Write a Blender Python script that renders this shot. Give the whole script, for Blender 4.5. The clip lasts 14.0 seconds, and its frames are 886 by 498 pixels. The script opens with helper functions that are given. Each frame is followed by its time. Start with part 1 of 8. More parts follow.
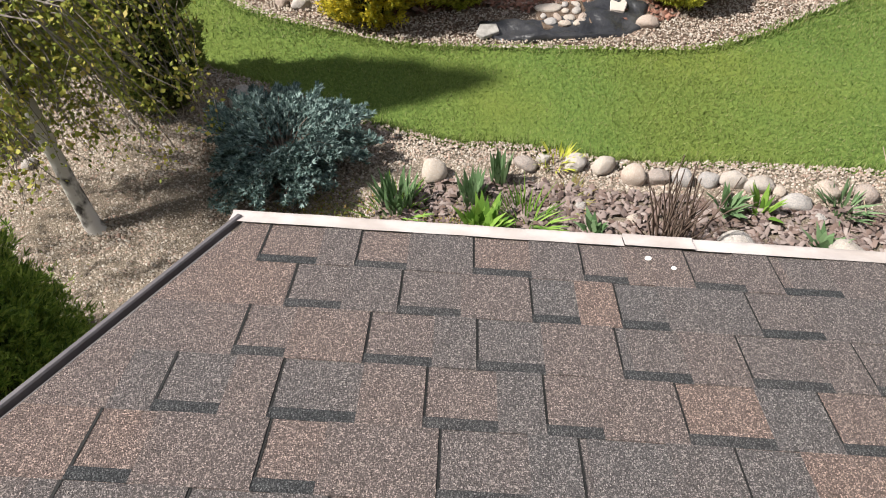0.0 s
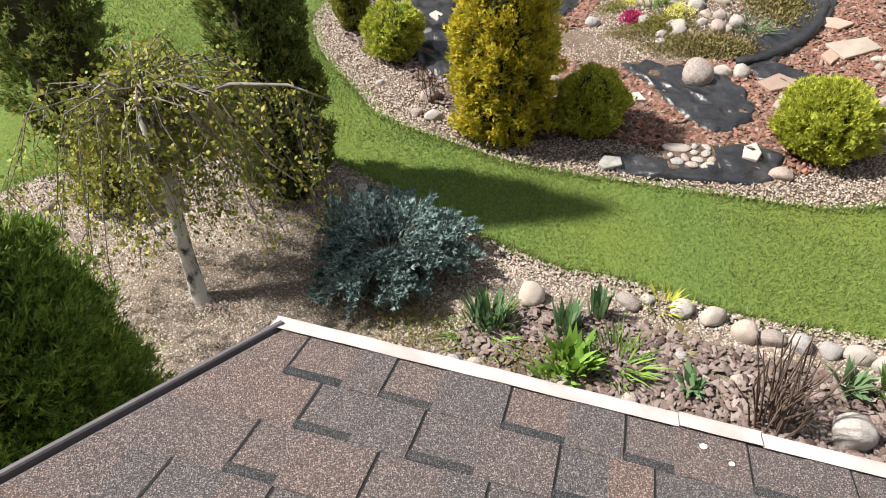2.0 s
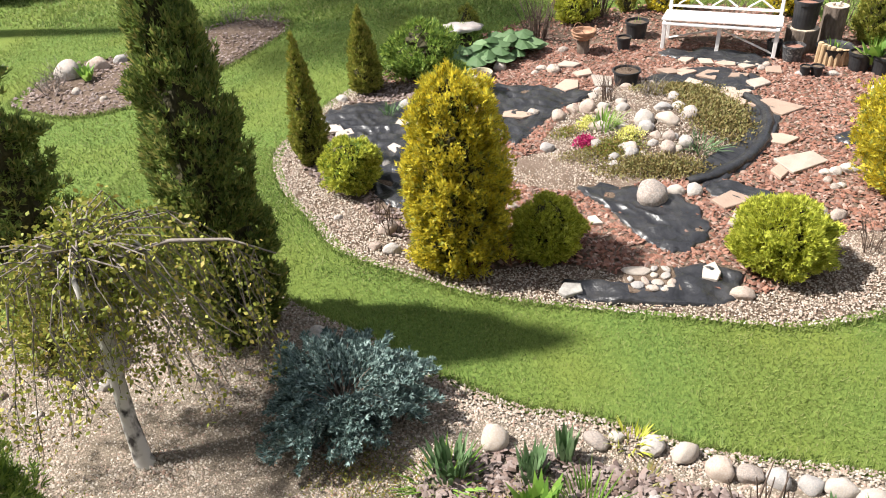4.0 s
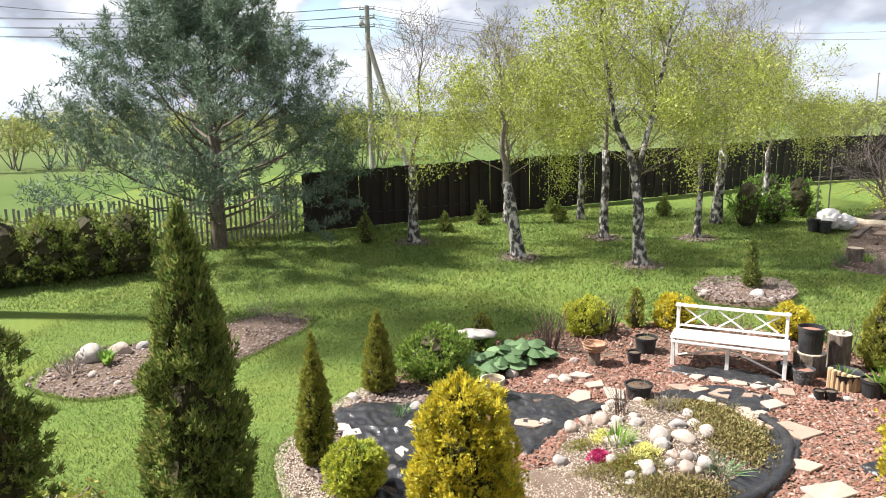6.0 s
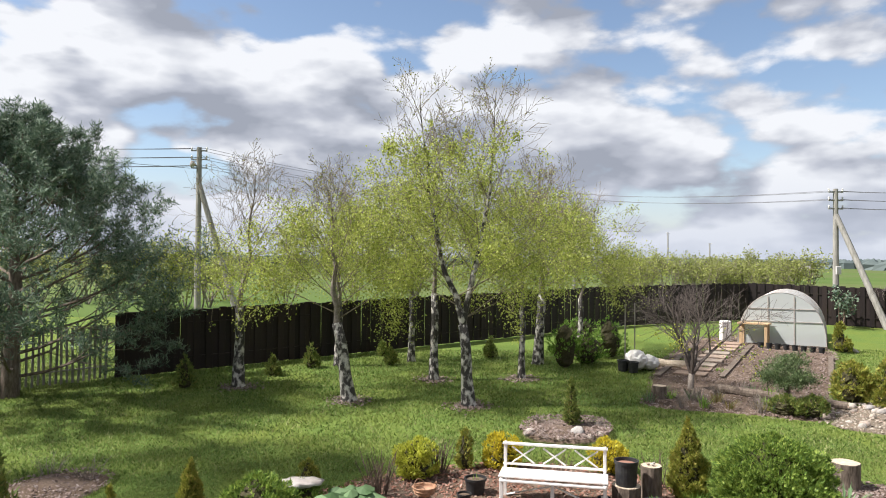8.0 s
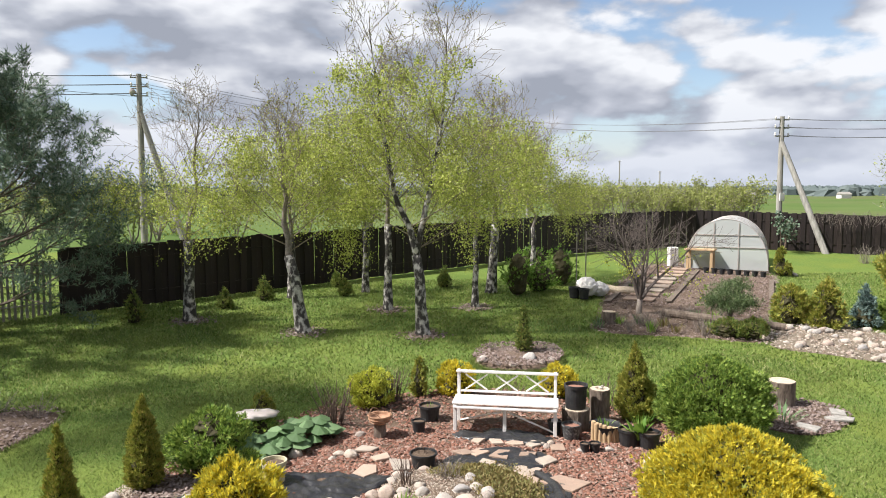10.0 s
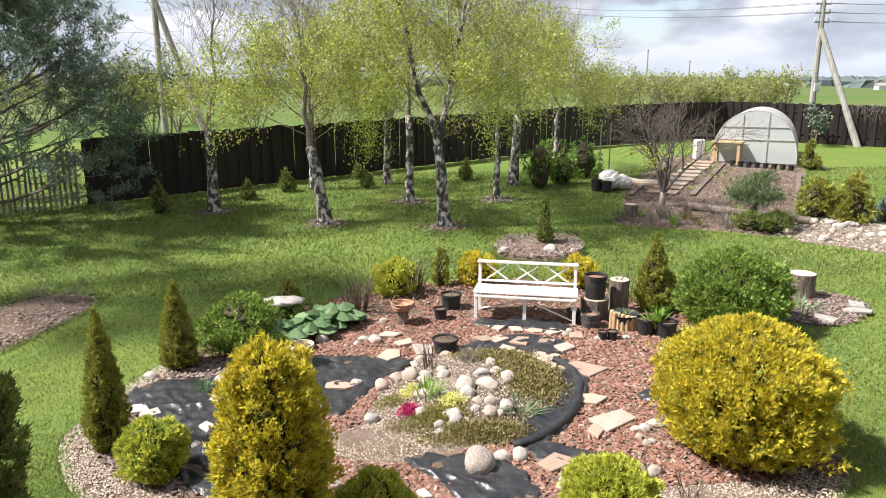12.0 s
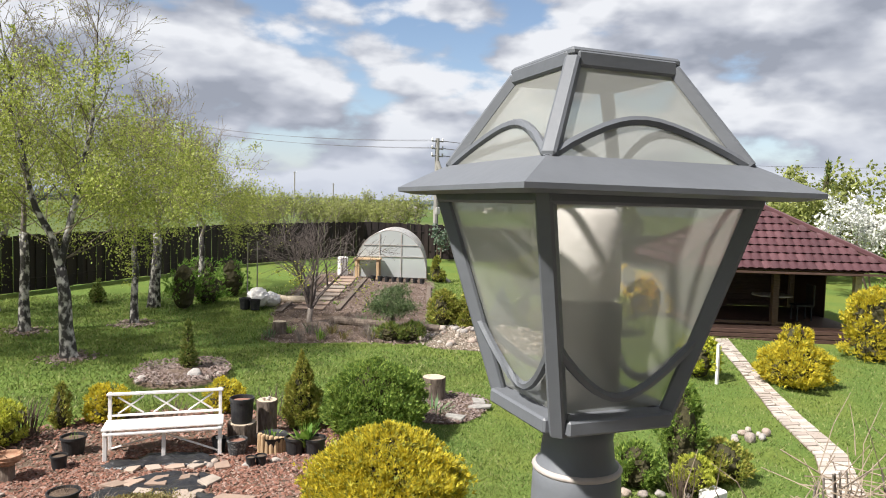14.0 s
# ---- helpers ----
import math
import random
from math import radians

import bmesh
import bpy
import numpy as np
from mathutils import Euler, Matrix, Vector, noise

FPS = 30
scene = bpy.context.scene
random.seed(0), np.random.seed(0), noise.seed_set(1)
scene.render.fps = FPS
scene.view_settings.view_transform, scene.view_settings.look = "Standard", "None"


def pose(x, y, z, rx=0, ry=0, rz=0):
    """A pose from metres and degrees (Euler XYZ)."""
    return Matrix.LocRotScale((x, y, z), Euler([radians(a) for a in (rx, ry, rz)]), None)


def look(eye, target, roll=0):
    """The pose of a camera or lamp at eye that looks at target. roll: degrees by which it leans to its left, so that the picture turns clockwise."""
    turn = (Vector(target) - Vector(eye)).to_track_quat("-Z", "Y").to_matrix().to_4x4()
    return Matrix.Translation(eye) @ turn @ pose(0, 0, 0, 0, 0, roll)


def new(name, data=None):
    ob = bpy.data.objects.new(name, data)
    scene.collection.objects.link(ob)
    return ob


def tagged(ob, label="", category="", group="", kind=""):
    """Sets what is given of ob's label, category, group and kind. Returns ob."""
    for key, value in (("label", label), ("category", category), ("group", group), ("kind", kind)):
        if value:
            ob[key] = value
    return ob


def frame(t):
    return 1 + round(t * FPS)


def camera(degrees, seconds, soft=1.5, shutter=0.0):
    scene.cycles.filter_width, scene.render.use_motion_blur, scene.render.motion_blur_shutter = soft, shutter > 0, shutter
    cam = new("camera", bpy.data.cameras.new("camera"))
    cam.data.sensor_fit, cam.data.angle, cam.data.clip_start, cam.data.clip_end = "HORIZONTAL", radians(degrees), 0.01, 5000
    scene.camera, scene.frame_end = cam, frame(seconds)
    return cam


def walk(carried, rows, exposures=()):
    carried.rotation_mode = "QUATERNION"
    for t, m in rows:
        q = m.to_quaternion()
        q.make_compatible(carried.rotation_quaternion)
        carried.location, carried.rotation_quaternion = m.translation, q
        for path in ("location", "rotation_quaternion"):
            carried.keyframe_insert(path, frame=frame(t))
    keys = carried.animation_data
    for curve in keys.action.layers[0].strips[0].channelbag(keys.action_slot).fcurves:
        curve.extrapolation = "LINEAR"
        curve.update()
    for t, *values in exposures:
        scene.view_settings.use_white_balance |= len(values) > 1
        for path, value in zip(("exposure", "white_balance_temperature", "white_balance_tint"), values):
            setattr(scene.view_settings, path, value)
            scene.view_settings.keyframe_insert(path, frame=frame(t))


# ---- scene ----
cam = camera(64.1, 14.0, soft=1.0)
PATH = [
    (0, (-0.014, -0.04, 3.549), (0.001, 1.184, 1.968), -2.1),
    (0.5, (0.035, -0.024, 3.565), (0.049, 1.245, 2.02), -0.0),
    (1, (0.14, -0.029, 3.56), (0.047, 1.313, 2.08), 0.0),
    (1.5, (0.171, -0.005, 3.556), (-0.053, 1.393, 2.144), -1.5),
    (2, (0.135, 0.068, 3.528), (-0.187, 1.493, 2.162), -3.0),
    (2.2, (0.141, 0.086, 3.516), (-0.21, 1.521, 2.167), -3.6),
    (4.3, (0.33, 0.358, 3.6), (0.037, 2.036, 2.553), -4.2),
    (4.5, (0.349, 0.368, 3.596), (0.05, 2.085, 2.616), -4.1),
    (5, (0.357, 0.391, 3.578), (0.02, 2.196, 2.784), -3.5),
    (5.5, (0.319, 0.403, 3.588), (-0.05, 2.278, 2.999), -2.7),
    (6, (0.278, 0.4, 3.646), (-0.064, 2.335, 3.278), -1.1),
    (6.5, (0.286, 0.364, 3.661), (0.038, 2.341, 3.484), 0.0),
    (7, (0.296, 0.349, 3.642), (0.177, 2.345, 3.597), 0.5),
    (7.5, (0.303, 0.342, 3.563), (0.323, 2.342, 3.594), 0.7),
    (7.7, (0.313, 0.348, 3.561), (0.378, 2.346, 3.601), 0.6),
    (9.8, (0.37, 0.47, 3.574), (0.624, 2.449, 3.444), -0.1),
    (10, (0.369, 0.465, 3.575), (0.618, 2.443, 3.413), -0.1),
    (10.5, (0.369, 0.452, 3.564), (0.583, 2.421, 3.284), 0.1),
    (11, (0.353, 0.454, 3.543), (0.517, 2.41, 3.155), -0.1),
    (11.5, (0.345, 0.466, 3.537), (0.483, 2.409, 3.085), -0.2),
    (12, (0.347, 0.462, 3.533), (0.533, 2.4, 3.075), -0.1),
    (12.5, (0.350, 0.436, 3.540), (0.701, 2.366, 3.150), 0.4),
    (13, (0.376, 0.434, 3.553), (1.032, 2.305, 3.287), 1.1),
    (13.5, (0.463, 0.437, 3.564), (1.378, 2.206, 3.389), 1.4),
    (14, (0.504, 0.421, 3.568), (1.591, 2.095, 3.446), 1.5),
]
walk(cam, [(t, look(eye, target, roll)) for t, eye, target, roll in PATH], [(0.0, 1.36), (2.0, 1.48), (4.5, 1.82), (6.0, 1.90), (7.5, 1.46), (10.0, 1.48), (11.5, 1.66), (12.5, 1.76), (13.2, 1.57), (14.0, 1.38)])

# ---------- world, sun ----------
SUN_DIR = Vector((-0.985, -0.02, 1.20)).normalized()
world = bpy.data.worlds.new("world")
scene.world = world
world.use_nodes = True


def sky_nodes():
    nt = world.node_tree
    nt.nodes.clear()
    N, Lk = nt.nodes.new, nt.links.new
    out, bg = N("ShaderNodeOutputWorld"), N("ShaderNodeBackground")
    sky = N("ShaderNodeTexSky")
    sky.sky_type = "NISHITA"
    sky.sun_disc = False
    sky.sun_elevation = math.asin(SUN_DIR.z)
    sky.sun_rotation = math.atan2(SUN_DIR.x, SUN_DIR.y)
    sky.air_density, sky.dust_density, sky.ozone_density = 1.0, 0.6, 1.5
    co = N("ShaderNodeTexCoord")
    sep = N("ShaderNodeSeparateXYZ")
    Lk(co.outputs["Generated"], sep.inputs[0])

    def math_node(op, a, b=None, clamp=False):
        n = N("ShaderNodeMath")
        n.operation, n.use_clamp = op, clamp
        for i, v in enumerate((a, b)):
            if v is None:
                continue
            if isinstance(v, (int, float)):
                n.inputs[i].default_value = v
            else:
                Lk(v, n.inputs[i])
        return n.outputs[0]

    comb = N("ShaderNodeCombineXYZ")
    Lk(sep.outputs[0], comb.inputs[0]), Lk(sep.outputs[1], comb.inputs[1])
    Lk(math_node("MULTIPLY", sep.outputs[2], 2.2), comb.inputs[2])

    def noise_at(shift, scale, detail, rough=0.56):
        mp, n = N("ShaderNodeMapping"), N("ShaderNodeTexNoise")
        mp.inputs["Location"].default_value = shift
        Lk(comb.outputs[0], mp.inputs["Vector"]), Lk(mp.outputs[0], n.inputs["Vector"])
        n.inputs["Scale"].default_value, n.inputs["Detail"].default_value = scale, detail
        n.inputs["Roughness"].default_value = rough
        return n.outputs[0]

    def puffs(shift, scale):
        mp, v = N("ShaderNodeMapping"), N("ShaderNodeTexVoronoi")
        mp.inputs["Location"].default_value = shift
        v.feature = "SMOOTH_F1"
        v.inputs["Scale"].default_value, v.inputs["Smoothness"].default_value = scale, 0.35
        v.inputs["Detail"].default_value, v.inputs["Roughness"].default_value = 2.0, 0.5
        Lk(comb.outputs[0], mp.inputs["Vector"]), Lk(mp.outputs[0], v.inputs["Vector"])
        return v.outputs["Distance"]

    def field(shift, detail):
        """Cloud thickness: drifting banks with rounded heads on them."""
        banks = noise_at(shift, 3.1, detail, 0.54)
        heads = math_node("MULTIPLY", math_node("SUBTRACT", 0.42, puffs(shift, 8.0)), 0.20)
        return math_node("ADD", banks, heads)

    base = field((0.15, 0.30, 0.35), 11)
    lit = field((0.15 - 0.05, 0.30 + 0.015, 0.35 + 0.11), 5)     # the same field, a step towards the sun
    cover = N("ShaderNodeMapRange")
    Lk(base, cover.inputs[0])
    cover.interpolation_type = "SMOOTHSTEP"
    cover.inputs[1].default_value, cover.inputs[2].default_value = 0.265, 0.355
    edge = math_node("SUBTRACT", base, lit)
    shade = N("ShaderNodeMapRange")
    Lk(edge, shade.inputs[0])
    shade.inputs[1].default_value, shade.inputs[2].default_value = -0.13, 0.13
    thick = N("ShaderNodeMapRange")
    Lk(base, thick.inputs[0])
    thick.inputs[1].default_value, thick.inputs[2].default_value = 0.38, 0.60
    thick.inputs[3].default_value, thick.inputs[4].default_value = 1.0, 0.45
    tone = math_node("MULTIPLY", shade.outputs[0], thick.outputs[0], True)
    ramp = N("ShaderNodeValToRGB")
    Lk(tone, ramp.inputs[0])
    els = ramp.color_ramp.elements
    els[0].position, els[0].color = 0.08, (1.35, 1.46, 1.74, 1)
    els[1].position, els[1].color = 0.78, (3.35, 3.42, 3.60, 1)
    mid = els.new(0.40)
    mid.color = (1.95, 2.06, 2.36, 1)
    dim = N("ShaderNodeMix")
    dim.data_type, dim.blend_type = "RGBA", "MULTIPLY"
    dim.inputs[0].default_value, dim.inputs[7].default_value = 1.0, (0.60, 0.57, 0.56, 1)
    Lk(sky.outputs[0], dim.inputs[6])
    mix = N("ShaderNodeMix")
    mix.data_type = "RGBA"
    Lk(cover.outputs[0], mix.inputs[0])
    Lk(dim.outputs[2], mix.inputs[6]), Lk(ramp.outputs[0], mix.inputs[7])
    # pale haze low over the land
    haze = N("ShaderNodeMapRange")
    Lk(sep.outputs[2], haze.inputs[0])
    haze.inputs[1].default_value, haze.inputs[2].default_value = 0.0, 0.13
    haze.inputs[3].default_value, haze.inputs[4].default_value = 0.75, 0.0
    mix2 = N("ShaderNodeMix")
    mix2.data_type = "RGBA"
    Lk(haze.outputs[0], mix2.inputs[0])
    Lk(mix.outputs[2], mix2.inputs[6])
    mix2.inputs[7].default_value = (2.2, 2.4, 2.85, 1)
    Lk(mix2.outputs[2], bg.inputs[0])
    bg.inputs[1].default_value = 0.10
    Lk(bg.outputs[0], out.inputs[0])


sky_nodes()
sun = new("sun", bpy.data.lights.new("sun", "SUN"))
sun.data.energy, sun.data.angle, sun.data.color = 3.7, radians(2.8), (1.0, 0.965, 0.91)
sun.matrix_world = Matrix.Translation((0, 0, 40)) @ SUN_DIR.to_track_quat("Z", "Y").to_matrix().to_4x4()


# ---------- materials ----------
def material(name, stops, scale=8.0, rough=0.8, bump=0.0, bump_scale=60.0, metal=0.0, second=None, by="noise", detail=6.0,
             translucent=0.0, spec=0.3, stretch=(1, 1, 1)):
    """stops: colours, dark to light. by: noise, island or object decides the colour. second: (colour, scale, amount) of larger patches."""
    m = bpy.data.materials.new(name)
    m.use_nodes = True
    nt = m.node_tree
    N, Lk = nt.nodes.new, nt.links.new
    b = nt.nodes["Principled BSDF"]
    co = N("ShaderNodeTexCoord")
    mp = N("ShaderNodeMapping")
    mp.inputs["Scale"].default_value = stretch
    Lk(co.outputs["Object"], mp.inputs[0])
    ramp = N("ShaderNodeValToRGB")
    els = ramp.color_ramp.elements
    lo, hi = (0.28, 0.72) if by == "noise" else (0.0, 1.0)
    for i, c in enumerate(stops):
        p = lo + (hi - lo) * i / max(1, len(stops) - 1)
        e = els[i] if i < 2 else els.new(p)
        e.position, e.color = p, (*c, 1)
    if len(stops) > 2:
        order = sorted(range(len(stops)), key=lambda i: i)
        for i in order:
            p = lo + (hi - lo) * i / (len(stops) - 1)
            els[i].position = p
        for i in order:
            els[i].color = (*stops[i], 1)
    nz = N("ShaderNodeTexNoise")
    nz.inputs["Scale"].default_value, nz.inputs["Detail"].default_value = scale, detail
    nz.inputs["Roughness"].default_value = 0.65
    Lk(mp.outputs[0], nz.inputs["Vector"])
    if by == "island":
        Lk(N("ShaderNodeNewGeometry").outputs["Random Per Island"], ramp.inputs[0])
    elif by == "object":
        info = N("ShaderNodeObjectInfo")
        mx = N("ShaderNodeMath")
        mx.operation = "MULTIPLY_ADD"
        mx.inputs[1].default_value = 0.55
        Lk(nz.outputs[0], mx.inputs[0])
        ad = N("ShaderNodeMath")
        ad.operation = "MULTIPLY_ADD"
        ad.inputs[1].default_value, ad.inputs[2].default_value = 0.9, -0.22
        Lk(info.outputs["Random"], ad.inputs[0])
        Lk(ad.outputs[0], mx.inputs[2])
        Lk(mx.outputs[0], ramp.inputs[0])
    else:
        Lk(nz.outputs[0], ramp.inputs[0])
    col = ramp.outputs[0]
    if second:
        n2 = N("ShaderNodeTexNoise")
        n2.inputs["Scale"].default_value, n2.inputs["Detail"].default_value = second[1], 4
        Lk(mp.outputs[0], n2.inputs["Vector"])
        mr = N("ShaderNodeMapRange")
        mr.inputs[1].default_value, mr.inputs[2].default_value, mr.inputs[4].default_value = 0.42, 0.68, second[2]
        Lk(n2.outputs[0], mr.inputs[0])
        mx = N("ShaderNodeMix")
        mx.data_type = "RGBA"
        Lk(mr.outputs[0], mx.inputs[0]), Lk(col, mx.inputs[6])
        mx.inputs[7].default_value = (*second[0], 1)
        col = mx.outputs[2]
    Lk(col, b.inputs["Base Color"])
    b.inputs["Roughness"].default_value, b.inputs["Metallic"].default_value = rough, metal
    b.inputs["Specular IOR Level"].default_value = spec
    if bump:
        nb, bp = N("ShaderNodeTexNoise"), N("ShaderNodeBump")
        nb.inputs["Scale"].default_value, nb.inputs["Detail"].default_value = bump_scale, 5
        Lk(mp.outputs[0], nb.inputs["Vector"]), Lk(nb.outputs[0], bp.inputs["Height"])
        bp.inputs["Strength"].default_value, bp.inputs["Distance"].default_value = bump, 0.02
        Lk(bp.outputs[0], b.inputs["Normal"])
    if translucent:
        tr, mxs = N("ShaderNodeBsdfTranslucent"), N("ShaderNodeMixShader")
        Lk(col, tr.inputs[0])
        mxs.inputs[0].default_value = translucent
        Lk(b.outputs[0], mxs.inputs[1]), Lk(tr.outputs[0], mxs.inputs[2])
        Lk(mxs.outputs[0], nt.nodes["Material Output"].inputs[0])
    return m


M_LAWN = material("lawn_ground", [(0.044, 0.076, 0.017), (0.100, 0.152, 0.034), (0.160, 0.210, 0.052)], 30, 0.9, 0.6, 180,
                  second=((0.150, 0.172, 0.034), 0.7, 0.6), spec=0.1)
M_BLADE = material("grass_blade", [(0.066, 0.108, 0.024), (0.128, 0.198, 0.046), (0.204, 0.266, 0.070), (0.295, 0.295, 0.135)], by="island", rough=0.6, translucent=0.35, spec=0.2,
                   second=((0.218, 0.256, 0.066), 0.8, 0.5))
M_SOIL = material("soil", [(0.05, 0.034, 0.024), (0.10, 0.07, 0.05), (0.17, 0.13, 0.10)], 30, 0.95, 0.7, 90, second=((0.20, 0.15, 0.12), 2.2, 0.5), spec=0.1)
M_GRAVELBED = material("gravel_bed", [(0.080, 0.062, 0.045), (0.170, 0.138, 0.106), (0.300, 0.255, 0.205)], 70, 0.95, 0.9, 110, second=((0.178, 0.137, 0.101), 1.6, 0.5), spec=0.15)
M_PEBBLE = material("pebble", [(0.120, 0.096, 0.076), (0.245, 0.200, 0.158), (0.350, 0.300, 0.244), (0.250, 0.165, 0.128), (0.440, 0.395, 0.340), (0.190, 0.158, 0.132)], by="island", rough=0.85, spec=0.2)
M_CHIP = material("red_bark_chip", [(0.085, 0.040, 0.028), (0.180, 0.082, 0.056), (0.255, 0.130, 0.095), (0.135, 0.082, 0.066), (0.320, 0.225, 0.185)], by="island", rough=0.85, spec=0.2)
M_SLATECHIP = material("weathered_chip", [(0.104, 0.069, 0.056), (0.175, 0.126, 0.109), (0.233, 0.183, 0.166), (0.077, 0.053, 0.047), (0.285, 0.233, 0.213)], by="island", rough=0.85, spec=0.2)
M_BOULDER = material("boulder", [(0.19, 0.17, 0.16), (0.36, 0.27, 0.22), (0.42, 0.35, 0.29), (0.27, 0.26, 0.26), (0.50, 0.43, 0.37)], 7, 0.85, 0.6, 24, by="object", second=((0.52, 0.47, 0.42), 11, 0.5))
M_FLAG = material("sandstone_slab", [(0.226, 0.162, 0.125), (0.316, 0.221, 0.169), (0.377, 0.280, 0.221), (0.354, 0.294, 0.243), (0.271, 0.236, 0.206)], 9, 0.85, 0.3, 45, by="object", second=((0.226, 0.177, 0.140), 6, 0.4))
M_FILM = material("black_film", [(0.010, 0.010, 0.012), (0.022, 0.022, 0.025), (0.04, 0.038, 0.037)], 5, 0.34, 0.9, 13, spec=0.45)
M_WHITE = material("white_paint", [(0.583, 0.545, 0.536), (0.696, 0.667, 0.649), (0.752, 0.733, 0.714)], 12, 0.55, 0.15, 60, second=((0.489, 0.432, 0.395), 7, 0.3), stretch=(0.880, 0.880, 0.880))
M_FENCE = material("dark_brown_board", [(0.012, 0.008, 0.008), (0.020, 0.013, 0.013), (0.030, 0.020, 0.018)], 7, 0.65, 0.2, 40, by="object", stretch=(6, 6, 0.6))
M_PICKET = material("weathered_picket", [(0.168, 0.154, 0.133), (0.252, 0.231, 0.203), (0.308, 0.287, 0.259)], 7, 0.8, 0.2, 40, by="object", stretch=(0.880, 0.880, 0.420))
M_WOOD = material("raw_wood", [(0.30, 0.20, 0.11), (0.42, 0.29, 0.17), (0.50, 0.37, 0.23)], 6, 0.7, 0.2, 40, stretch=(5, 5, 0.7))
M_BARKBROWN = material("brown_bark", [(0.06, 0.045, 0.035), (0.13, 0.10, 0.08), (0.22, 0.18, 0.15)], 18, 0.9, 0.8, 30, stretch=(1, 1, 0.3))
M_CUT = material("cut_wood", [(0.30, 0.23, 0.16), (0.45, 0.37, 0.28), (0.55, 0.47, 0.37)], 14, 0.85, 0.3, 60)
M_BLACKPOT = material("black_pot_plastic", [(0.012, 0.012, 0.013), (0.022, 0.022, 0.024), (0.04, 0.038, 0.036)], 9, 0.5, 0.1, 40)
M_TERRA = material("wicker_terracotta", [(0.20, 0.10, 0.06), (0.32, 0.18, 0.11), (0.42, 0.27, 0.18)], 14, 0.75, 0.3, 50)
M_TWIG = material("twig", [(0.055, 0.038, 0.030), (0.095, 0.065, 0.05), (0.15, 0.11, 0.085)], 20, 0.8)
M_BIRCHTWIG = material("birch_twig", [(0.095, 0.075, 0.055), (0.155, 0.125, 0.090), (0.225, 0.185, 0.135)], 20, 0.8)
M_GREYTWIG = material("grey_twig", [(0.10, 0.085, 0.075), (0.19, 0.16, 0.14), (0.30, 0.26, 0.23)], 20, 0.8)
M_CONCRETE = material("weathered_pole", [(0.16, 0.15, 0.135), (0.26, 0.245, 0.225), (0.36, 0.34, 0.31)], 4, 0.85, 0.2, 40, stretch=(3, 3, 0.4))
M_IRON = material("grey_metal_paint", [(0.098, 0.104, 0.116), (0.122, 0.129, 0.143), (0.145, 0.152, 0.168)], 6, 0.5, 0.03, 120, spec=0.5)
M_TRIM = material("light_metal_trim", [(0.360, 0.315, 0.298), (0.450, 0.402, 0.385), (0.520, 0.475, 0.458)], 8, 0.45, 0.2, 30, second=((0.300, 0.250, 0.215), 6, 0.6), spec=0.5)
M_VERGE = material("dark_verge_metal", [(0.085, 0.076, 0.080), (0.120, 0.108, 0.112), (0.160, 0.145, 0.148)], 8, 0.45, 0.1, 30)
M_PLASTER = material("house_plaster", [(0.42, 0.38, 0.32), (0.52, 0.48, 0.41), (0.58, 0.54, 0.47)], 12, 0.9, 0.3, 80)
M_REDTILE = material("red_tile_metal", [(0.062, 0.027, 0.030), (0.085, 0.036, 0.040), (0.11, 0.050, 0.054)], 5, 0.42, 0.1, 40, by="object", spec=0.5)
M_DARKWOOD = material("stained_timber", [(0.040, 0.022, 0.018), (0.072, 0.040, 0.032), (0.11, 0.065, 0.052)], 6, 0.6, 0.2, 40, stretch=(0.6, 5, 5))
M_PAVER = material("pale_path_stone", [(0.311, 0.259, 0.222), (0.400, 0.348, 0.303), (0.466, 0.414, 0.370)], 9, 0.85, 0.3, 50, by="object")
M_WIRE = material("wire", [(0.10, 0.10, 0.11), (0.13, 0.13, 0.14)], 3, 0.6)
M_FIELD = material("far_field", [(0.054, 0.092, 0.022), (0.079, 0.119, 0.034), (0.101, 0.132, 0.045)], 0.05, 0.95, second=((0.115, 0.099, 0.056), 0.012, 0.6), spec=0.05)


def leaf_mat(name, stops, translucent=0.3):
    return material(name, stops, by="island", rough=0.6, translucent=translucent, spec=0.25)


L_GOLD = leaf_mat("gold_spray", [(0.330, 0.300, 0.035), (0.540, 0.440, 0.040), (0.720, 0.560, 0.045), (0.330, 0.330, 0.050), (0.800, 0.690, 0.075)], 0.45)
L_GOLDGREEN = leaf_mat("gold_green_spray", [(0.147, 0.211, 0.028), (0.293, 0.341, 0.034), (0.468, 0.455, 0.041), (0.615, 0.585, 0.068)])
L_LIME = leaf_mat("lime_spray", [(0.215, 0.250, 0.034), (0.360, 0.395, 0.050), (0.510, 0.530, 0.078), (0.620, 0.600, 0.115)], 0.4)
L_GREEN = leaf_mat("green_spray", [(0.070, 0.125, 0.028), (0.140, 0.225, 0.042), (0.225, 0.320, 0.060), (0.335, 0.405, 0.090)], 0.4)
L_DARK = leaf_mat("dark_spray", [(0.066, 0.100, 0.028), (0.125, 0.175, 0.042), (0.205, 0.250, 0.060), (0.300, 0.265, 0.085)], 0.35)
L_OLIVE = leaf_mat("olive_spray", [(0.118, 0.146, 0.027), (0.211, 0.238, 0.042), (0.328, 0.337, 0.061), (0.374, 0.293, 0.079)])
L_BLUE = leaf_mat("blue_spray", [(0.048, 0.082, 0.072), (0.094, 0.146, 0.132), (0.160, 0.228, 0.210), (0.260, 0.335, 0.312)], 0.15)
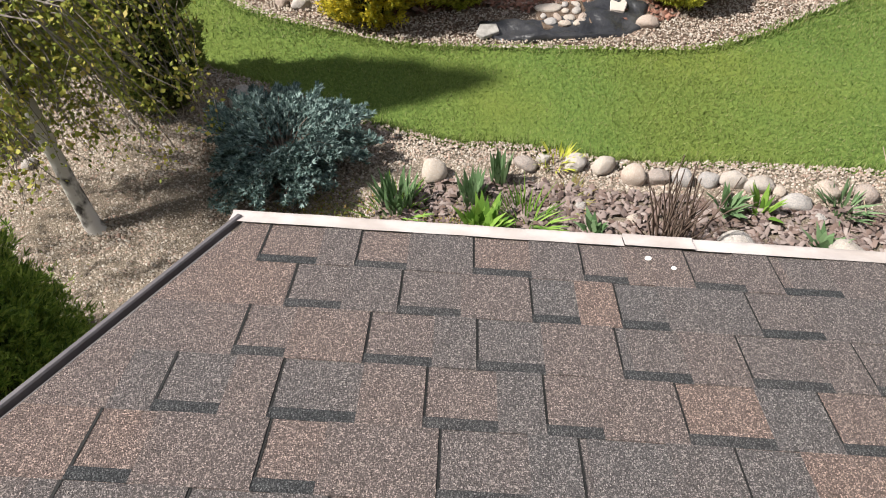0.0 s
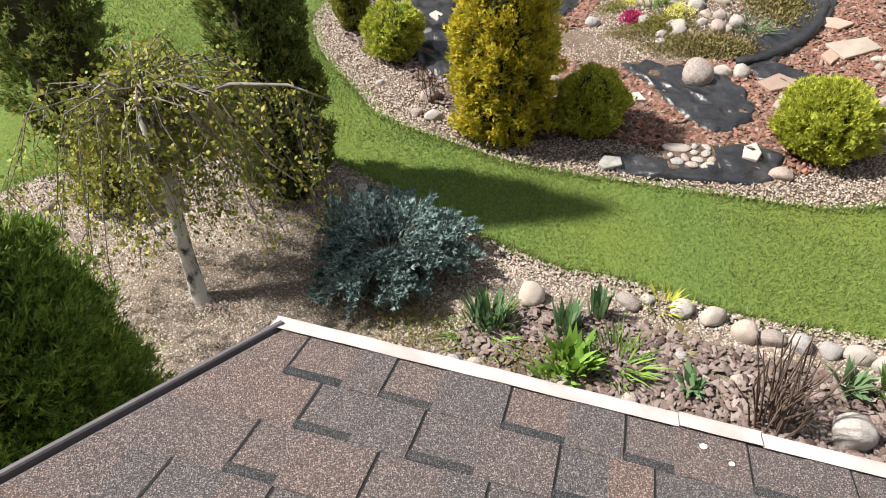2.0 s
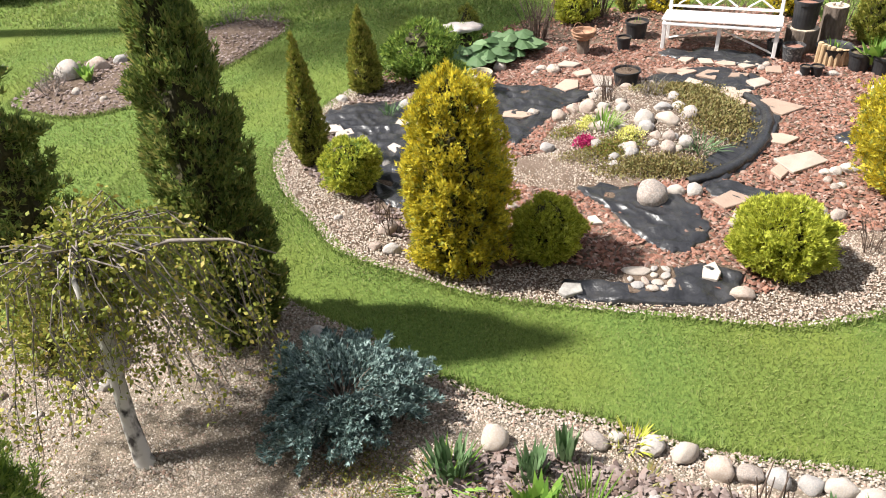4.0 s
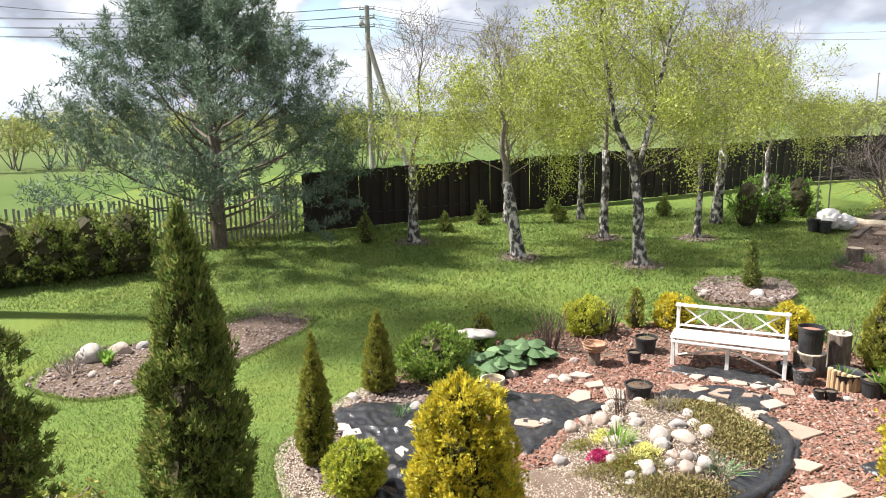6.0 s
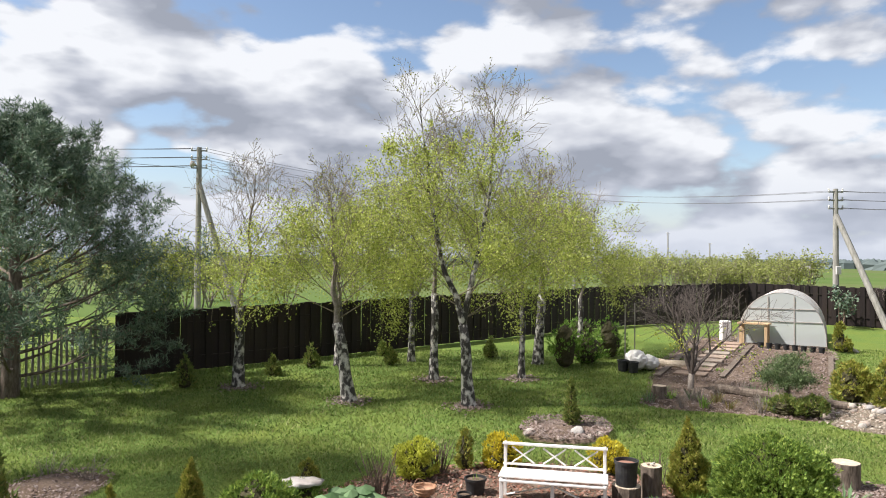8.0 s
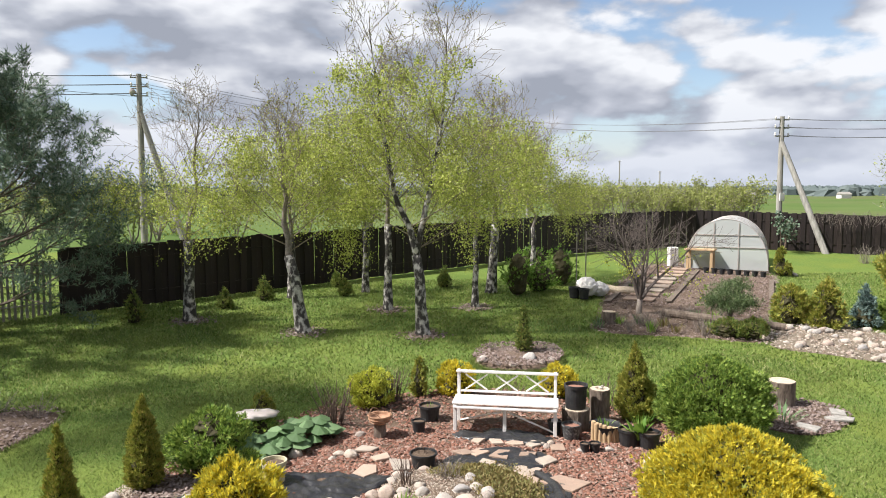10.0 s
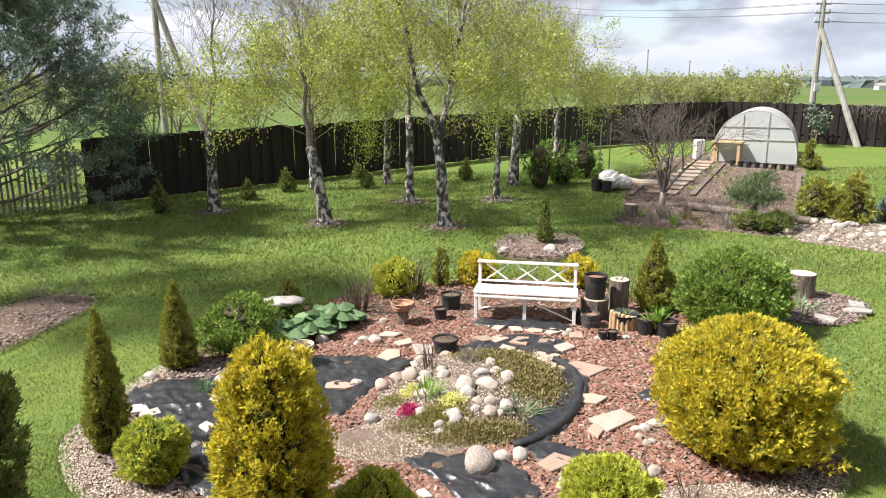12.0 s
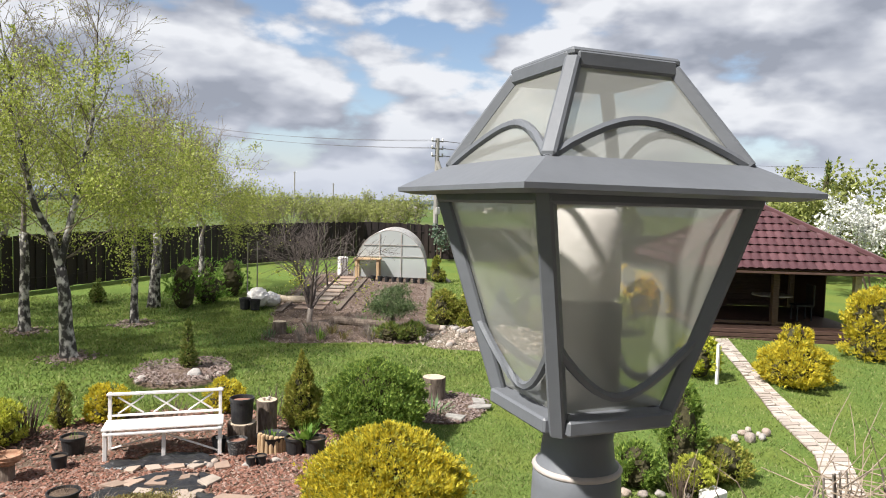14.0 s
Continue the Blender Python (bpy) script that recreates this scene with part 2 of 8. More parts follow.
L_PINE = leaf_mat("pine_needle", [(0.049, 0.084, 0.059), (0.086, 0.136, 0.090), (0.148, 0.200, 0.136), (0.209, 0.260, 0.192)], 0.15)
L_BIRCH = leaf_mat("young_birch_leaf", [(0.180, 0.222, 0.042), (0.292, 0.342, 0.064), (0.405, 0.450, 0.100), (0.500, 0.520, 0.155)], 0.5)
L_DWARF = leaf_mat("short_pine_needle", [(0.036, 0.062, 0.026), (0.066, 0.104, 0.040), (0.108, 0.150, 0.062), (0.165, 0.205, 0.090)], 0.15)
L_HERB = leaf_mat("fresh_leaf", [(0.069, 0.149, 0.023), (0.127, 0.241, 0.034), (0.207, 0.345, 0.057), (0.299, 0.414, 0.103)], 0.35)
L_TULIP = leaf_mat("blue_green_leaf", [(0.07, 0.13, 0.05), (0.12, 0.20, 0.09), (0.19, 0.28, 0.14)], 0.3)
L_DRY = leaf_mat("dry_moss", [(0.14, 0.10, 0.04), (0.22, 0.17, 0.06), (0.19, 0.20, 0.07), (0.30, 0.22, 0.11)], 0.2)
L_SEDUM = leaf_mat("sedum", [(0.10, 0.13, 0.03), (0.17, 0.19, 0.04), (0.26, 0.24, 0.05), (0.24, 0.10, 0.05)], 0.2)
L_MAGENTA = leaf_mat("magenta_petal", [(0.28, 0.010, 0.07), (0.42, 0.02, 0.12), (0.52, 0.05, 0.18)])
L_YELLOW = leaf_mat("yellow_petal", [(0.70, 0.45, 0.01), (0.85, 0.58, 0.015), (0.90, 0.68, 0.04)])
L_PALEYEL = leaf_mat("pale_yellow_petal", [(0.60, 0.58, 0.16), (0.72, 0.70, 0.26)])
L_WHITE = leaf_mat("white_blossom", [(0.55, 0.55, 0.50), (0.72, 0.72, 0.68), (0.80, 0.80, 0.76)])
# brown twig tone, darkened so the core reads as shade between sprays
L_CORE = material("inner_twig_shade", [(0.022, 0.020, 0.010), (0.045, 0.040, 0.018), (0.075, 0.065, 0.028)], 22, 0.9, 0.6, 40)
L_WILLOW = leaf_mat("willow_leaf", [(0.187, 0.216, 0.060), (0.286, 0.312, 0.090), (0.363, 0.384, 0.130)], 0.4)


def birch_bark(name, lo, hi):
    m = bpy.data.materials.new(name)
    m.use_nodes = True
    nt = m.node_tree
    N, Lk = nt.nodes.new, nt.links.new
    b = nt.nodes["Principled BSDF"]
    co, mp = N("ShaderNodeTexCoord"), N("ShaderNodeMapping")
    mp.inputs["Scale"].default_value = (9, 9, 6)
    Lk(co.outputs["Object"], mp.inputs[0])
    nz = N("ShaderNodeTexNoise")
    nz.inputs["Scale"].default_value, nz.inputs["Detail"].default_value = 1.0, 5
    Lk(mp.outputs[0], nz.inputs["Vector"])
    ramp = N("ShaderNodeValToRGB")
    e = ramp.color_ramp.elements
    e[0].position, e[0].color = lo, (0.035, 0.030, 0.028, 1)
    e[1].position, e[1].color = hi, (0.47, 0.44, 0.405, 1)
    Lk(nz.outputs[0], ramp.inputs[0])
    Lk(ramp.outputs[0], b.inputs["Base Color"])
    bp = N("ShaderNodeBump")
    bp.inputs["Strength"].default_value = 0.5
    Lk(nz.outputs[0], bp.inputs["Height"]), Lk(bp.outputs[0], b.inputs["Normal"])
    b.inputs["Roughness"].default_value = 0.8
    return m


M_BIRCH = birch_bark("birch_bark", 0.48, 0.62)
M_PALEBIRCH = birch_bark("pale_birch_bark", 0.36, 0.47)


def shingle_mat(name, tones):
    """Mineral granules: pale and dark specks over a tone that changes from piece to piece."""
    m = material(name, tones, 3.0, 0.9, 0.6, 420, by="object", spec=0.2)
    nt = m.node_tree
    N, Lk = nt.nodes.new, nt.links.new
    b = nt.nodes["Principled BSDF"]
    src = b.inputs["Base Color"].links[0].from_socket
    co, v = N("ShaderNodeTexCoord"), N("ShaderNodeTexVoronoi")
    Lk(co.outputs["Object"], v.inputs["Vector"])
    v.inputs["Scale"].default_value = 560
    ramp = N("ShaderNodeValToRGB")
    e = ramp.color_ramp.elements
    e[0].position, e[0].color = 0.22, (0.52, 0.50, 0.50, 1)
    e[1].position, e[1].color = 0.97, (3.7, 3.5, 3.3, 1)
    md = e.new(0.62)
    md.color = (0.95, 0.93, 0.92, 1)
    Lk(v.outputs["Color"], ramp.inputs[0])
    mx = N("ShaderNodeMix")
    mx.data_type, mx.blend_type = "RGBA", "MULTIPLY"
    mx.inputs[0].default_value = 1.0
    Lk(src, mx.inputs[6]), Lk(ramp.outputs[0], mx.inputs[7])
    Lk(mx.outputs[2], b.inputs["Base Color"])
    return m


M_SHINGLE = shingle_mat("roof_granules", [(0.100, 0.097, 0.099), (0.116, 0.104, 0.102), (0.130, 0.110, 0.105), (0.160, 0.122, 0.108)])
M_EDGESHADE = material("tab_edge_shade", [(0.010, 0.010, 0.010), (0.020, 0.019, 0.018)], 30, 0.8)
M_BAND = shingle_mat("dark_granules", [(0.040, 0.043, 0.046), (0.048, 0.050, 0.053), (0.058, 0.058, 0.060)])


# ---------- helpers ----------
def gz(x, y):
    """Height of the ground: level near the house, rising gently towards the back of the garden."""
    return 0.04 * max(0.0, min(y, 32.0) - 9.0)


def part(name, bm, mat, parent=None, label="", smooth=False):
    me = bpy.data.meshes.new(name)
    bm.to_mesh(me)
    bm.free()
    if smooth:
        me.shade_smooth()
    me.materials.append(mat)
    ob = new(name, me)
    ob.parent = parent
    if label:
        ob["label"] = label
    return ob


def raw(name, verts, faces, mat, parent=None, label="", smooth=False):
    me = bpy.data.meshes.new(name)
    me.from_pydata([tuple(v) for v in verts], [], [tuple(f) for f in faces])
    if smooth:
        me.shade_smooth()
    me.materials.append(mat)
    ob = new(name, me)
    ob.parent = parent
    if label:
        ob["label"] = label
    return ob


def soup(name, V, k, mat, parent=None, label=""):
    """One mesh of many separate k-cornered faces; V: n * k rows of places."""
    V = np.asarray(V, dtype=np.float32).reshape(-1, 3)
    n = len(V) // k
    me = bpy.data.meshes.new(name)
    me.vertices.add(n * k)
    me.vertices.foreach_set("co", V.ravel())
    me.loops.add(n * k)
    me.loops.foreach_set("vertex_index", np.arange(n * k, dtype=np.int32))
    me.polygons.add(n)
    me.polygons.foreach_set("loop_start", np.arange(0, n * k, k, dtype=np.int32))
    me.update(calc_edges=True)
    me.materials.append(mat)
    ob = new(name, me)
    ob.parent = parent
    if label:
        ob["label"] = label
    return ob


def empty(name, m=None, **tags):
    ob = new(name)
    ob.empty_display_size = 0.1
    if m is not None:
        ob.matrix_world = m
    return tagged(ob, **tags)


def box(bm, cx, cy, cz, sx, sy, sz, m=None, bevel=0.0):
    r = bmesh.ops.create_cube(bm, size=1.0, matrix=Matrix.Translation((cx, cy, cz)) @ Matrix.Diagonal((sx, sy, sz, 1)))
    vs = r["verts"]
    if bevel:
        es = list({e for v in vs for e in v.link_edges})
        rb = bmesh.ops.bevel(bm, geom=es, offset=bevel, segments=1, affect="EDGES")
        vs = list({v for f in rb["faces"] for v in f.verts} | {v for v in vs if v.is_valid})
    if m is not None:
        bmesh.ops.transform(bm, matrix=m, verts=[v for v in vs if v.is_valid])
    return vs


def beam(bm, a, b, w, d, bevel=0.0):
    """A squared bar from a to b."""
    a, b = Vector(a), Vector(b)
    q = (b - a).to_track_quat("Z", "X").to_matrix().to_4x4()
    box(bm, 0, 0, 0, w, d, (b - a).length, Matrix.Translation((a + b) / 2) @ q, bevel)


def lathe(bm, prof, n=20, m=None, close=True):
    """A turned body from (radius, height) rows."""
    rings = []
    for r, z in prof:
        rings.append([bm.verts.new((r * math.cos(2 * math.pi * i / n), r * math.sin(2 * math.pi * i / n), z)) for i in range(n)])
    for A, B in zip(rings, rings[1:]):
        for i in range(n):
            bm.faces.new((A[i], A[(i + 1) % n], B[(i + 1) % n], B[i]))
    if close:
        bm.faces.new(rings[0][::-1])
        bm.faces.new(rings[-1])
    if m is not None:
        bmesh.ops.transform(bm, matrix=m, verts=[v for r in rings for v in r])


def tube_rows(paths, n=5):
    """Verts and faces of tapered tubes; a path: rows of (x, y, z, radius)."""
    V, F = [], []
    for path in paths:
        P = np.array([p[:3] for p in path], dtype=float)
        T = np.gradient(P, axis=0)
        T /= np.linalg.norm(T, axis=1)[:, None] + 1e-9
        s0 = len(V)
        ref = np.array([0.31, 0.87, 0.38])
        for p, t, row in zip(P, T, path):
            u = np.cross(t, ref)
            u /= np.linalg.norm(u) + 1e-9
            w = np.cross(t, u)
            for i in range(n):
                a = 2 * math.pi * i / n
                V.append(p + row[3] * (u * math.cos(a) + w * math.sin(a)))
        for j in range(len(path) - 1):
            for i in range(n):
                a, b = s0 + j * n + i, s0 + j * n + (i + 1) % n
                F.append((a, b, b + n, a + n))
        F.append(tuple(s0 + (len(path) - 1) * n + i for i in range(n)))
    return V, F


def kites(P, D, U, length, width):
    """Leaf-shaped faces at P, pointing along D, with side U. All arrays of n rows."""
    D = D / (np.linalg.norm(D, axis=1)[:, None] + 1e-9)
    S = np.cross(D, U)
    S /= np.linalg.norm(S, axis=1)[:, None] + 1e-9
    length, width = np.broadcast_to(length, len(P))[:, None], np.broadcast_to(width, len(P))[:, None]
    return np.stack([P, P + D * length * 0.45 + S * width / 2, P + D * length, P + D * length * 0.45 - S * width / 2], axis=1)


def smooth_loop(pts, k=6):
    out, n = [], len(pts)
    for i in range(n):
        p0, p1, p2, p3 = (np.array(pts[(i + j) % n], float) for j in (-1, 0, 1, 2))
        for s in range(k):
            t = s / k
            out.append(0.5 * ((2 * p1) + (p2 - p0) * t + (2 * p0 - 5 * p1 + 4 * p2 - p3) * t * t + (3 * p1 - p0 - 3 * p2 + p3) * t ** 3))
    return out


def inside(P, poly):
    """Which of the points lie within the outline."""
    poly = np.asarray(poly)
    x, y = P[:, 0], P[:, 1]
    c = np.zeros(len(P), bool)
    j = len(poly) - 1
    for i in range(len(poly)):
        xi, yi, xj, yj = *poly[i], *poly[j]
        c ^= ((yi > y) != (yj > y)) & (x < (xj - xi) * (y - yi) / (yj - yi + 1e-12) + xi)
        j = i
    return c


def edge_distance(P, poly):
    poly = np.asarray(poly)
    best = np.full(len(P), 1e9)
    for a, b in zip(poly, np.roll(poly, -1, axis=0)):
        d = b - a
        t = np.clip(((P - a) @ d) / (d @ d + 1e-12), 0, 1)
        best = np.minimum(best, np.linalg.norm(P - (a + t[:, None] * d), axis=1))
    return best


def gz_of(P):
    return 0.04 * np.maximum(0, np.minimum(P[:, 1], 32) - 9)


def patch(name, outline, centre, lift, mat, rings=14, bumps=0.012, mound=0.0, parent=None, label="", seed=0, extra=None):
    """A bed: a sheet inside a smooth outline, star-shaped about its centre."""
    loop = smooth_loop(outline)
    V, F, n = [], [], len(loop)
    c = np.array(centre, float)
    for r in range(rings + 1):
        f = r / rings
        for p in loop:
            q = c + (np.array(p) - c) * f
            h = lift * min(1, (1 - f) * 5 + 0.02) + mound * (1 - f * f) + bumps * noise.noise((q[0] * 3 + seed, q[1] * 3, 0.5)) * min(1, (1 - f) * 6)
            h += extra(q[0], q[1]) if extra else 0.0
            V.append((q[0], q[1], gz(q[0], q[1]) + h + (0.006 if f < 1 else -0.03)))
    for r in range(rings):
        for i in range(n):
            a, b = r * n + i, r * n + (i + 1) % n
            F.append((a, a + n, b + n, b))
    return raw(name, V, F, mat, parent, label, smooth=True), loop


# ---------- ground ----------
ISLAND = [(-2.85, 7.24), (-2.5, 6.5), (-2.0, 5.89), (-1.59, 5.4), (-0.95, 5.1), (-0.3, 4.84), (0.3, 4.74), (1.26, 4.64), (2.1, 4.58),
          (2.65, 4.72), (3.1, 4.94), (4.0, 5.37), (4.6, 5.9), (4.75, 6.8), (4.35, 7.8), (4.2, 8.5), (4.6, 9.3), (5.15, 10.0), (4.7, 10.9),
          (3.85, 11.9), (2.05, 12.4), (0.55, 11.95), (-0.2, 11.7), (-0.7, 11.2), (-1.45, 11.0), (-2.05, 9.75), (-2.5, 9.1), (-2.68, 8.5), (-2.82, 7.8)]
FRONT = [(-4.35, 3.95), (-4.0, 4.2), (-3.3, 4.45), (-2.6, 4.75), (-1.9, 4.72), (-1.6, 4.55), (-0.96, 4.23), (-0.55, 3.95), (-0.2, 3.8), (0.13, 3.66),
         (0.51, 3.62), (0.88, 3.52), (1.23, 3.41), (1.56, 3.36), (2.11, 3.32), (3.07, 3.18), (4.2, 2.9), (4.4, 1.6), (2.0, 0.7), (-1.5, 0.6), (-4.6, 0.9), (-5.0, 2.6)]
LEFTBED = [(-7.2, 8.7), (-7.35, 9.4), (-7.15, 10.2), (-6.5, 10.6), (-5.7, 11.6), (-5.0, 12.25), (-4.25, 12.1), (-4.1, 11.4), (-4.5, 10.2), (-4.9, 9.3), (-5.4, 8.7), (-6.1, 8.35)]
ROCKBED = [(2.7, 14.2), (3.2, 15.0), (4.4, 14.9), (4.5, 14.0), (4.1, 13.45), (3.6, 13.25), (2.85, 13.5)]
VEG = [(5.9, 16.2), (6.5, 17.7), (7.7, 20.6), (9.6, 23.8), (11.4, 26.6), (14.2, 27.5), (15.2, 24.0), (13.2, 20.6), (11.6, 18.2), (10.6, 16.6), (9.3, 14.7), (7.6, 15.4)]
BORDER = [(9.2, 14.6), (10.1, 16.2), (11.0, 16.3), (12.2, 15.9), (13.2, 14.4), (13.5, 13.0), (12.5, 12.1), (10.9, 12.9), (10.0, 13.7)]
STUMPBED = [(6.3, 10.2), (6.7, 11.2), (7.4, 11.4), (8.1, 10.7), (7.7, 10.0), (6.9, 9.7)]


def axis(lo, hi, step, far):
    mid = list(np.arange(lo, hi + 1e-6, step))
    out, d = [], step
    while (out[-1] if out else hi) < far:
        d *= 1.32
        out.append((out[-1] if out else hi) + d)
    low, d = [], step
    while (low[-1] if low else lo) > -far:
        d *= 1.32
        low.append((low[-1] if low else lo) - d)
    return low[::-1] + mid + out


def build_ground():
    xs, ys = axis(-16, 28, 0.4, 2600), axis(-2, 36, 0.4, 2600)
    V, F = [], []
    for y in ys:
        for x in xs:
            d = math.hypot(x, y)
            h = gz(x, y) + 0.012 * noise.noise((x * 0.9, y * 0.9, 0))
            if d > 60:
                k = min(1, (d - 60) / 300)
                h += k * (1.2 * noise.noise((x * 0.006, y * 0.006, 4)) - 1.6) + max(0, d - 500) * 0.0085 * (0.75 + 0.6 * noise.noise((x * 0.0012, y * 0.0012, 8)))
            V.append((x, y, h))
    n = len(xs)
    for j in range(len(ys) - 1):
        for i in range(n - 1):
            F.append((j * n + i, j * n + i + 1, (j + 1) * n + i + 1, (j + 1) * n + i))
    g = raw("ground", V, F, M_LAWN, label="mown green lawn running out into open fields", smooth=True)
    g.data.materials.append(M_FIELD)
    for p in g.data.polygons:
        c = p.center
        if c.y > 33.5 or c.x > 40 or c.x < -18 or c.y < -14:
            p.material_index = 1
    return tagged(g, kind="structure", category="ground")


build_ground()
_, ISLAND_LOOP = patch("island_bed", ISLAND, (1.2, 8.2), 0.025, M_SOIL, 30)
_, FRONT_LOOP = patch("front_bed", FRONT, (-0.2, 2.4), 0.02, M_GRAVELBED, 26)
_, LEFT_LOOP = patch("side_bed", LEFTBED, (-5.7, 10.1), 0.03, M_SOIL, 12, 0.03)
_, ROCK_LOOP = patch("rock_bed", ROCKBED, (3.6, 14.1), 0.03, M_SOIL, 8, 0.02, 0.12)
_, VEG_LOOP = patch("vegetable_bed", VEG, (10.3, 20.6), 0.03, M_SOIL, 16, 0.03)
_, BORDER_LOOP = patch("stone_border", BORDER, (11.5, 14.5), 0.03, M_GRAVELBED, 10, 0.03)
_, STUMP_LOOP = patch("stump_bed", STUMPBED, (7.2, 10.5), 0.03, M_SOIL, 8)
for nm, lb in (("island_bed", "planted island bed of dark soil and bark mulch"), ("front_bed", "pale gravel bed below the roof eave"),
               ("side_bed", "bare earth bed with a few rocks in the lawn"), ("rock_bed", "small raised rock bed in the lawn"),
               ("vegetable_bed", "dug vegetable plot beside a plank path"), ("stone_border", "gravel border filled with small rocks"), ("stump_bed", "small gravel bed round a sawn stump")):
    tagged(bpy.data.objects[nm], label=lb, category="flower bed", kind="structure")

# ---------- the low roof under the camera ----------
def roof_frame():
    """x along the eave, y up the slope towards the house, z off the roof."""
    ex = Vector((1.483, -0.136, -0.095)).normalized()
    nz = Vector((0.0896, 0.2809, 1.0)).normalized()
    nz = (nz - ex * nz.dot(ex)).normalized()
    ey = nz.cross(ex)
    m = Matrix((ex, ey, nz)).transposed().to_4x4()
    m.translation = Vector((-0.45, 1.0, 2.333))
    return m


ROOF = roof_frame()

def build_roof():
    roof = empty("roof", ROOF, label="brown asphalt shingle roof with a pale metal eave", category="roof", kind="structure")
    # here y runs down the slope in the frame's own sense; up the slope is -y
    up = -1 if ROOF.col[1].y > 0 else 1
    W, D = 3.6, 2.2
    rake = 0.40      # the left edge runs outward as it climbs
    bm = bmesh.new()
    pts = [(0, 0), (W, 0), (W, up * D), (-rake * D, up * D)]
    lo = [bm.verts.new((x, y, -0.16)) for x, y in pts]
    hi = [bm.verts.new((x, y, -0.012)) for x, y in pts]
    bm.faces.new(hi), bm.faces.new(lo[::-1])
    for i in range(4):
        bm.faces.new((lo[i], lo[(i + 1) % 4], hi[(i + 1) % 4], hi[i]))
    bmesh.ops.recalc_face_normals(bm, faces=bm.faces[:])
    part("deck", bm, M_DARKWOOD, roof)
    # eave trim: a flat pale strip with a turned-down lip, in three lengths
    for x0, x1, dz in ((-0.03, 0.86, 0.0), (0.86, 1.02, 0.004), (1.02, 3.6, 0.0)):
        bm = bmesh.new()
        n = 24
        prev = None
        for i in range(n + 1):
            x = x0 + (x1 - x0) * i / n
            w = 0.002 * noise.noise((x * 9, 2, 0)) + dz
            prof = [(up * 0.005, 0.010 + w), (-up * 0.030, 0.007 + w), (-up * 0.036, 0.012 + w), (-up * 0.040, 0.004 + w), (-up * 0.042, -0.06), (-up * 0.03, -0.06), (-up * 0.028, -0.004)]
            row = [bm.verts.new((x, y, z)) for y, z in prof]
            if prev:
                for a in range(len(row) - 1):
                    bm.faces.new((prev[a], row[a], row[a + 1], prev[a + 1]))
            prev = row
        bmesh.ops.recalc_face_normals(bm, faces=bm.faces[:])
        part("eave_trim", bm, M_TRIM, roof, "pale pinkish white metal drip edge", smooth=True)
    bm = bmesh.new()
    beam(bm, (-0.010, -up * 0.02, 0.003), (-rake * D - 0.010, up * D, 0.003), 0.022, 0.014, 0.003)
    beam(bm, (-0.020, -up * 0.02, -0.05), (-rake * D - 0.020, up * D, -0.05), 0.008, 0.10)
    part("verge_trim", bm, M_VERGE, roof, "dark brown metal verge strip")
    # courses of laminated shingles
    rng = random.Random(4)
    exposure = 0.137
    tabs, bands, edge_shades = {}, {}, {}

    def slab(w, h, t, key, store, mat, name):
        if key not in store:
            me = bpy.data.meshes.new(name)
            b = bmesh.new()
            vs = []
            for z in (0, t):
                for x, y in ((0, 0), (w, 0), (w, h), (0, h)):
                    vs.append(b.verts.new((x, up * y, z)))
            q = [(0, 1, 5, 4), (1, 2, 6, 5), (2, 3, 7, 6), (3, 0, 4, 7), (4, 5, 6, 7), (3, 2, 1, 0)]
            for f in q:
                b.faces.new([vs[i] for i in f])
            bmesh.ops.recalc_face_normals(b, faces=b.faces[:])
            b.to_mesh(me)
            b.free()
            me.materials.append(mat)
            store[key] = me
        ob = new(name, store[key])
        ob.parent = roof
        return ob

    for c in range(15):
        y0 = c * exposure
        left = -rake * y0 + 0.004
        x = left + rng.uniform(0.10, 0.22)
        # the slanted end piece at the verge
        xx = left + rng.choice((0.08, 0.14, 0.2))
        bm = bmesh.new()
        q = [(left, y0), (xx - 0.0006, y0), (xx - 0.0006, y0 + exposure - 0.0008), (left - rake * exposure, y0 + exposure - 0.0008)]
        lo_, hi_ = [bm.verts.new((px, up * py, 0)) for px, py in q], [bm.verts.new((px, up * py, 0.004)) for px, py in q]
        bm.faces.new(hi_), bm.faces.new(lo_[::-1])
        for i in range(4):
            bm.faces.new((lo_[i], lo_[(i + 1) % 4], hi_[(i + 1) % 4], hi_[i]))
        bmesh.ops.recalc_face_normals(bm, faces=bm.faces[:])
        part("shingle", bm, M_SHINGLE, roof)
        # the underlying sheet of this course, in pieces between the joints
        while xx < 3.55:
            w = min(rng.choice((0.36, 0.5, 0.62)), 3.58 - xx)
            w = max(0.03, w)
            o = slab(round(w, 2), exposure - 0.0008, 0.004, ("b", round(w, 2)), tabs, M_SHINGLE, "shingle")
            o.location = (xx, up * y0, 0.0)
            xx += round(w, 2) + 0.0006
        if c == 0:
            x = left + 0.06
        while x < 3.4:
            gap = rng.choice((0.095, 0.11, 0.125, 0.145))
            tab = rng.choice((0.08, 0.11, 0.14, 0.18))
            # dark printed band at the head of the cut-out
            if x + gap > left:
                o = slab(gap, 0.024, 0.0012, ("d", gap), bands, M_BAND, "shadow_band")
                o.location = (x, up * (y0 + exposure - 0.0245), 0.0042)
            o = slab(tab, exposure - 0.001, 0.0028, ("t", tab), tabs, M_SHINGLE, "shingle_tab")
            o.location = (x + gap, up * y0, 0.0041)
            # narrow dark strip standing in for the shadow line at the cut-out's side edge
            o = slab(0.0050, exposure - 0.004, 0.0006, ("g",), edge_shades, M_EDGESHADE, "joint")
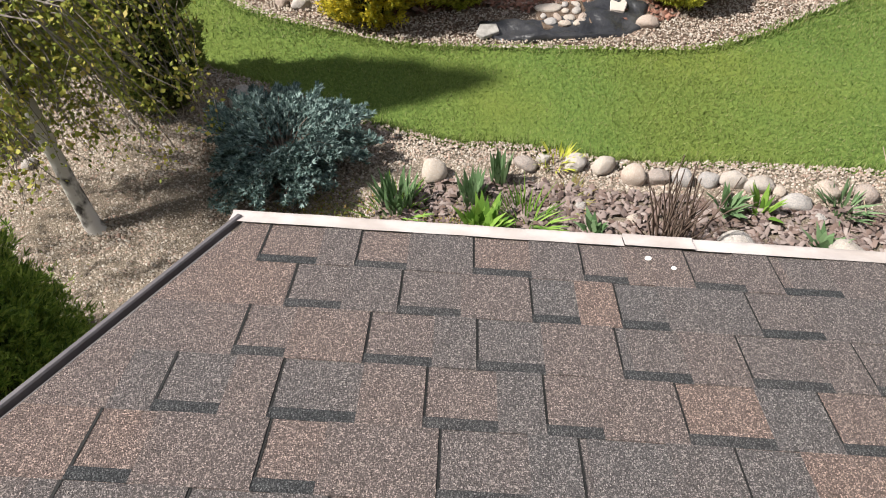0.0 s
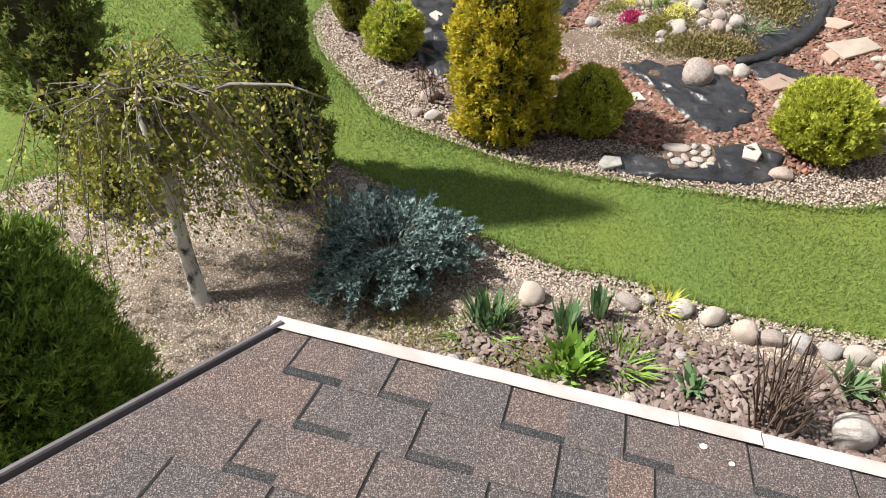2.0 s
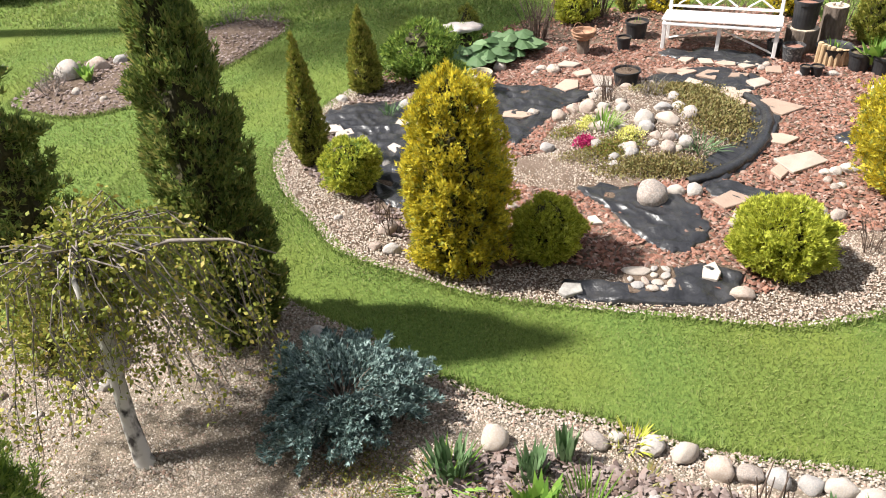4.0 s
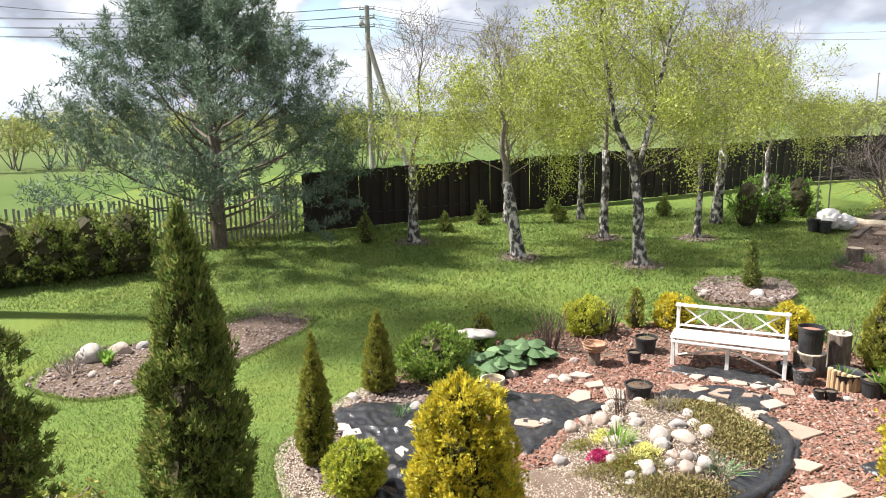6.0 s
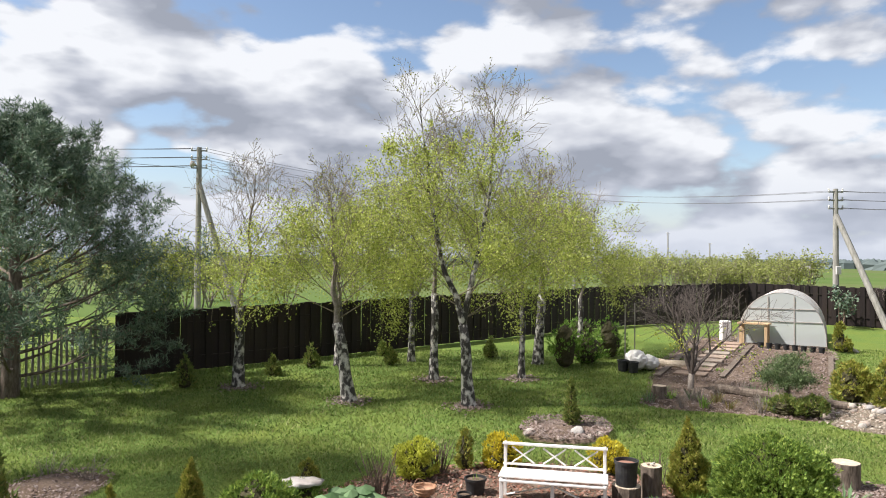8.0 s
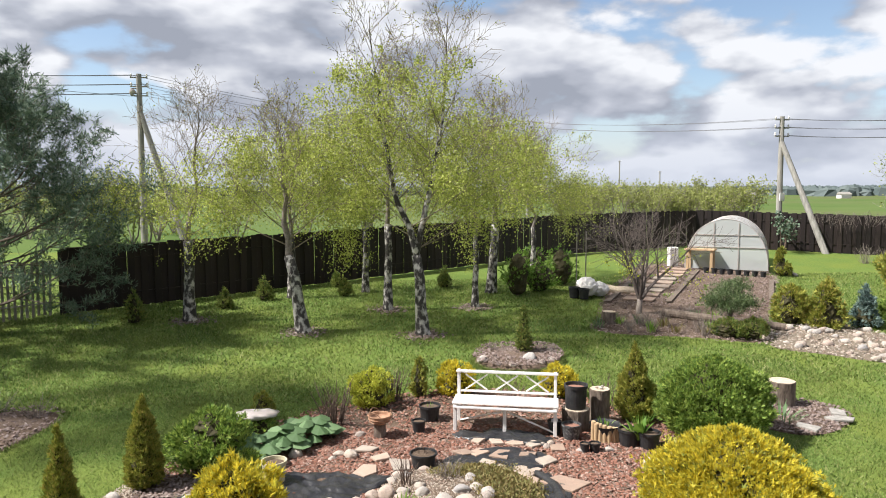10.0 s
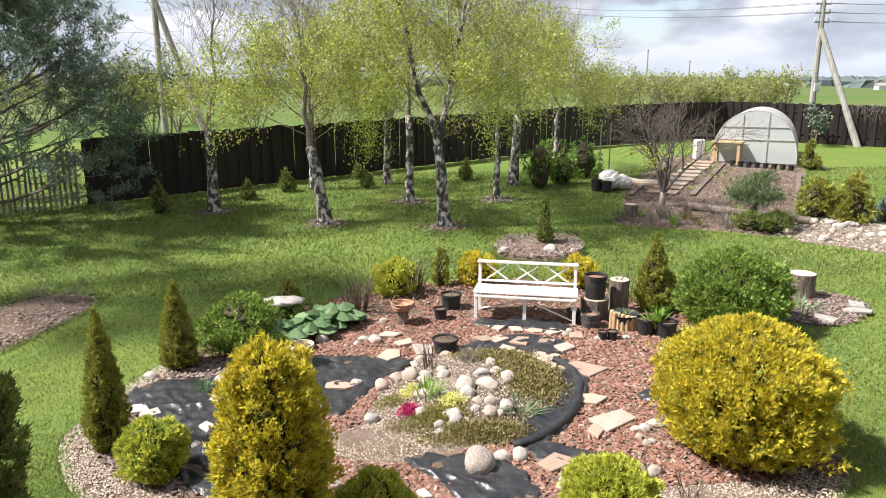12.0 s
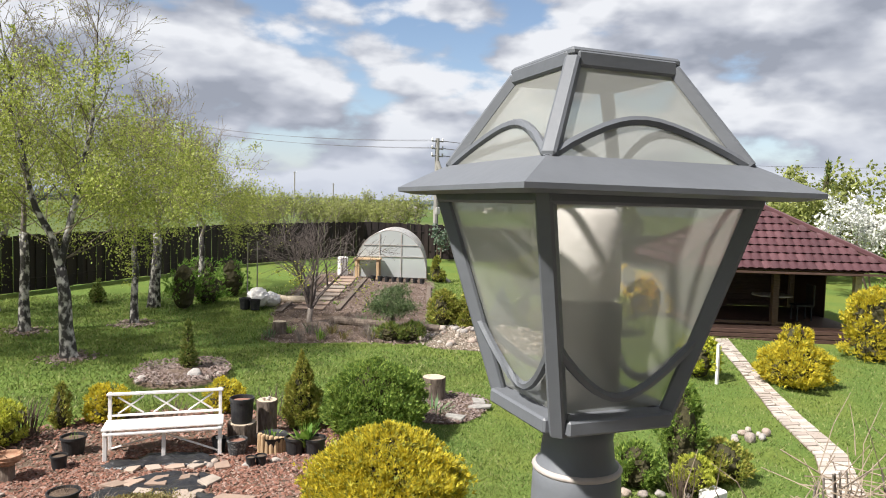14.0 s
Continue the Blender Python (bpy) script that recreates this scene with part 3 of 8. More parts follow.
            o.location = (x - 0.0005, up * y0, 0.0046)
            x += gap + tab
    return roof


build_roof()
# bird spots near the eave and the house behind the camera
for x, y, r in ((0.905, 0.045, 0.008), (0.955, 0.075, 0.006)):
    bm = bmesh.new()
    p = ROOF @ Vector((x, (-1 if ROOF.col[1].y > 0 else 1) * y, 0.010))
    bmesh.ops.create_uvsphere(bm, u_segments=10, v_segments=6, radius=r, matrix=Matrix.Translation(p) @ Matrix.Diagonal((1, 0.8, 0.25, 1)))
    tagged(part("bird_spot", bm, M_WHITE), label="small white dropping on the roof shingles", category="dirt")

bm = bmesh.new()
box(bm, 0.6, -1.5, 3.0, 9.0, 0.3, 6.2)
tagged(part("wall_south", bm, M_PLASTER), label="plain plastered house wall behind the roof", category="wall", kind="structure")
bm = bmesh.new()
box(bm, 1.3, -0.4, 1.05, 2.8, 1.9, 2.1)
tagged(part("wall_porch", bm, M_PLASTER), label="plain plastered porch wall below the roof", category="wall", kind="structure")


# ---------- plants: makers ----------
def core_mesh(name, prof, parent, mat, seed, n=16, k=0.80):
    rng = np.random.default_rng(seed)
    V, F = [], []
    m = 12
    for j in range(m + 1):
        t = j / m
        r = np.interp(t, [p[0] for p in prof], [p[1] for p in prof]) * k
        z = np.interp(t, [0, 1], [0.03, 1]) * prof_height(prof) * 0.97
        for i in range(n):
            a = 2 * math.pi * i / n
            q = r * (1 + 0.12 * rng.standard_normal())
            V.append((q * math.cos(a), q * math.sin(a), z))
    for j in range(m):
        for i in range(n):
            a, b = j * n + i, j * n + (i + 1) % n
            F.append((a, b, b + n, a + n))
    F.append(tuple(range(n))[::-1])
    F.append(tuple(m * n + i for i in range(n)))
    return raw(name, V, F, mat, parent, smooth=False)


def prof_height(prof):
    return prof[0][2]


def conifer(name, x, y, h, w, mat, n, label, category="conifer", shape="column", spray=0.055, seed=0, group="", lump=0.16, upward=0.9, depth=0.30, lean=(0, 0), broad=0.22, inner=None):
    """A clipped evergreen: trunk, a dark solid core for twigs and inner shade, and a crown of many flat sprays. Its
    outline is lumpy and ragged.
    """
    rng = np.random.default_rng(seed + 11)
    ob = empty(name, Matrix.Translation((x, y, gz(x, y))), label=label, category=category, group=group)
    R = w / 2
    if shape == "column":
        rows = [(0, 0.62), (0.06, 0.90), (0.20, 1.0), (0.45, 0.95), (0.68, 0.74), (0.85, 0.46), (0.95, 0.20), (1, 0.02)]
    elif shape == "spindle":
        rows = [(0, 0.55), (0.10, 0.93), (0.28, 1.0), (0.48, 0.82), (0.66, 0.56), (0.82, 0.32), (0.93, 0.14), (1, 0.01)]
    elif shape == "pillar":      # blunt top
        rows = [(0, 0.72), (0.06, 0.95), (0.25, 1.0), (0.55, 0.93), (0.78, 0.80), (0.90, 0.62), (0.96, 0.42), (1, 0.08)]
    elif shape == "globe":
        rows = [(0, 0.45), (0.08, 0.72), (0.25, 0.95), (0.45, 1.0), (0.65, 0.92), (0.82, 0.70), (0.93, 0.42), (1, 0.05)]
    elif shape == "cone":
        rows = [(0, 0.8), (0.1, 1.0), (0.3, 0.85), (0.6, 0.5), (0.85, 0.2), (1, 0.01)]
    else:                        # low spreading mound
        rows = [(0, 0.80), (0.12, 0.98), (0.3, 1.0), (0.5, 0.9), (0.7, 0.72), (0.88, 0.42), (1, 0.05)]
    T, Q = [r[0] for r in rows], [r[1] * R for r in rows]
    prof = [(a, b, h) for a, b in zip(T, Q)]
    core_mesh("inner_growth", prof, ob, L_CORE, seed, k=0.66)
    V, F = tube_rows([[(0, 0, -0.05, R * 0.10 + 0.012), (0, 0, h * 0.3, R * 0.07 + 0.01), (lean[0] * 0.5, lean[1] * 0.5, h * 0.8, 0.008)]], 7)
    raw("trunk", V, F, M_BARKBROWN, ob)
    # tufts: sprays gather in domes over the surface, with gaps between them
    nc = max(24, n // 40)
    tc = rng.random(nc * 3)
    tc = tc[rng.random(nc * 3) < (np.interp(tc, T, Q) / R + 0.05)][:nc]
    nc = len(tc)
    ac, kc = rng.random(nc) * 2 * math.pi, 0.10 * rng.standard_normal(nc) + 0.05
    pick = rng.integers(0, nc, n)
    sg = max(0.035, spray * 0.95)
    u = np.clip(rng.standard_normal((n, 2)) * 0.62, -1.7, 1.7)
    t = tc[pick] + u[:, 0] * sg * 1.35 / h
    rb = np.maximum(np.interp(np.clip(tc[pick], 0, 1), T, Q), 0.12 * R)
    a = ac[pick] + u[:, 1] * sg / rb
    fine = (t > 0.0) & (t < 1.03)
    t, a, u, pick = t[fine], a[fine], u[fine], pick[fine]
    m = len(t)
    dome = 1 - np.minimum(1, (u ** 2).sum(axis=1) / 2.2)
    r = np.interp(np.clip(t, 0, 1), T, Q)
    wav = sum(np.sin(a * kk + t * ff * h * 3 + ph) for kk, ff, ph in zip((2, 3, 5, 7), (3, -5, 8, 12), rng.random(4) * 6)) / 4
    stick = np.where(rng.random(m) < 0.07, rng.random(m) * 0.14, 0)
    r = r * (1 + lump * wav + kc[pick] + stick - 0.04) + sg * (0.75 * dome - 0.45) - depth * R * rng.random(m) ** 2.5
    r = np.maximum(r, 0.004)
    P = np.stack([r * np.cos(a) + lean[0] * t, r * np.sin(a) + lean[1] * t, t * h + sg * 0.35 * dome], axis=1)
    O = np.stack([np.cos(a), np.sin(a), np.zeros(m)], axis=1)
    D = O * (0.75 - 0.3 * t[:, None]) + np.array([0, 0, 1.0]) * upward * (0.55 + 0.6 * t[:, None]) + 0.42 * rng.standard_normal((m, 3))
    U = rng.standard_normal((m, 3)) + O * 0.7
    L = spray * (0.7 + 0.7 * rng.random(m))
    S = np.cross(D, U)
    S /= np.linalg.norm(S, axis=1)[:, None] + 1e-9
    N = np.linalg.norm(D, axis=1)[:, None]
    K = [kites(P, D, U, L * 1.12, L * broad)]
    for sgn in (-1, 1):          # side fans of each spray
        K.append(kites(P + (0.16 + 0.06 * sgn) * L[:, None] * D / N, D + sgn * 0.62 * S * N, U, L * 0.74, L * broad * 0.85))
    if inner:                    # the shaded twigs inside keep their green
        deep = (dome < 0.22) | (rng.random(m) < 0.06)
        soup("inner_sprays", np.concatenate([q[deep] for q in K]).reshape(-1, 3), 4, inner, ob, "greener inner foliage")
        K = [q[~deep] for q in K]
    soup("crown", np.concatenate(K).reshape(-1, 3), 4, mat, ob)
    return ob


def blades(name, x, y, n, h, spread, mat, label, category="plant", width=0.02, seed=0, group="", arch=0.5, base_r=0.05, top=None):
    """A clump of strap leaves, each bent in three steps."""
    rng = np.random.default_rng(seed)
    ob = empty(name, Matrix.Translation((x, y, gz(x, y) + 0.01)), label=label, category=category, group=group)
    V, F = [], []
    for i in range(n):
        a = rng.random() * 2 * math.pi
        b0 = rng.random() ** 0.5 * base_r
        d = np.array([math.cos(a), math.sin(a), 0])
        side = np.array([-d[1], d[0], 0]) * width * (0.7 + 0.6 * rng.random())
        hh, sp = h * (0.6 + 0.5 * rng.random()), spread * rng.random()
        s0 = len(V)
        for j in range(5):
            s = j / 4
            p = d * (b0 + sp * s ** 1.5) + np.array([0, 0, hh * (s - arch * 0.35 * s * s)])
            wd = (0.45 + 1.1 * s) if s < 0.5 else 2.0 * (1 - s) + 0.02
            V += [p - side * wd / 2, p + side * wd / 2 + np.array([0, 0, 0.004])]
        for j in range(4):
            k = s0 + 2 * j
            F.append((k, k + 1, k + 3, k + 2))
    raw("leaves", V, F, mat, ob)
    if top is not None:
        m = 60
        P = rng.standard_normal((m, 3)) * (spread * 0.6, spread * 0.6, 0.02) + (0, 0, h)
        soup("flower_heads", kites(P, rng.standard_normal((m, 3)), rng.standard_normal((m, 3)), 0.04, 0.035).reshape(-1, 3), 4, top, ob)
    return ob


def twigs(name, x, y, n, h, spread, label, seed=0, mat=None, r=0.006, group="twig clumps", buds=None):
    rng = np.random.default_rng(seed)
    ob = empty(name, Matrix.Translation((x, y, gz(x, y))), label=label, category="shrub", group=group)
    paths, tips = [], []
    for i in range(n):
        a, s = rng.random() * 2 * math.pi, rng.random() ** 0.6
        d = np.array([math.cos(a), math.sin(a)]) * spread * s
        hh = h * (0.65 + 0.4 * rng.random())
        b = d * 0.35
        k = rng.standard_normal(2) * 0.03
        paths.append([(b[0], b[1], -0.03, r), (b[0] * 0.5 + d[0] * 0.4 + k[0], b[1] * 0.5 + d[1] * 0.4 + k[1], hh * 0.5, r * 0.8), (d[0], d[1], hh, r * 0.4)])
        tips.append((d[0], d[1], hh))
        if rng.random() < 0.5:
            p = np.array(paths[-1][1][:3])
            q = p + np.array([*(rng.standard_normal(2) * spread * 0.35), hh * 0.35])
            paths.append([(*p, r * 0.6), (*((p + q) / 2 + rng.standard_normal(3) * 0.01), r * 0.5), (*q, r * 0.3)])
    V, F = tube_rows(paths, 4)
    raw("cane_growth", V, F, mat or M_TWIG, ob)
    return ob


def spreading_juniper(x, y):
    """Low arms fan out over the gravel in layers, each feathered with short sprays that turn up at the tip."""
    rng = np.random.default_rng(17)
    ob = empty("blue_juniper", Matrix.Translation((x, y, gz(x, y))), label="spreading steel blue juniper mound on gravel", category="juniper")
    paths, P, D = [], [], []
    for k in range(210):
        a = rng.random() * 2 * math.pi
        o = np.array([math.cos(a), math.sin(a), 0])
        reach = (0.22 + 0.36 * rng.random() ** 0.6) * (1 + 0.16 * math.sin(3 * a + 1) + 0.10 * math.sin(5 * a))
        rise = 0.10 + 0.32 * rng.random() * (1 - 0.55 * reach / 0.6)
        side = np.array([-o[1], o[0], 0]) * 0.10 * rng.standard_normal()
        rows = []
        for j in range(7):
            q = j / 6
            rows.append(o * reach * q + side * q * q + np.array([0, 0, 0.03 + rise * math.sin(q * 2.1) + 0.03 * q]))
        R = np.array(rows)
        paths.append([(*v, 0.007 - 0.0009 * j) for j, v in enumerate(rows)])
        n = 96
        f = 0.35 + 0.65 * rng.random(n) ** 0.75
        B = np.stack([np.interp(f, np.linspace(0, 1, 7), R[:, c]) for c in range(3)], axis=1)
        w = 0.055 * (1.15 - f)[:, None]
        P.append(B + rng.standard_normal((n, 3)) * w * (1, 1, 0.5))
        D.append(o * 0.9 + (0, 0, 0.55) + rng.standard_normal((n, 3)) * 0.5)
    V, F = tube_rows(paths, 4)
    raw("arms", V, F, M_BARKBROWN, ob)
    P, D = np.concatenate(P), np.concatenate(D)
    P[:, 2] = np.maximum(P[:, 2], 0.02)
    U = rng.standard_normal(P.shape)
    L = 0.044 * (0.7 + 0.7 * rng.random(len(P)))
    K = [kites(P, D, U, L, L * 0.22)]
    S = np.cross(D, U)
    S /= np.linalg.norm(S, axis=1)[:, None] + 1e-9
    for sgn in (-1, 1):
        K.append(kites(P + 0.2 * L[:, None] * D, D + sgn * 0.7 * S, U, L * 0.7, L * 0.2))
    soup("sprays", np.concatenate(K).reshape(-1, 3), 4, L_BLUE, ob)
    return ob


# ---------- conifers of the island and the front bed ----------
conifer("column_thuja", -2.05, 4.32, 3.08, 0.64, L_DARK, 22000, "tall dark green columnar thuja at the lawn edge", "thuja", spray=0.055, seed=1, lump=0.18, upward=1.5, depth=0.2)
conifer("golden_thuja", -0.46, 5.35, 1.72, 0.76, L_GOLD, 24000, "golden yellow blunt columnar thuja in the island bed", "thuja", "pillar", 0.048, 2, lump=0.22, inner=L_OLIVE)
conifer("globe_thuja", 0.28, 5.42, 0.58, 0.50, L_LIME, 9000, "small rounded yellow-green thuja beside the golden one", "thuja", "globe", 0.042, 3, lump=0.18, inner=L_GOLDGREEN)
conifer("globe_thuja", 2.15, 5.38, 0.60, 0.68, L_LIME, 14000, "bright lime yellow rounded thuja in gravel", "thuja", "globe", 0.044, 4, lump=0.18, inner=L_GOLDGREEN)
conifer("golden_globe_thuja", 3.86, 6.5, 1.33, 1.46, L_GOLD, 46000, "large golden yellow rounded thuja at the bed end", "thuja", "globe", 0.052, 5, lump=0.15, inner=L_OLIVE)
conifer("globe_thuja", 5.5, 9.9, 1.12, 1.42, L_GREEN, 20000, "large rounded green thuja at the bed edge", "thuja", "globe", 0.062, 6, lump=0.12)
conifer("young_thuja", -2.32, 7.1, 1.42, 0.34, L_OLIVE, 9000, "slim pointed olive green young thuja", "thuja", "spindle", 0.046, 7, group="young thujas", upward=1.5)
conifer("young_thuja", -2.18, 9.15, 1.1, 0.38, L_OLIVE, 8000, "slim dark green young thuja by the film mulch", "thuja", "spindle", 0.048, 8, group="young thujas", upward=1.5)
conifer("shrub", -1.5, 9.75, 0.72, 1.0, L_GREEN, 4500, "loose low dark green evergreen shrub", "shrub", "mound", 0.075, 9, lump=0.3, depth=0.5)
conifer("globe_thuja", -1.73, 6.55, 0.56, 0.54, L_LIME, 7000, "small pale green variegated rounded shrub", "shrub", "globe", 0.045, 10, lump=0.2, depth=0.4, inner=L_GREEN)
conifer("young_thuja", 4.61, 10.65, 1.15, 0.52, L_OLIVE, 7000, "slim golden green young thuja beside the stump", "thuja", "spindle", 0.05, 11, group="young thujas", upward=1.4)
conifer("globe_thuja", 0.62, 11.7, 0.62, 0.64, L_LIME, 2600, "small rounded yellow-green thuja behind the path", "thuja", "globe", 0.06, 12)
conifer("globe_thuja", 2.05, 12.1, 0.58, 0.55, L_GOLD, 2000, "small golden rounded thuja behind the bench", "thuja", "globe", 0.06, 13)
conifer("globe_thuja", 3.75, 11.9, 0.52, 0.55, L_GOLD, 2000, "small golden rounded thuja behind the bench", "thuja", "globe", 0.06, 14)
conifer("young_thuja", 1.43, 12.1, 0.66, 0.24, L_OLIVE, 1200, "tiny slim young thuja in mulch", "thuja", "column", 0.05, 15, group="young thujas")
conifer("young_thuja", -1.05, 11.3, 0.42, 0.3, L_OLIVE, 700, "tiny sparse young conifer at the lawn edge", "thuja", "column", 0.05, 16, group="young thujas")
spreading_juniper(-1.04, 3.5)
conifer("hedge_thuja", -2.42, 1.55, 1.95, 1.2, L_GREEN, 52000, "full rounded green thuja close to the roof edge", "thuja", "pillar", 0.052, 18, lump=0.10, broad=0.16, upward=1.1)
conifer("dark_spruce", -4.35, 5.0, 2.1, 0.85, L_DARK, 7000, "dark green conifer with lumpy tiers at the lawn edge", "spruce", "pillar", 0.07, 19, lump=0.35)
conifer("low_shrub", -3.35, 3.95, 0.55, 0.5, L_OLIVE, 1600, "low olive shrub under the weeping birch", "shrub", "globe", 0.06, 20, lump=0.3)

# far conifers on the right
conifer("small_conifer", 11.0, 16.5, 0.9, 0.75, L_OLIVE, 1600, "small brownish green rounded conifer in the border", "conifer", "globe", 0.10, 21, group="border conifers")
conifer("small_conifer", 11.6, 16.0, 1.2, 0.95, L_OLIVE, 2000, "bronze tinted cone-shaped conifer in the border", "conifer", "cone", 0.10, 22, group="border conifers", lump=0.3)
conifer("small_conifer", 12.62, 16.0, 0.95, 0.6, L_BLUE, 1200, "small blue-green spruce in the border", "conifer", "cone", 0.10, 23, group="border conifers", lump=0.35)
conifer("small_conifer", 13.2, 15.7, 1.1, 0.55, L_GREEN, 1000, "thin feathery young conifer in the border", "conifer", "column", 0.10, 24, group="border conifers", depth=0.7)
conifer("small_conifer", 13.3, 14.9, 0.65, 0.75, L_OLIVE, 1400, "low brown-green conifer among rocks", "conifer", "globe", 0.10, 25, group="border conifers")
conifer("small_conifer", 13.35, 14.0, 0.75, 0.45, L_LIME, 900, "small yellow-green conifer among rocks", "conifer", "cone", 0.09, 26, group="border conifers")
conifer("golden_thuja", 14.7, 14.1, 1.2, 1.3, L_GOLDGREEN, 3000, "rounded golden green thuja by the forsythia", "thuja", "globe", 0.11, 27)
conifer("column_thuja", 18.1, 19.5, 3.4, 1.55, L_OLIVE, 6000, "broad olive green columnar thuja", "thuja", "column", 0.14, 28, lump=0.2)
conifer("globe_thuja", 17.4, 20.2, 1.4, 1.5, L_OLIVE, 3000, "rounded olive thuja beside the tall one", "thuja", "globe", 0.13, 29)
conifer("golden_thuja", 14.6, 8.6, 0.88, 1.30, L_GOLD, 4200, "golden thuja clipped with a round lower tier", "thuja", "globe", 0.09, 30)
conifer("golden_thuja", 14.6, 8.6, 1.32, 0.62, L_GOLD, 1600, "golden clipped ball on top of the lower tier", "thuja", "pillar", 0.08, 31)
conifer("golden_thuja", 18.95, 9.2, 1.75, 1.1, L_GOLD, 3600, "golden thuja clipped into stacked tiers", "thuja", "pillar", 0.10, 32, lump=0.28)
conifer("golden_thuja", 13.35, 10.0, 0.9, 0.75, L_GOLDGREEN, 1800, "small rounded gold-green thuja by the path", "thuja", "globe", 0.09, 33)
conifer("column_thuja", 8.33, 6.45, 1.3, 0.55, L_GREEN, 3600, "slim green columnar thuja near the lantern", "thuja", "column", 0.06, 34, lump=0.2)
conifer("globe_thuja", 8.05, 6.05, 0.46, 0.52, L_LIME, 2000, "small lime rounded thuja near the lantern", "thuja", "globe", 0.05, 35)
conifer("globe_thuja", 7.55, 6.55, 0.55, 0.62, L_GREEN, 2000, "low green conifer beside the slim thuja", "thuja", "globe", 0.06, 36, lump=0.25)
conifer("globe_thuja", 8.75, 6.15, 0.5, 0.7, L_OLIVE, 2000, "low dark conifer beside the slim thuja", "thuja", "globe", 0.06, 37, lump=0.25)
conifer("hedge_bush", 28.5, 11.6, 3.2, 3.2, L_GREEN, 6000, "tall clipped green hedge behind the gazebo", "hedge", "pillar", 0.2, 38)
conifer("hedge_bush", 27.5, 8.8, 2.4, 2.8, L_DARK, 4000, "dark green hedge bush behind the gazebo", "hedge", "globe", 0.2, 39)
conifer("far_spruce", 31.0, 29.0, 5.2, 2.6, L_DARK, 5000, "dark blue-green spruce beyond the fence", "spruce", "cone", 0.28, 40, lump=0.35, depth=0.6)

# young saplings in the lawn before the fence
for k, (sx, sy, sh) in enumerate(((-5.0, 18.4, 0.75), (-3.1, 19.9, 0.5), (-2.2, 21.0, 0.65), (0.1, 21.4, 0.5), (3.2, 22.6, 0.6), (-0.2, 23.0, 0.4))):
    conifer("sapling", sx, sy, sh, sh * 0.62, L_DARK, 500, "small dark green conifer sapling in the lawn", "sapling", "cone", 0.10, 50 + k, group="lawn saplings", lump=0.3, depth=0.6)
conifer("small_fir", 3.75, 14.3, 1.0, 0.26, L_DARK, 1000, "small thin dark fir on the rock bed", "fir", "cone", 0.08, 60, lump=0.35, depth=0.6)
for k, (sx, sy, sh, sw) in enumerate(((6.0, 21.6, 0.95, 1.1), (7.0, 22.6, 1.2, 1.0), (5.2, 21.0, 1.3, 0.9), (6.6, 24.6, 1.0, 1.3))):
    conifer("shrub", sx, sy, sh, sw, L_HERB, 520, "loose fresh green shrub in the lawn", "shrub", "globe", 0.11, 70 + k, group="lawn shrubs", lump=0.35, depth=0.75)

# ---------- trees ----------
def grow(rng, p, d, length, r, level, paths, tips, droop=0.0, wild=0.25, kids=5, levels=2, up=0.15):
    """A limb that tapers and forks; adds rows to paths and twig ends to tips."""
    n = 6 if level == 0 else 5
    rows, q, dd = [], np.array(p, float), np.array(d, float)
    dd /= np.linalg.norm(dd)
    for i in range(n):
        s = i / (n - 1)
        rows.append((*q, max(0.0035, r * (1 - 0.85 * s))))
        dd = dd + rng.standard_normal(3) * wild * 0.4 + np.array([0, 0, up - droop * s * (level > 0)])
        dd /= np.linalg.norm(dd)
        q = q + dd * length / (n - 1)
    paths.append(rows)
    if level >= levels:
        tips.append(np.array([x[:3] for x in rows]))
        return
    for k in range(kids):
        s = 0.3 + 0.68 * (k + rng.random()) / kids
        i = min(n - 2, int(s * (n - 1)))
        a, b = np.array(rows[i]), np.array(rows[i + 1])
        f = s * (n - 1) - i
        o = a + (b - a) * f
        ax = b[:3] - a[:3]
        ax /= np.linalg.norm(ax) + 1e-9
        side = np.cross(ax, rng.standard_normal(3))
        side /= np.linalg.norm(side) + 1e-9
        nd = ax * 0.75 + side * 0.75
        grow(rng, o[:3], nd, length * (0.62 - 0.25 * s) * (0.8 + 0.4 * rng.random()), o[3] * 0.5, level + 1, paths, tips, droop, wild, max(3, kids - 1), levels, up)


def leaf_cloud(rng, tips, n, spread, size, hang=0.5, aspect=0.7):
    T = np.concatenate(tips)
    P = T[rng.integers(0, len(T), n)] + rng.standard_normal((n, 3)) * spread
    D = rng.standard_normal((n, 3)) + np.array([0, 0, -hang])
    L = size * (0.6 + 0.8 * rng.random(n))
    return kites(P, D, rng.standard_normal((n, 3)), L, L * aspect)


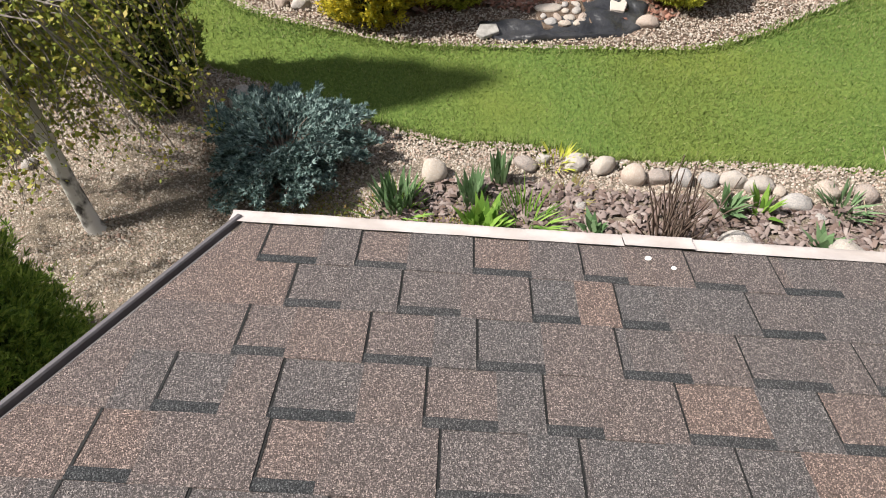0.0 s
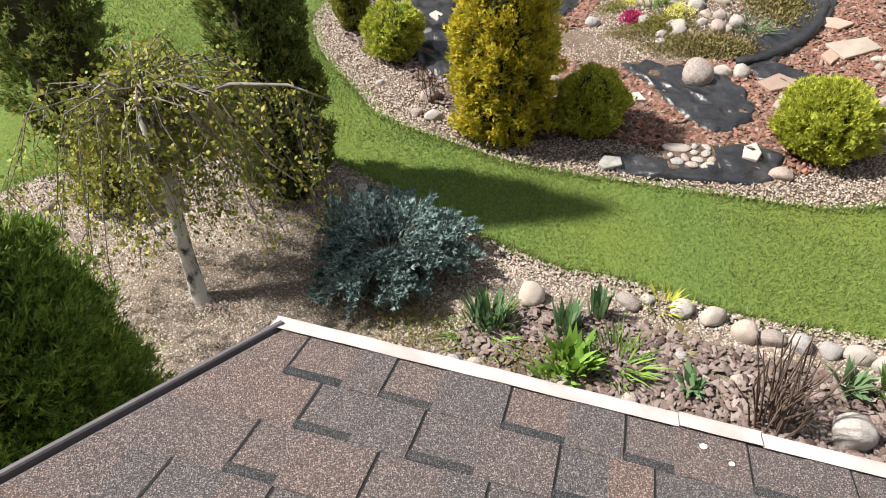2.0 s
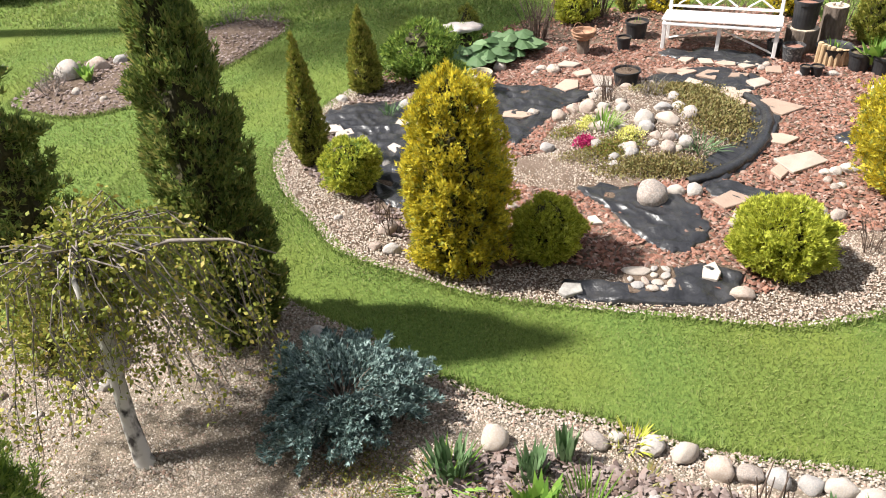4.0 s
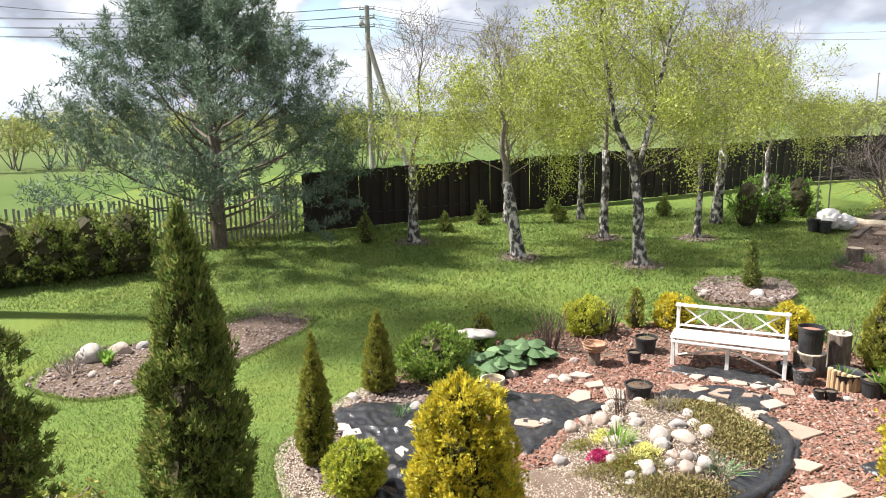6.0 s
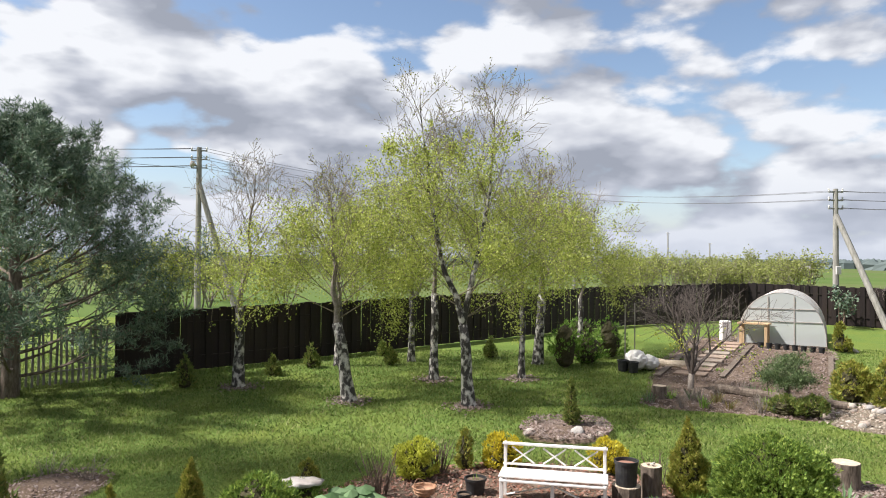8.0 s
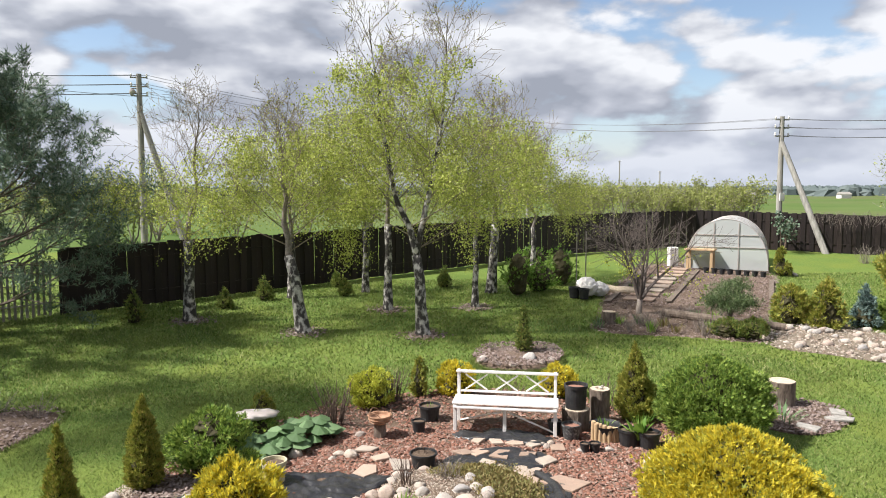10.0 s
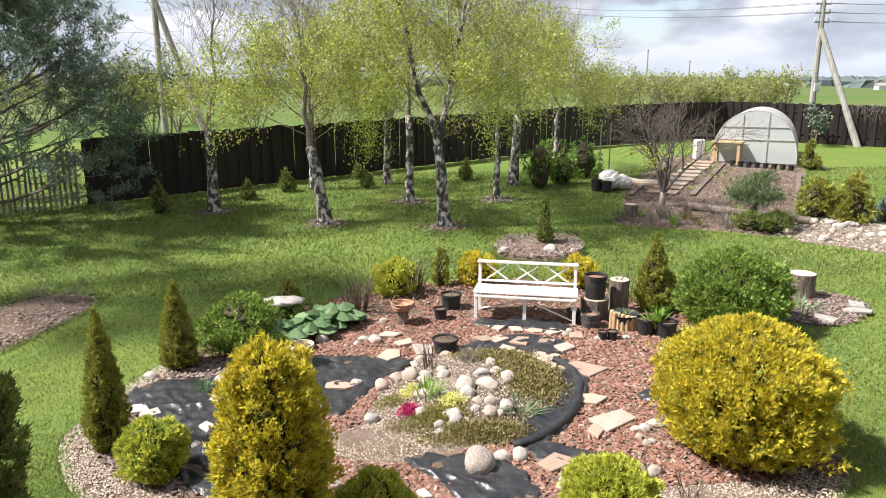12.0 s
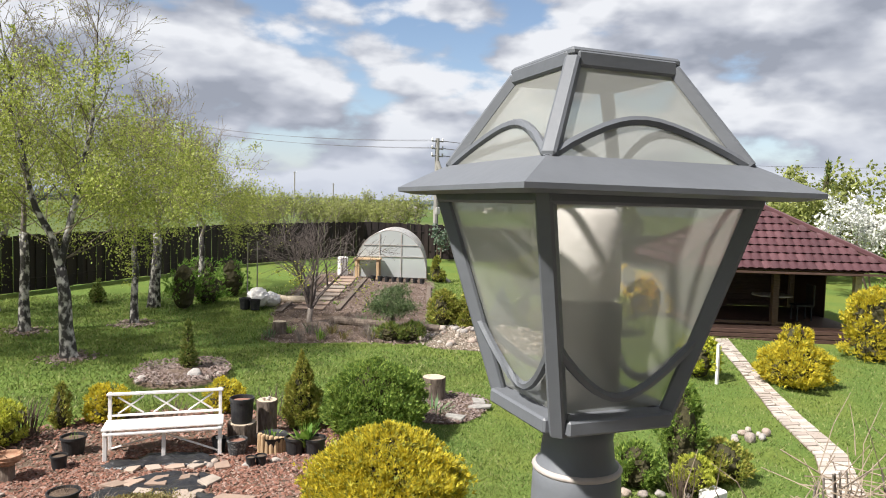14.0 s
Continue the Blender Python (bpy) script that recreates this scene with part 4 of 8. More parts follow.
def birch(x, y, h, r, fork, seed, label, leaves=5000, crown=1.0, lean=(0, 0), bare_top=0.0, tops=((0.0, 0.0),), hang=0.55):
    """Trunk, one leading stem for each of the tops, rising side limbs with fine twigs, and leaves that hang from them in strings."""
    rng = np.random.default_rng(seed)
    ob = empty("birch_tree", Matrix.Translation((x, y, gz(x, y))), label=label, category="tree", group="birches on the lawn")
    top = np.array([lean[0], lean[1], fork])
    trunk = [(-lean[0] * 0.1, -lean[1] * 0.1, -0.1, r * 1.7), (0, 0, 0.08, r * 1.3), (lean[0] * 0.3, lean[1] * 0.3, fork * 0.35, r), (lean[0] * 0.65 + 0.03, lean[1] * 0.6, fork * 0.7, r * 0.9), (*top, r * 0.8)]
    V, F = tube_rows([trunk], 10)
    raw("trunk", V, F, M_BIRCH, ob, "black and white birch bark", smooth=True)
    paths, tips = [], []
    for tx, ty in tops:
        end = np.array([tx, ty, h])
        rows = []
        for j in range(10):
            q = j / 9
            bow = np.array([(tx - lean[0]) * 0.22 * math.sin(math.pi * q), 0, 0]) + (rng.standard_normal(3) * 0.035 if 0 < j else 0)
            rows.append(top * (1 - q) + end * q + bow)
        R = np.array(rows)
        V, F = tube_rows([[(*v, max(0.008, r * 0.58 * (1 - j / 9) ** 0.9)) for j, v in enumerate(rows)]], 7)
        raw("leading_stem", V, F, M_BIRCH if len(tops) > 1 else M_GREYTWIG, ob, smooth=True)
        n = 26 if len(tops) == 1 else 22
        for k in range(n):
            q = 0.02 + 0.90 * (k + 0.6 * rng.random()) / n
            o = np.array([np.interp(q, np.linspace(0, 1, 10), R[:, c]) for c in range(3)])
            a = k * 2.4 + rng.random() * 0.8
            ln = (0.50 + 2.1 * crown * (1 - q) ** 0.75) * (0.8 + 0.4 * rng.random())
            grow(rng, o, (math.cos(a), math.sin(a), 0.42 + 1.5 * q), ln, max(0.007, r * 0.12 * (1 - 0.5 * q)), 0, paths, tips, 0.26 * (1 - q), 0.20, 6, 2, 0.03 + 0.06 * q)
    # fine strings hanging from the lower limbs
    limit = h * (1 - bare_top)
    ends = np.concatenate([t[-2:] for t in tips if t[:, 2].mean() < limit] or tips)
    low = ends[rng.integers(0, len(ends), int(190 * crown))]
    strings = []
    for e in low:
        drop = hang * (0.35 + 0.75 * rng.random()) * np.interp(e[2], [fork, limit], [1.0, 0.35])
        k = rng.standard_normal(2) * 0.10
        rows = [np.array([e[0] + k[0] * q, e[1] + k[1] * q, e[2] - drop * q * q]) for q in (0, 0.4, 0.75, 1)]
        paths.append([(*v, 0.0032) for v in rows])
        strings.append(np.array([rows[0] * (1 - q) + rows[3] * q for q in np.linspace(0, 1, 6)]))
    V, F = tube_rows(paths, 4)
    raw("branch_work", V, F, M_BIRCHTWIG, ob)
    leafy = [t for t in tips if t[:, 2].mean() < limit] or tips
    full = [t for t in leafy if t[:, 2].mean() < fork + (limit - fork) * (0.25 + 0.75 * rng.random())] or leafy      # thinner towards the top
    K = [leaf_cloud(rng, full, int(leaves * 1.55), 0.17, 0.046, 0.8), leaf_cloud(rng, strings, int(leaves * 0.6), 0.07, 0.048, 1.2)]
    high = [t for t in tips if t[:, 2].mean() >= limit]
    soup("leaves", np.concatenate(K).reshape(-1, 3), 4, L_BIRCH, ob, "fresh yellow-green spring leaves")
    if high:
        soup("bud_growth", leaf_cloud(rng, high, int(leaves * 0.05), 0.03, 0.040, 0.2).reshape(-1, 3), 4, L_OLIVE, ob, "opening brownish buds")["kind"] = "stuff"
    return ob


birch(-3.68, 18.4, 5.3, 0.13, 2.0, 101, "slender birch with thin young leaves", 2900, 0.85, bare_top=0.25, tops=((0.35, 0.0),))
birch(-0.83, 16.9, 4.9, 0.14, 1.8, 102, "leaning birch with hanging yellow-green leaves", 9500, 0.92, (-0.30, 0.1), bare_top=0.05, tops=((-0.45, 0.0),))
birch(1.9, 16.35, 7.3, 0.135, 1.85, 103, "forked birch with a pale stem and full young crown", 17000, 1.0, (-0.14, 0.0), bare_top=0.16, tops=((-1.15, 0.2), (0.60, 0.1)))
birch(1.25, 19.2, 6.2, 0.11, 2.3, 104, "tall birch with bare budding top", 7000, 0.9, (0.0, 0.1), bare_top=0.12)
birch(0.7, 22.0, 5.0, 0.10, 2.0, 105, "birch near the dark fence", 4500, 0.8)
birch(3.62, 19.3, 4.6, 0.085, 1.9, 106, "thin birch with pale trunk", 6000, 0.9)
birch(4.5, 21.5, 5.6, 0.14, 2.2, 107, "stout birch with bare budding twigs on top", 8500, 1.0, (0.1, 0), bare_top=0.08)
birch(6.3, 23.5, 4.3, 0.09, 1.8, 108, "birch at the end of the row", 5000, 0.85)
birch(-1.45, 21.3, 4.6, 0.11, 1.8, 109, "birch close to the fence", 4500, 0.85)


def shade_pine():
    """An unseen high-crowned pine beside the garden, added for its shade on the lawn."""
    rng = np.random.default_rng(78)
    x, y = -11.5, 11.7
    ob = empty("pine_tree", Matrix.Translation((x, y, gz(x, y))), label="unseen tall pine beside the hedge, its high crown added for lawn shade", category="tree")
    V, F = tube_rows([[(0, 0, -0.1, 0.26), (0, 0, 4.0, 0.20), (-0.1, 0, 9.0, 0.14), (0, 0, 13.6, 0.03)]], 10)
    raw("trunk", V, F, M_BARKBROWN, ob, smooth=True)
    paths, tips = [], []
    for k in range(30):
        z = 8.0 + 5.4 * k / 30
        a = k * 2.4 + rng.random() * 0.5
        ln = np.interp(z, [8.0, 9.0, 11.4, 13.4], [1.6, 1.9, 1.7, 0.6]) * (0.8 + 0.3 * rng.random())
        grow(rng, (0, 0, z), (math.cos(a), math.sin(a), 0.15), ln, 0.045, 0, paths, tips, 0.0, 0.2, 5, 2, 0.08)
    V, F = tube_rows(paths, 4)
    raw("branch_work", V, F, M_BARKBROWN, ob)
    T = np.concatenate([t[1:] for t in tips])
    C = np.repeat(T, 3, axis=0) + rng.standard_normal((len(T) * 3, 3)) * 0.10
    soup("needles", kites(C, rng.standard_normal(C.shape) + (0, 0, 0.5), rng.standard_normal(C.shape), 0.22, 0.045).reshape(-1, 3), 4, L_PINE, ob)


shade_pine()


def pine():
    rng = np.random.default_rng(77)
    x, y = -8.75, 17.5
    ob = empty("pine_tree", Matrix.Translation((x, y, gz(x, y))), label="broad bushy pine with long grey-green needles", category="tree")
    V, F = tube_rows([[(0, 0, -0.1, 0.24), (0.02, 0, 0.6, 0.18), (0.1, 0.05, 2.2, 0.15), (0.0, 0.1, 3.8, 0.10), (0.05, 0.1, 5.7, 0.03)]], 10)
    raw("trunk", V, F, M_BARKBROWN, ob, smooth=True)
    paths, tips = [], []
    for k in range(50):
        z = 0.45 + 5.35 * (k / 50)
        a = k * 2.4 + rng.random() * 0.5
        ln = np.interp(z, [0.4, 1.6, 2.6, 4.0, 5.2, 5.9], [3.4, 3.7, 3.4, 2.4, 1.3, 0.6]) * (0.8 + 0.3 * rng.random())
        grow(rng, (0.05, 0.05, z), (math.cos(a), math.sin(a), -0.05 + 0.14 * z), ln, 0.045, 0, paths, tips, 0.0, 0.2, 6, 2, 0.10)
    V, F = tube_rows(paths, 4)
    raw("branch_work", V, F, M_BARKBROWN, ob)
    # needle tufts: bristles round the outer twigs
    T = np.concatenate([t[1:] for t in tips])
    n = 17
    C = np.repeat(T, n, axis=0)
    C = C + rng.standard_normal(C.shape) * 0.045
    D = rng.standard_normal(C.shape) + np.array([0, 0, 0.55])
    L = 0.15 * (0.7 + 0.6 * rng.random(len(C)))
    K = kites(C, D, rng.standard_normal(C.shape), L, 0.024)
    soup("needles", K.reshape(-1, 3), 4, L_PINE, ob)
    return ob


pine()


def weeping_birch():
    rng = np.random.default_rng(5)
    ob = empty("weeping_birch", Matrix.Translation((-2.25, 3.0, 0)), label="small weeping birch with a leaning pale trunk and hanging twigs", category="tree")
    head = np.array([-0.13, 0.33, 1.40])
    V, F = tube_rows([[(0.05, -0.03, -0.05, 0.075), (0.0, 0, 0.05, 0.058), (-0.02, 0.05, 0.35, 0.048), (-0.06, 0.16, 0.75, 0.044), (-0.11, 0.29, 1.18, 0.046), (*head, 0.042)]], 12)
    raw("trunk", V, F, M_PALEBIRCH, ob, "pale birch bark", smooth=True)
    paths, tips = [], []
    V2, F2 = tube_rows([[(*head, 0.040), (-0.27, 0.36, 1.36, 0.040), (-0.45, 0.34, 1.24, 0.034), (-0.60, 0.30, 0.98, 0.018)]], 8)
    raw("bough", V2, F2, M_PALEBIRCH, ob, smooth=True)
    for ba, br in ((0.5, 0.42), (1.9, 0.36), (5.2, 0.38)):
        c, s = math.cos(ba) * br, math.sin(ba) * br
        V3, F3 = tube_rows([[(*head, 0.026), (head[0] + 0.35 * c, head[1] + 0.35 * s, 1.47, 0.022), (head[0] + 0.75 * c, head[1] + 0.75 * s, 1.40, 0.016), (head[0] + c, head[1] + s, 1.18, 0.009)]], 8)
        raw("bough", V3, F3, M_PALEBIRCH, ob, smooth=True)
    for k in range(84):
        a = rng.random() * 2 * math.pi
        reach = 0.20 + 0.80 * rng.random() ** 0.8 if k % 3 else 0.14 + 0.22 * rng.random()
        dz = 0.50 + 0.60 * rng.random()
        o = head + rng.standard_normal(3) * (0.05, 0.05, 0.03)
        mid = o + np.array([math.cos(a) * reach * 0.6, math.sin(a) * reach * 0.6, 0.05 + 0.05 * rng.random()])
        thick = 0.016 if k % 9 == 0 else 0.007
        rows = [(*o, thick), (*(o * 0.45 + mid * 0.55 + (0, 0, 0.06)), thick * 0.75), (*mid, thick * 0.5)]
        p = mid.copy()
        for j in range(4):
            p = p + np.array([math.cos(a) * reach * 0.13, math.sin(a) * reach * 0.13, -dz / 4]) + rng.standard_normal(3) * 0.025
            rows.append((*p, 0.004 - 0.0006 * j))
        paths.append(rows)
        tips.append(np.array([r[:3] for r in rows[1:]]))
        for j in range(6):
            q = np.array(rows[1 + rng.integers(0, 5)][:3])
            e = [(*q, 0.003)]
            for s in range(3):
                q = q + rng.standard_normal(3) * 0.035 + np.array([math.cos(a) * 0.03, math.sin(a) * 0.03, -0.09])
                e.append((*q, 0.0022))
            paths.append(e)
            tips.append(np.array([r[:3] for r in e]))
    # the long level bough over the lawn side
    V, F = tube_rows([[(*head, 0.022), (0.12, 0.34, 1.40, 0.018), (0.45, 0.36, 1.50, 0.013), (0.80, 0.36, 1.52, 0.009), (1.05, 0.38, 1.42, 0.004)]], 7)
    raw("bough", V, F, M_GREYTWIG, ob, smooth=True)
    for k in range(12):
        q = np.array([0.20 + 0.85 * rng.random(), 0.36, 1.46])
        e = [(*q, 0.004)]
        for j in range(5):
            q = q + rng.standard_normal(3) * 0.03 + np.array([0.01, 0, -0.17])
            e.append((*q, 0.003))
        paths.append(e)
        tips.append(np.array([r[:3] for r in e]))
    V, F = tube_rows(paths, 4)
    raw("hanging_growth", V, F, M_GREYTWIG, ob)
    rngl = np.random.default_rng(6)
    soup("leaves", leaf_cloud(rngl, tips, 12000, 0.035, 0.032, 0.8).reshape(-1, 3), 4, L_OLIVE, ob, "sparse small olive leaves")


weeping_birch()


def bare_tree(name, x, y, h, w, seed, label, mat, leaves=0, leafmat=None, stems=4, size=0.05, category="tree", group=""):
    rng = np.random.default_rng(seed)
    ob = empty(name, Matrix.Translation((x, y, gz(x, y))), label=label, category=category, group=group)
    paths, tips = [], []
    for k in range(stems):
        a = 2 * math.pi * (k + 0.4 * rng.random()) / stems
        grow(rng, (0.04 * math.cos(a), 0.04 * math.sin(a), -0.05), (math.cos(a) * w / h * 0.9, math.sin(a) * w / h * 0.9, 1), h * 0.9, 0.05, 0, paths, tips, 0.0, 0.28, 7, 2, 0.07)
    V, F = tube_rows(paths, 4)
    raw("branch_work", V, F, mat, ob)
    if leaves:
        soup("leaves", leaf_cloud(rng, tips, leaves, 0.09, size, 0.2).reshape(-1, 3), 4, leafmat, ob)
    return ob




def fruit_tree():
    rng = np.random.default_rng(31)
    x, y = 7.72, 17.95
    ob = empty("fruit_tree", Matrix.Translation((x, y, gz(x, y))), label="bare fruit tree with a low fork and dense twigs", category="tree")
    V, F = tube_rows([[(0, 0, -0.1, 0.10), (0.0, 0, 0.15, 0.075), (0.02, 0, 0.42, 0.07)]], 9)
    raw("trunk", V, F, M_GREYTWIG, ob, smooth=True)
    paths, tips = [], []
    for a, ln in ((0.2, 1.9), (1.4, 2.1), (2.6, 2.0), (3.5, 2.2), (4.6, 2.0), (5.5, 2.1)):
        grow(rng, (0.02, 0, 0.36), (0.36 * math.cos(a), 0.30 * math.sin(a), 1), ln, 0.05, 0, paths, tips, 0.0, 0.26, 11, 2, 0.0)
    V, F = tube_rows(paths, 4)
    raw("branch_work", V, F, material("plum_twig", [(0.060, 0.046, 0.044), (0.105, 0.084, 0.078), (0.165, 0.135, 0.122)], 20, 0.8), ob)
    low = [t for t in tips if t[:, 2].mean() < 1.5]
    soup("leaves", leaf_cloud(rng, low or tips, 420, 0.06, 0.05, 0.2).reshape(-1, 3), 4, L_LIME, ob, "first fresh leaves on the lower twigs")


fruit_tree()
bare_tree("blossom_tree", 30.0, 14.5, 3.7, 2.4, 32, "white blossoming tree behind the gazebo", M_TWIG, 5000, L_WHITE, 5, 0.13)
for k, (bx, by, bh) in enumerate(((36, 18, 4.6), (41, 24, 5.0), (33, 19, 3.8), (44, 15, 5.6))):
    bare_tree("far_tree", bx, by, bh, bh * 0.35, 40 + k, "tall tree with pale spring leaves in the distance", M_GREYTWIG, 3000, L_WILLOW, 4, 0.2, group="far trees")
for k, (bx, by, bh) in enumerate(((38, 21, 5.5), (43, 20, 5.0))):
    conifer("far_spruce", bx, by, bh, bh * 0.45, L_DARK, 2600, "dark far spruce behind the gazebo", "spruce", "cone", 0.3, 95 + k, group="far spruces", lump=0.3, depth=0.6)
for k, (bx, by, bh) in enumerate(((22.15, 25.9, 4.2), (22.7, 25.6, 4.0))):
    bare_tree("young_birch", bx, by, bh, 1.0, 60 + k, "young pale-stemmed birch by the far fence", M_PICKET, 500, L_WILLOW, 2, 0.08, group="young birches")
# willow thicket and bushes beyond the fence
for k in range(26):
    rr = random.Random(900 + k)
    bx, by = 17.0 + 11 * rr.random(), 46 + 9 * rr.random()
    bare_tree("willow_bush", bx, by, 2.2 + 1.0 * rr.random(), 1.2, 200 + k, "yellowish willow bush beyond the fence", M_GREYTWIG, 1100, L_WILLOW, 5, 0.13, "shrub", "willow thicket")
for k in range(30):
    rr = random.Random(1900 + k)
    bx = -34 + 46 * rr.random()
    by = 36 + 0.5 * bx * (bx > 0) + 14 * rr.random()
    bare_tree("willow_bush", bx, by, 2.6 + 1.2 * rr.random(), 1.4, 300 + k, "light green bush beyond the fence", M_GREYTWIG, 900, L_WILLOW, 4, 0.14, "shrub", "bushes beyond the fence")
# shrubs in the forsythia corner
for k, (fx, fy, fh, fw) in enumerate(((17.0, 16.6, 1.5, 1.5), (17.8, 16.2, 1.5, 1.6), (18.6, 15.6, 1.35, 1.5), (16.5, 15.8, 1.1, 1.2))):
    conifer("forsythia", fx, fy, fh, fw, L_YELLOW, 3000, "forsythia shrub covered in bright yellow flowers", "shrub", "globe", 0.10, 80 + k, group="forsythia shrubs", lump=0.3, depth=0.5)


def dwarf_pine():
    rng = np.random.default_rng(3)
    x, y = 9.0, 15.75
    ob = empty("dwarf_pine", Matrix.Translation((x, y, gz(x, y))), label="small standard pine with a rounded needle head", category="tree")
    V, F = tube_rows([[(0, 0, -0.05, 0.06), (0.02, 0, 0.4, 0.045), (0, 0.02, 0.9, 0.03)]], 8)
    raw("trunk", V, F, M_BARKBROWN, ob)
    C = []
    for k in range(26):          # flat pads of needles
        a, q = k * 2.4, 0.50 * math.sqrt((k + 0.5) / 26)
        z = 0.84 + 0.46 * math.sqrt(1 - (q / 0.58) ** 2) * rng.uniform(-0.7, 1.0)
        C.append(rng.standard_normal((42, 3)) * (0.13, 0.13, 0.06) + (q * math.cos(a), q * math.sin(a), z))
    C = np.concatenate(C)
    C = np.repeat(C, 8, axis=0) + rng.standard_normal((len(C) * 8, 3)) * 0.02
    K = kites(C, rng.standard_normal(C.shape) + (0, 0, 0.8), rng.standard_normal(C.shape), 0.085, 0.012)
    soup("needles", K.reshape(-1, 3), 4, L_DWARF, ob)


dwarf_pine()
for k, (sx, sy) in enumerate(((9.25, 15.2), (8.75, 15.35))):
    conifer("low_conifer", sx, sy, 0.42, 0.6, L_DARK, 900, "low dark conifer under the standard pine", "conifer", "globe", 0.08, 110 + k, lump=0.3)

# ---------- fences ----------
FENCE = [(-7.1, 19.6), (9.5, 30.1), (16.6, 32.6), (24.0, 27.7), (36.0, 19.6)]


def board_fence():
    fence = empty("board_fence", label="tall dark brown vertical board fence", category="fence", kind="structure")
    rng = random.Random(8)
    me = {}
    for k in range(4):
        bm = bmesh.new()
        w, h = 0.192, 1.68 + 0.015 * k
        box(bm, 0, 0, h / 2 + 0.02, w, 0.022, h, bevel=0.004)
        m = bpy.data.meshes.new("board")
        bm.to_mesh(m)
        bm.free()
        m.materials.append(M_FENCE)
        me[k] = m
    count = 0
    for a, b in zip(FENCE, FENCE[1:]):
        a, b = Vector(a), Vector(b)
        d = b - a
        ln, ang = d.length, math.atan2(d.y, d.x)
        n = int(ln / 0.178)
        nrm = Vector((-d.y, d.x)).normalized()
        for i in range(n):
            p = a + d * ((i + 0.5) / n)
            o = new("board", me[rng.randrange(4)])
            o.parent = fence
            side = -0.018 if i % 2 else 0.018
            o.location = (p.x + nrm.x * side, p.y + nrm.y * side, gz(p.x, p.y) + rng.uniform(-0.012, 0.012))
            o.rotation_euler = (0, rng.uniform(-0.008, 0.008), ang)
            count += 1
        for z in (0.4, 1.35):
            m = 8
            for i in range(m):
                p, q = a + d * (i / m), a + d * ((i + 1) / m)
                bm = bmesh.new()
                beam(bm, (p.x, p.y, gz(p.x, p.y) + z), (q.x, q.y, gz(q.x, q.y) + z), 0.03, 0.06)
                part("rail", bm, M_FENCE, fence)
        for i in range(int(ln / 2.5) + 1):
            p = a + d * min(1, i * 2.5 / ln)
            bm = bmesh.new()
            box(bm, p.x + nrm.x * 0.07, p.y + nrm.y * 0.07, gz(p.x, p.y) + 0.82, 0.08, 0.08, 1.7)
            part("post", bm, M_FENCE, fence)


board_fence()


def picket_fence():
    fence = empty("picket_fence", label="old grey wooden picket fence behind the pine", category="fence", kind="structure")
    rng = random.Random(9)
    bm = bmesh.new()
    box(bm, 0, 0, 0.72, 0.055, 0.018, 1.4)
    me = bpy.data.meshes.new("picket")
    bm.to_mesh(me)
    bm.free()
    me.materials.append(M_PICKET)
    pts = [(-7.3, 19.5), (-12.2, 15.6), (-17.5, 12.6)]
    for a, b in zip(pts, pts[1:]):
        a, b = Vector(a), Vector(b)
        d = b - a
        n = int(d.length / 0.13)
        for i in range(n):
            p = a + d * ((i + 0.5) / n)
            o = new("picket", me)
            o.parent = fence
            o.location = (p.x, p.y, gz(p.x, p.y) + rng.uniform(-0.05, 0.04))
            o.rotation_euler = (rng.uniform(-0.03, 0.03), rng.uniform(-0.04, 0.04), math.atan2(d.y, d.x))
        for z in (0.35, 1.1):
            bm = bmesh.new()
            beam(bm, (a.x, a.y, gz(a.x, a.y) + z), (b.x, b.y, gz(b.x, b.y) + z), 0.03, 0.06)
            part("rail", bm, M_PICKET, fence)
    for k in range(9):
        f = k / 8
        x, y = -9.6 - 5.6 * f, 14.9 - 3.6 * f
        conifer("hedge_bush", x, y, 1.45, 1.5, L_DARK, 2200, "shaggy dark green hedge bush before the pickets", "hedge", "globe", 0.10, 120 + k, group="old hedge", lump=0.3, depth=0.6)


picket_fence()

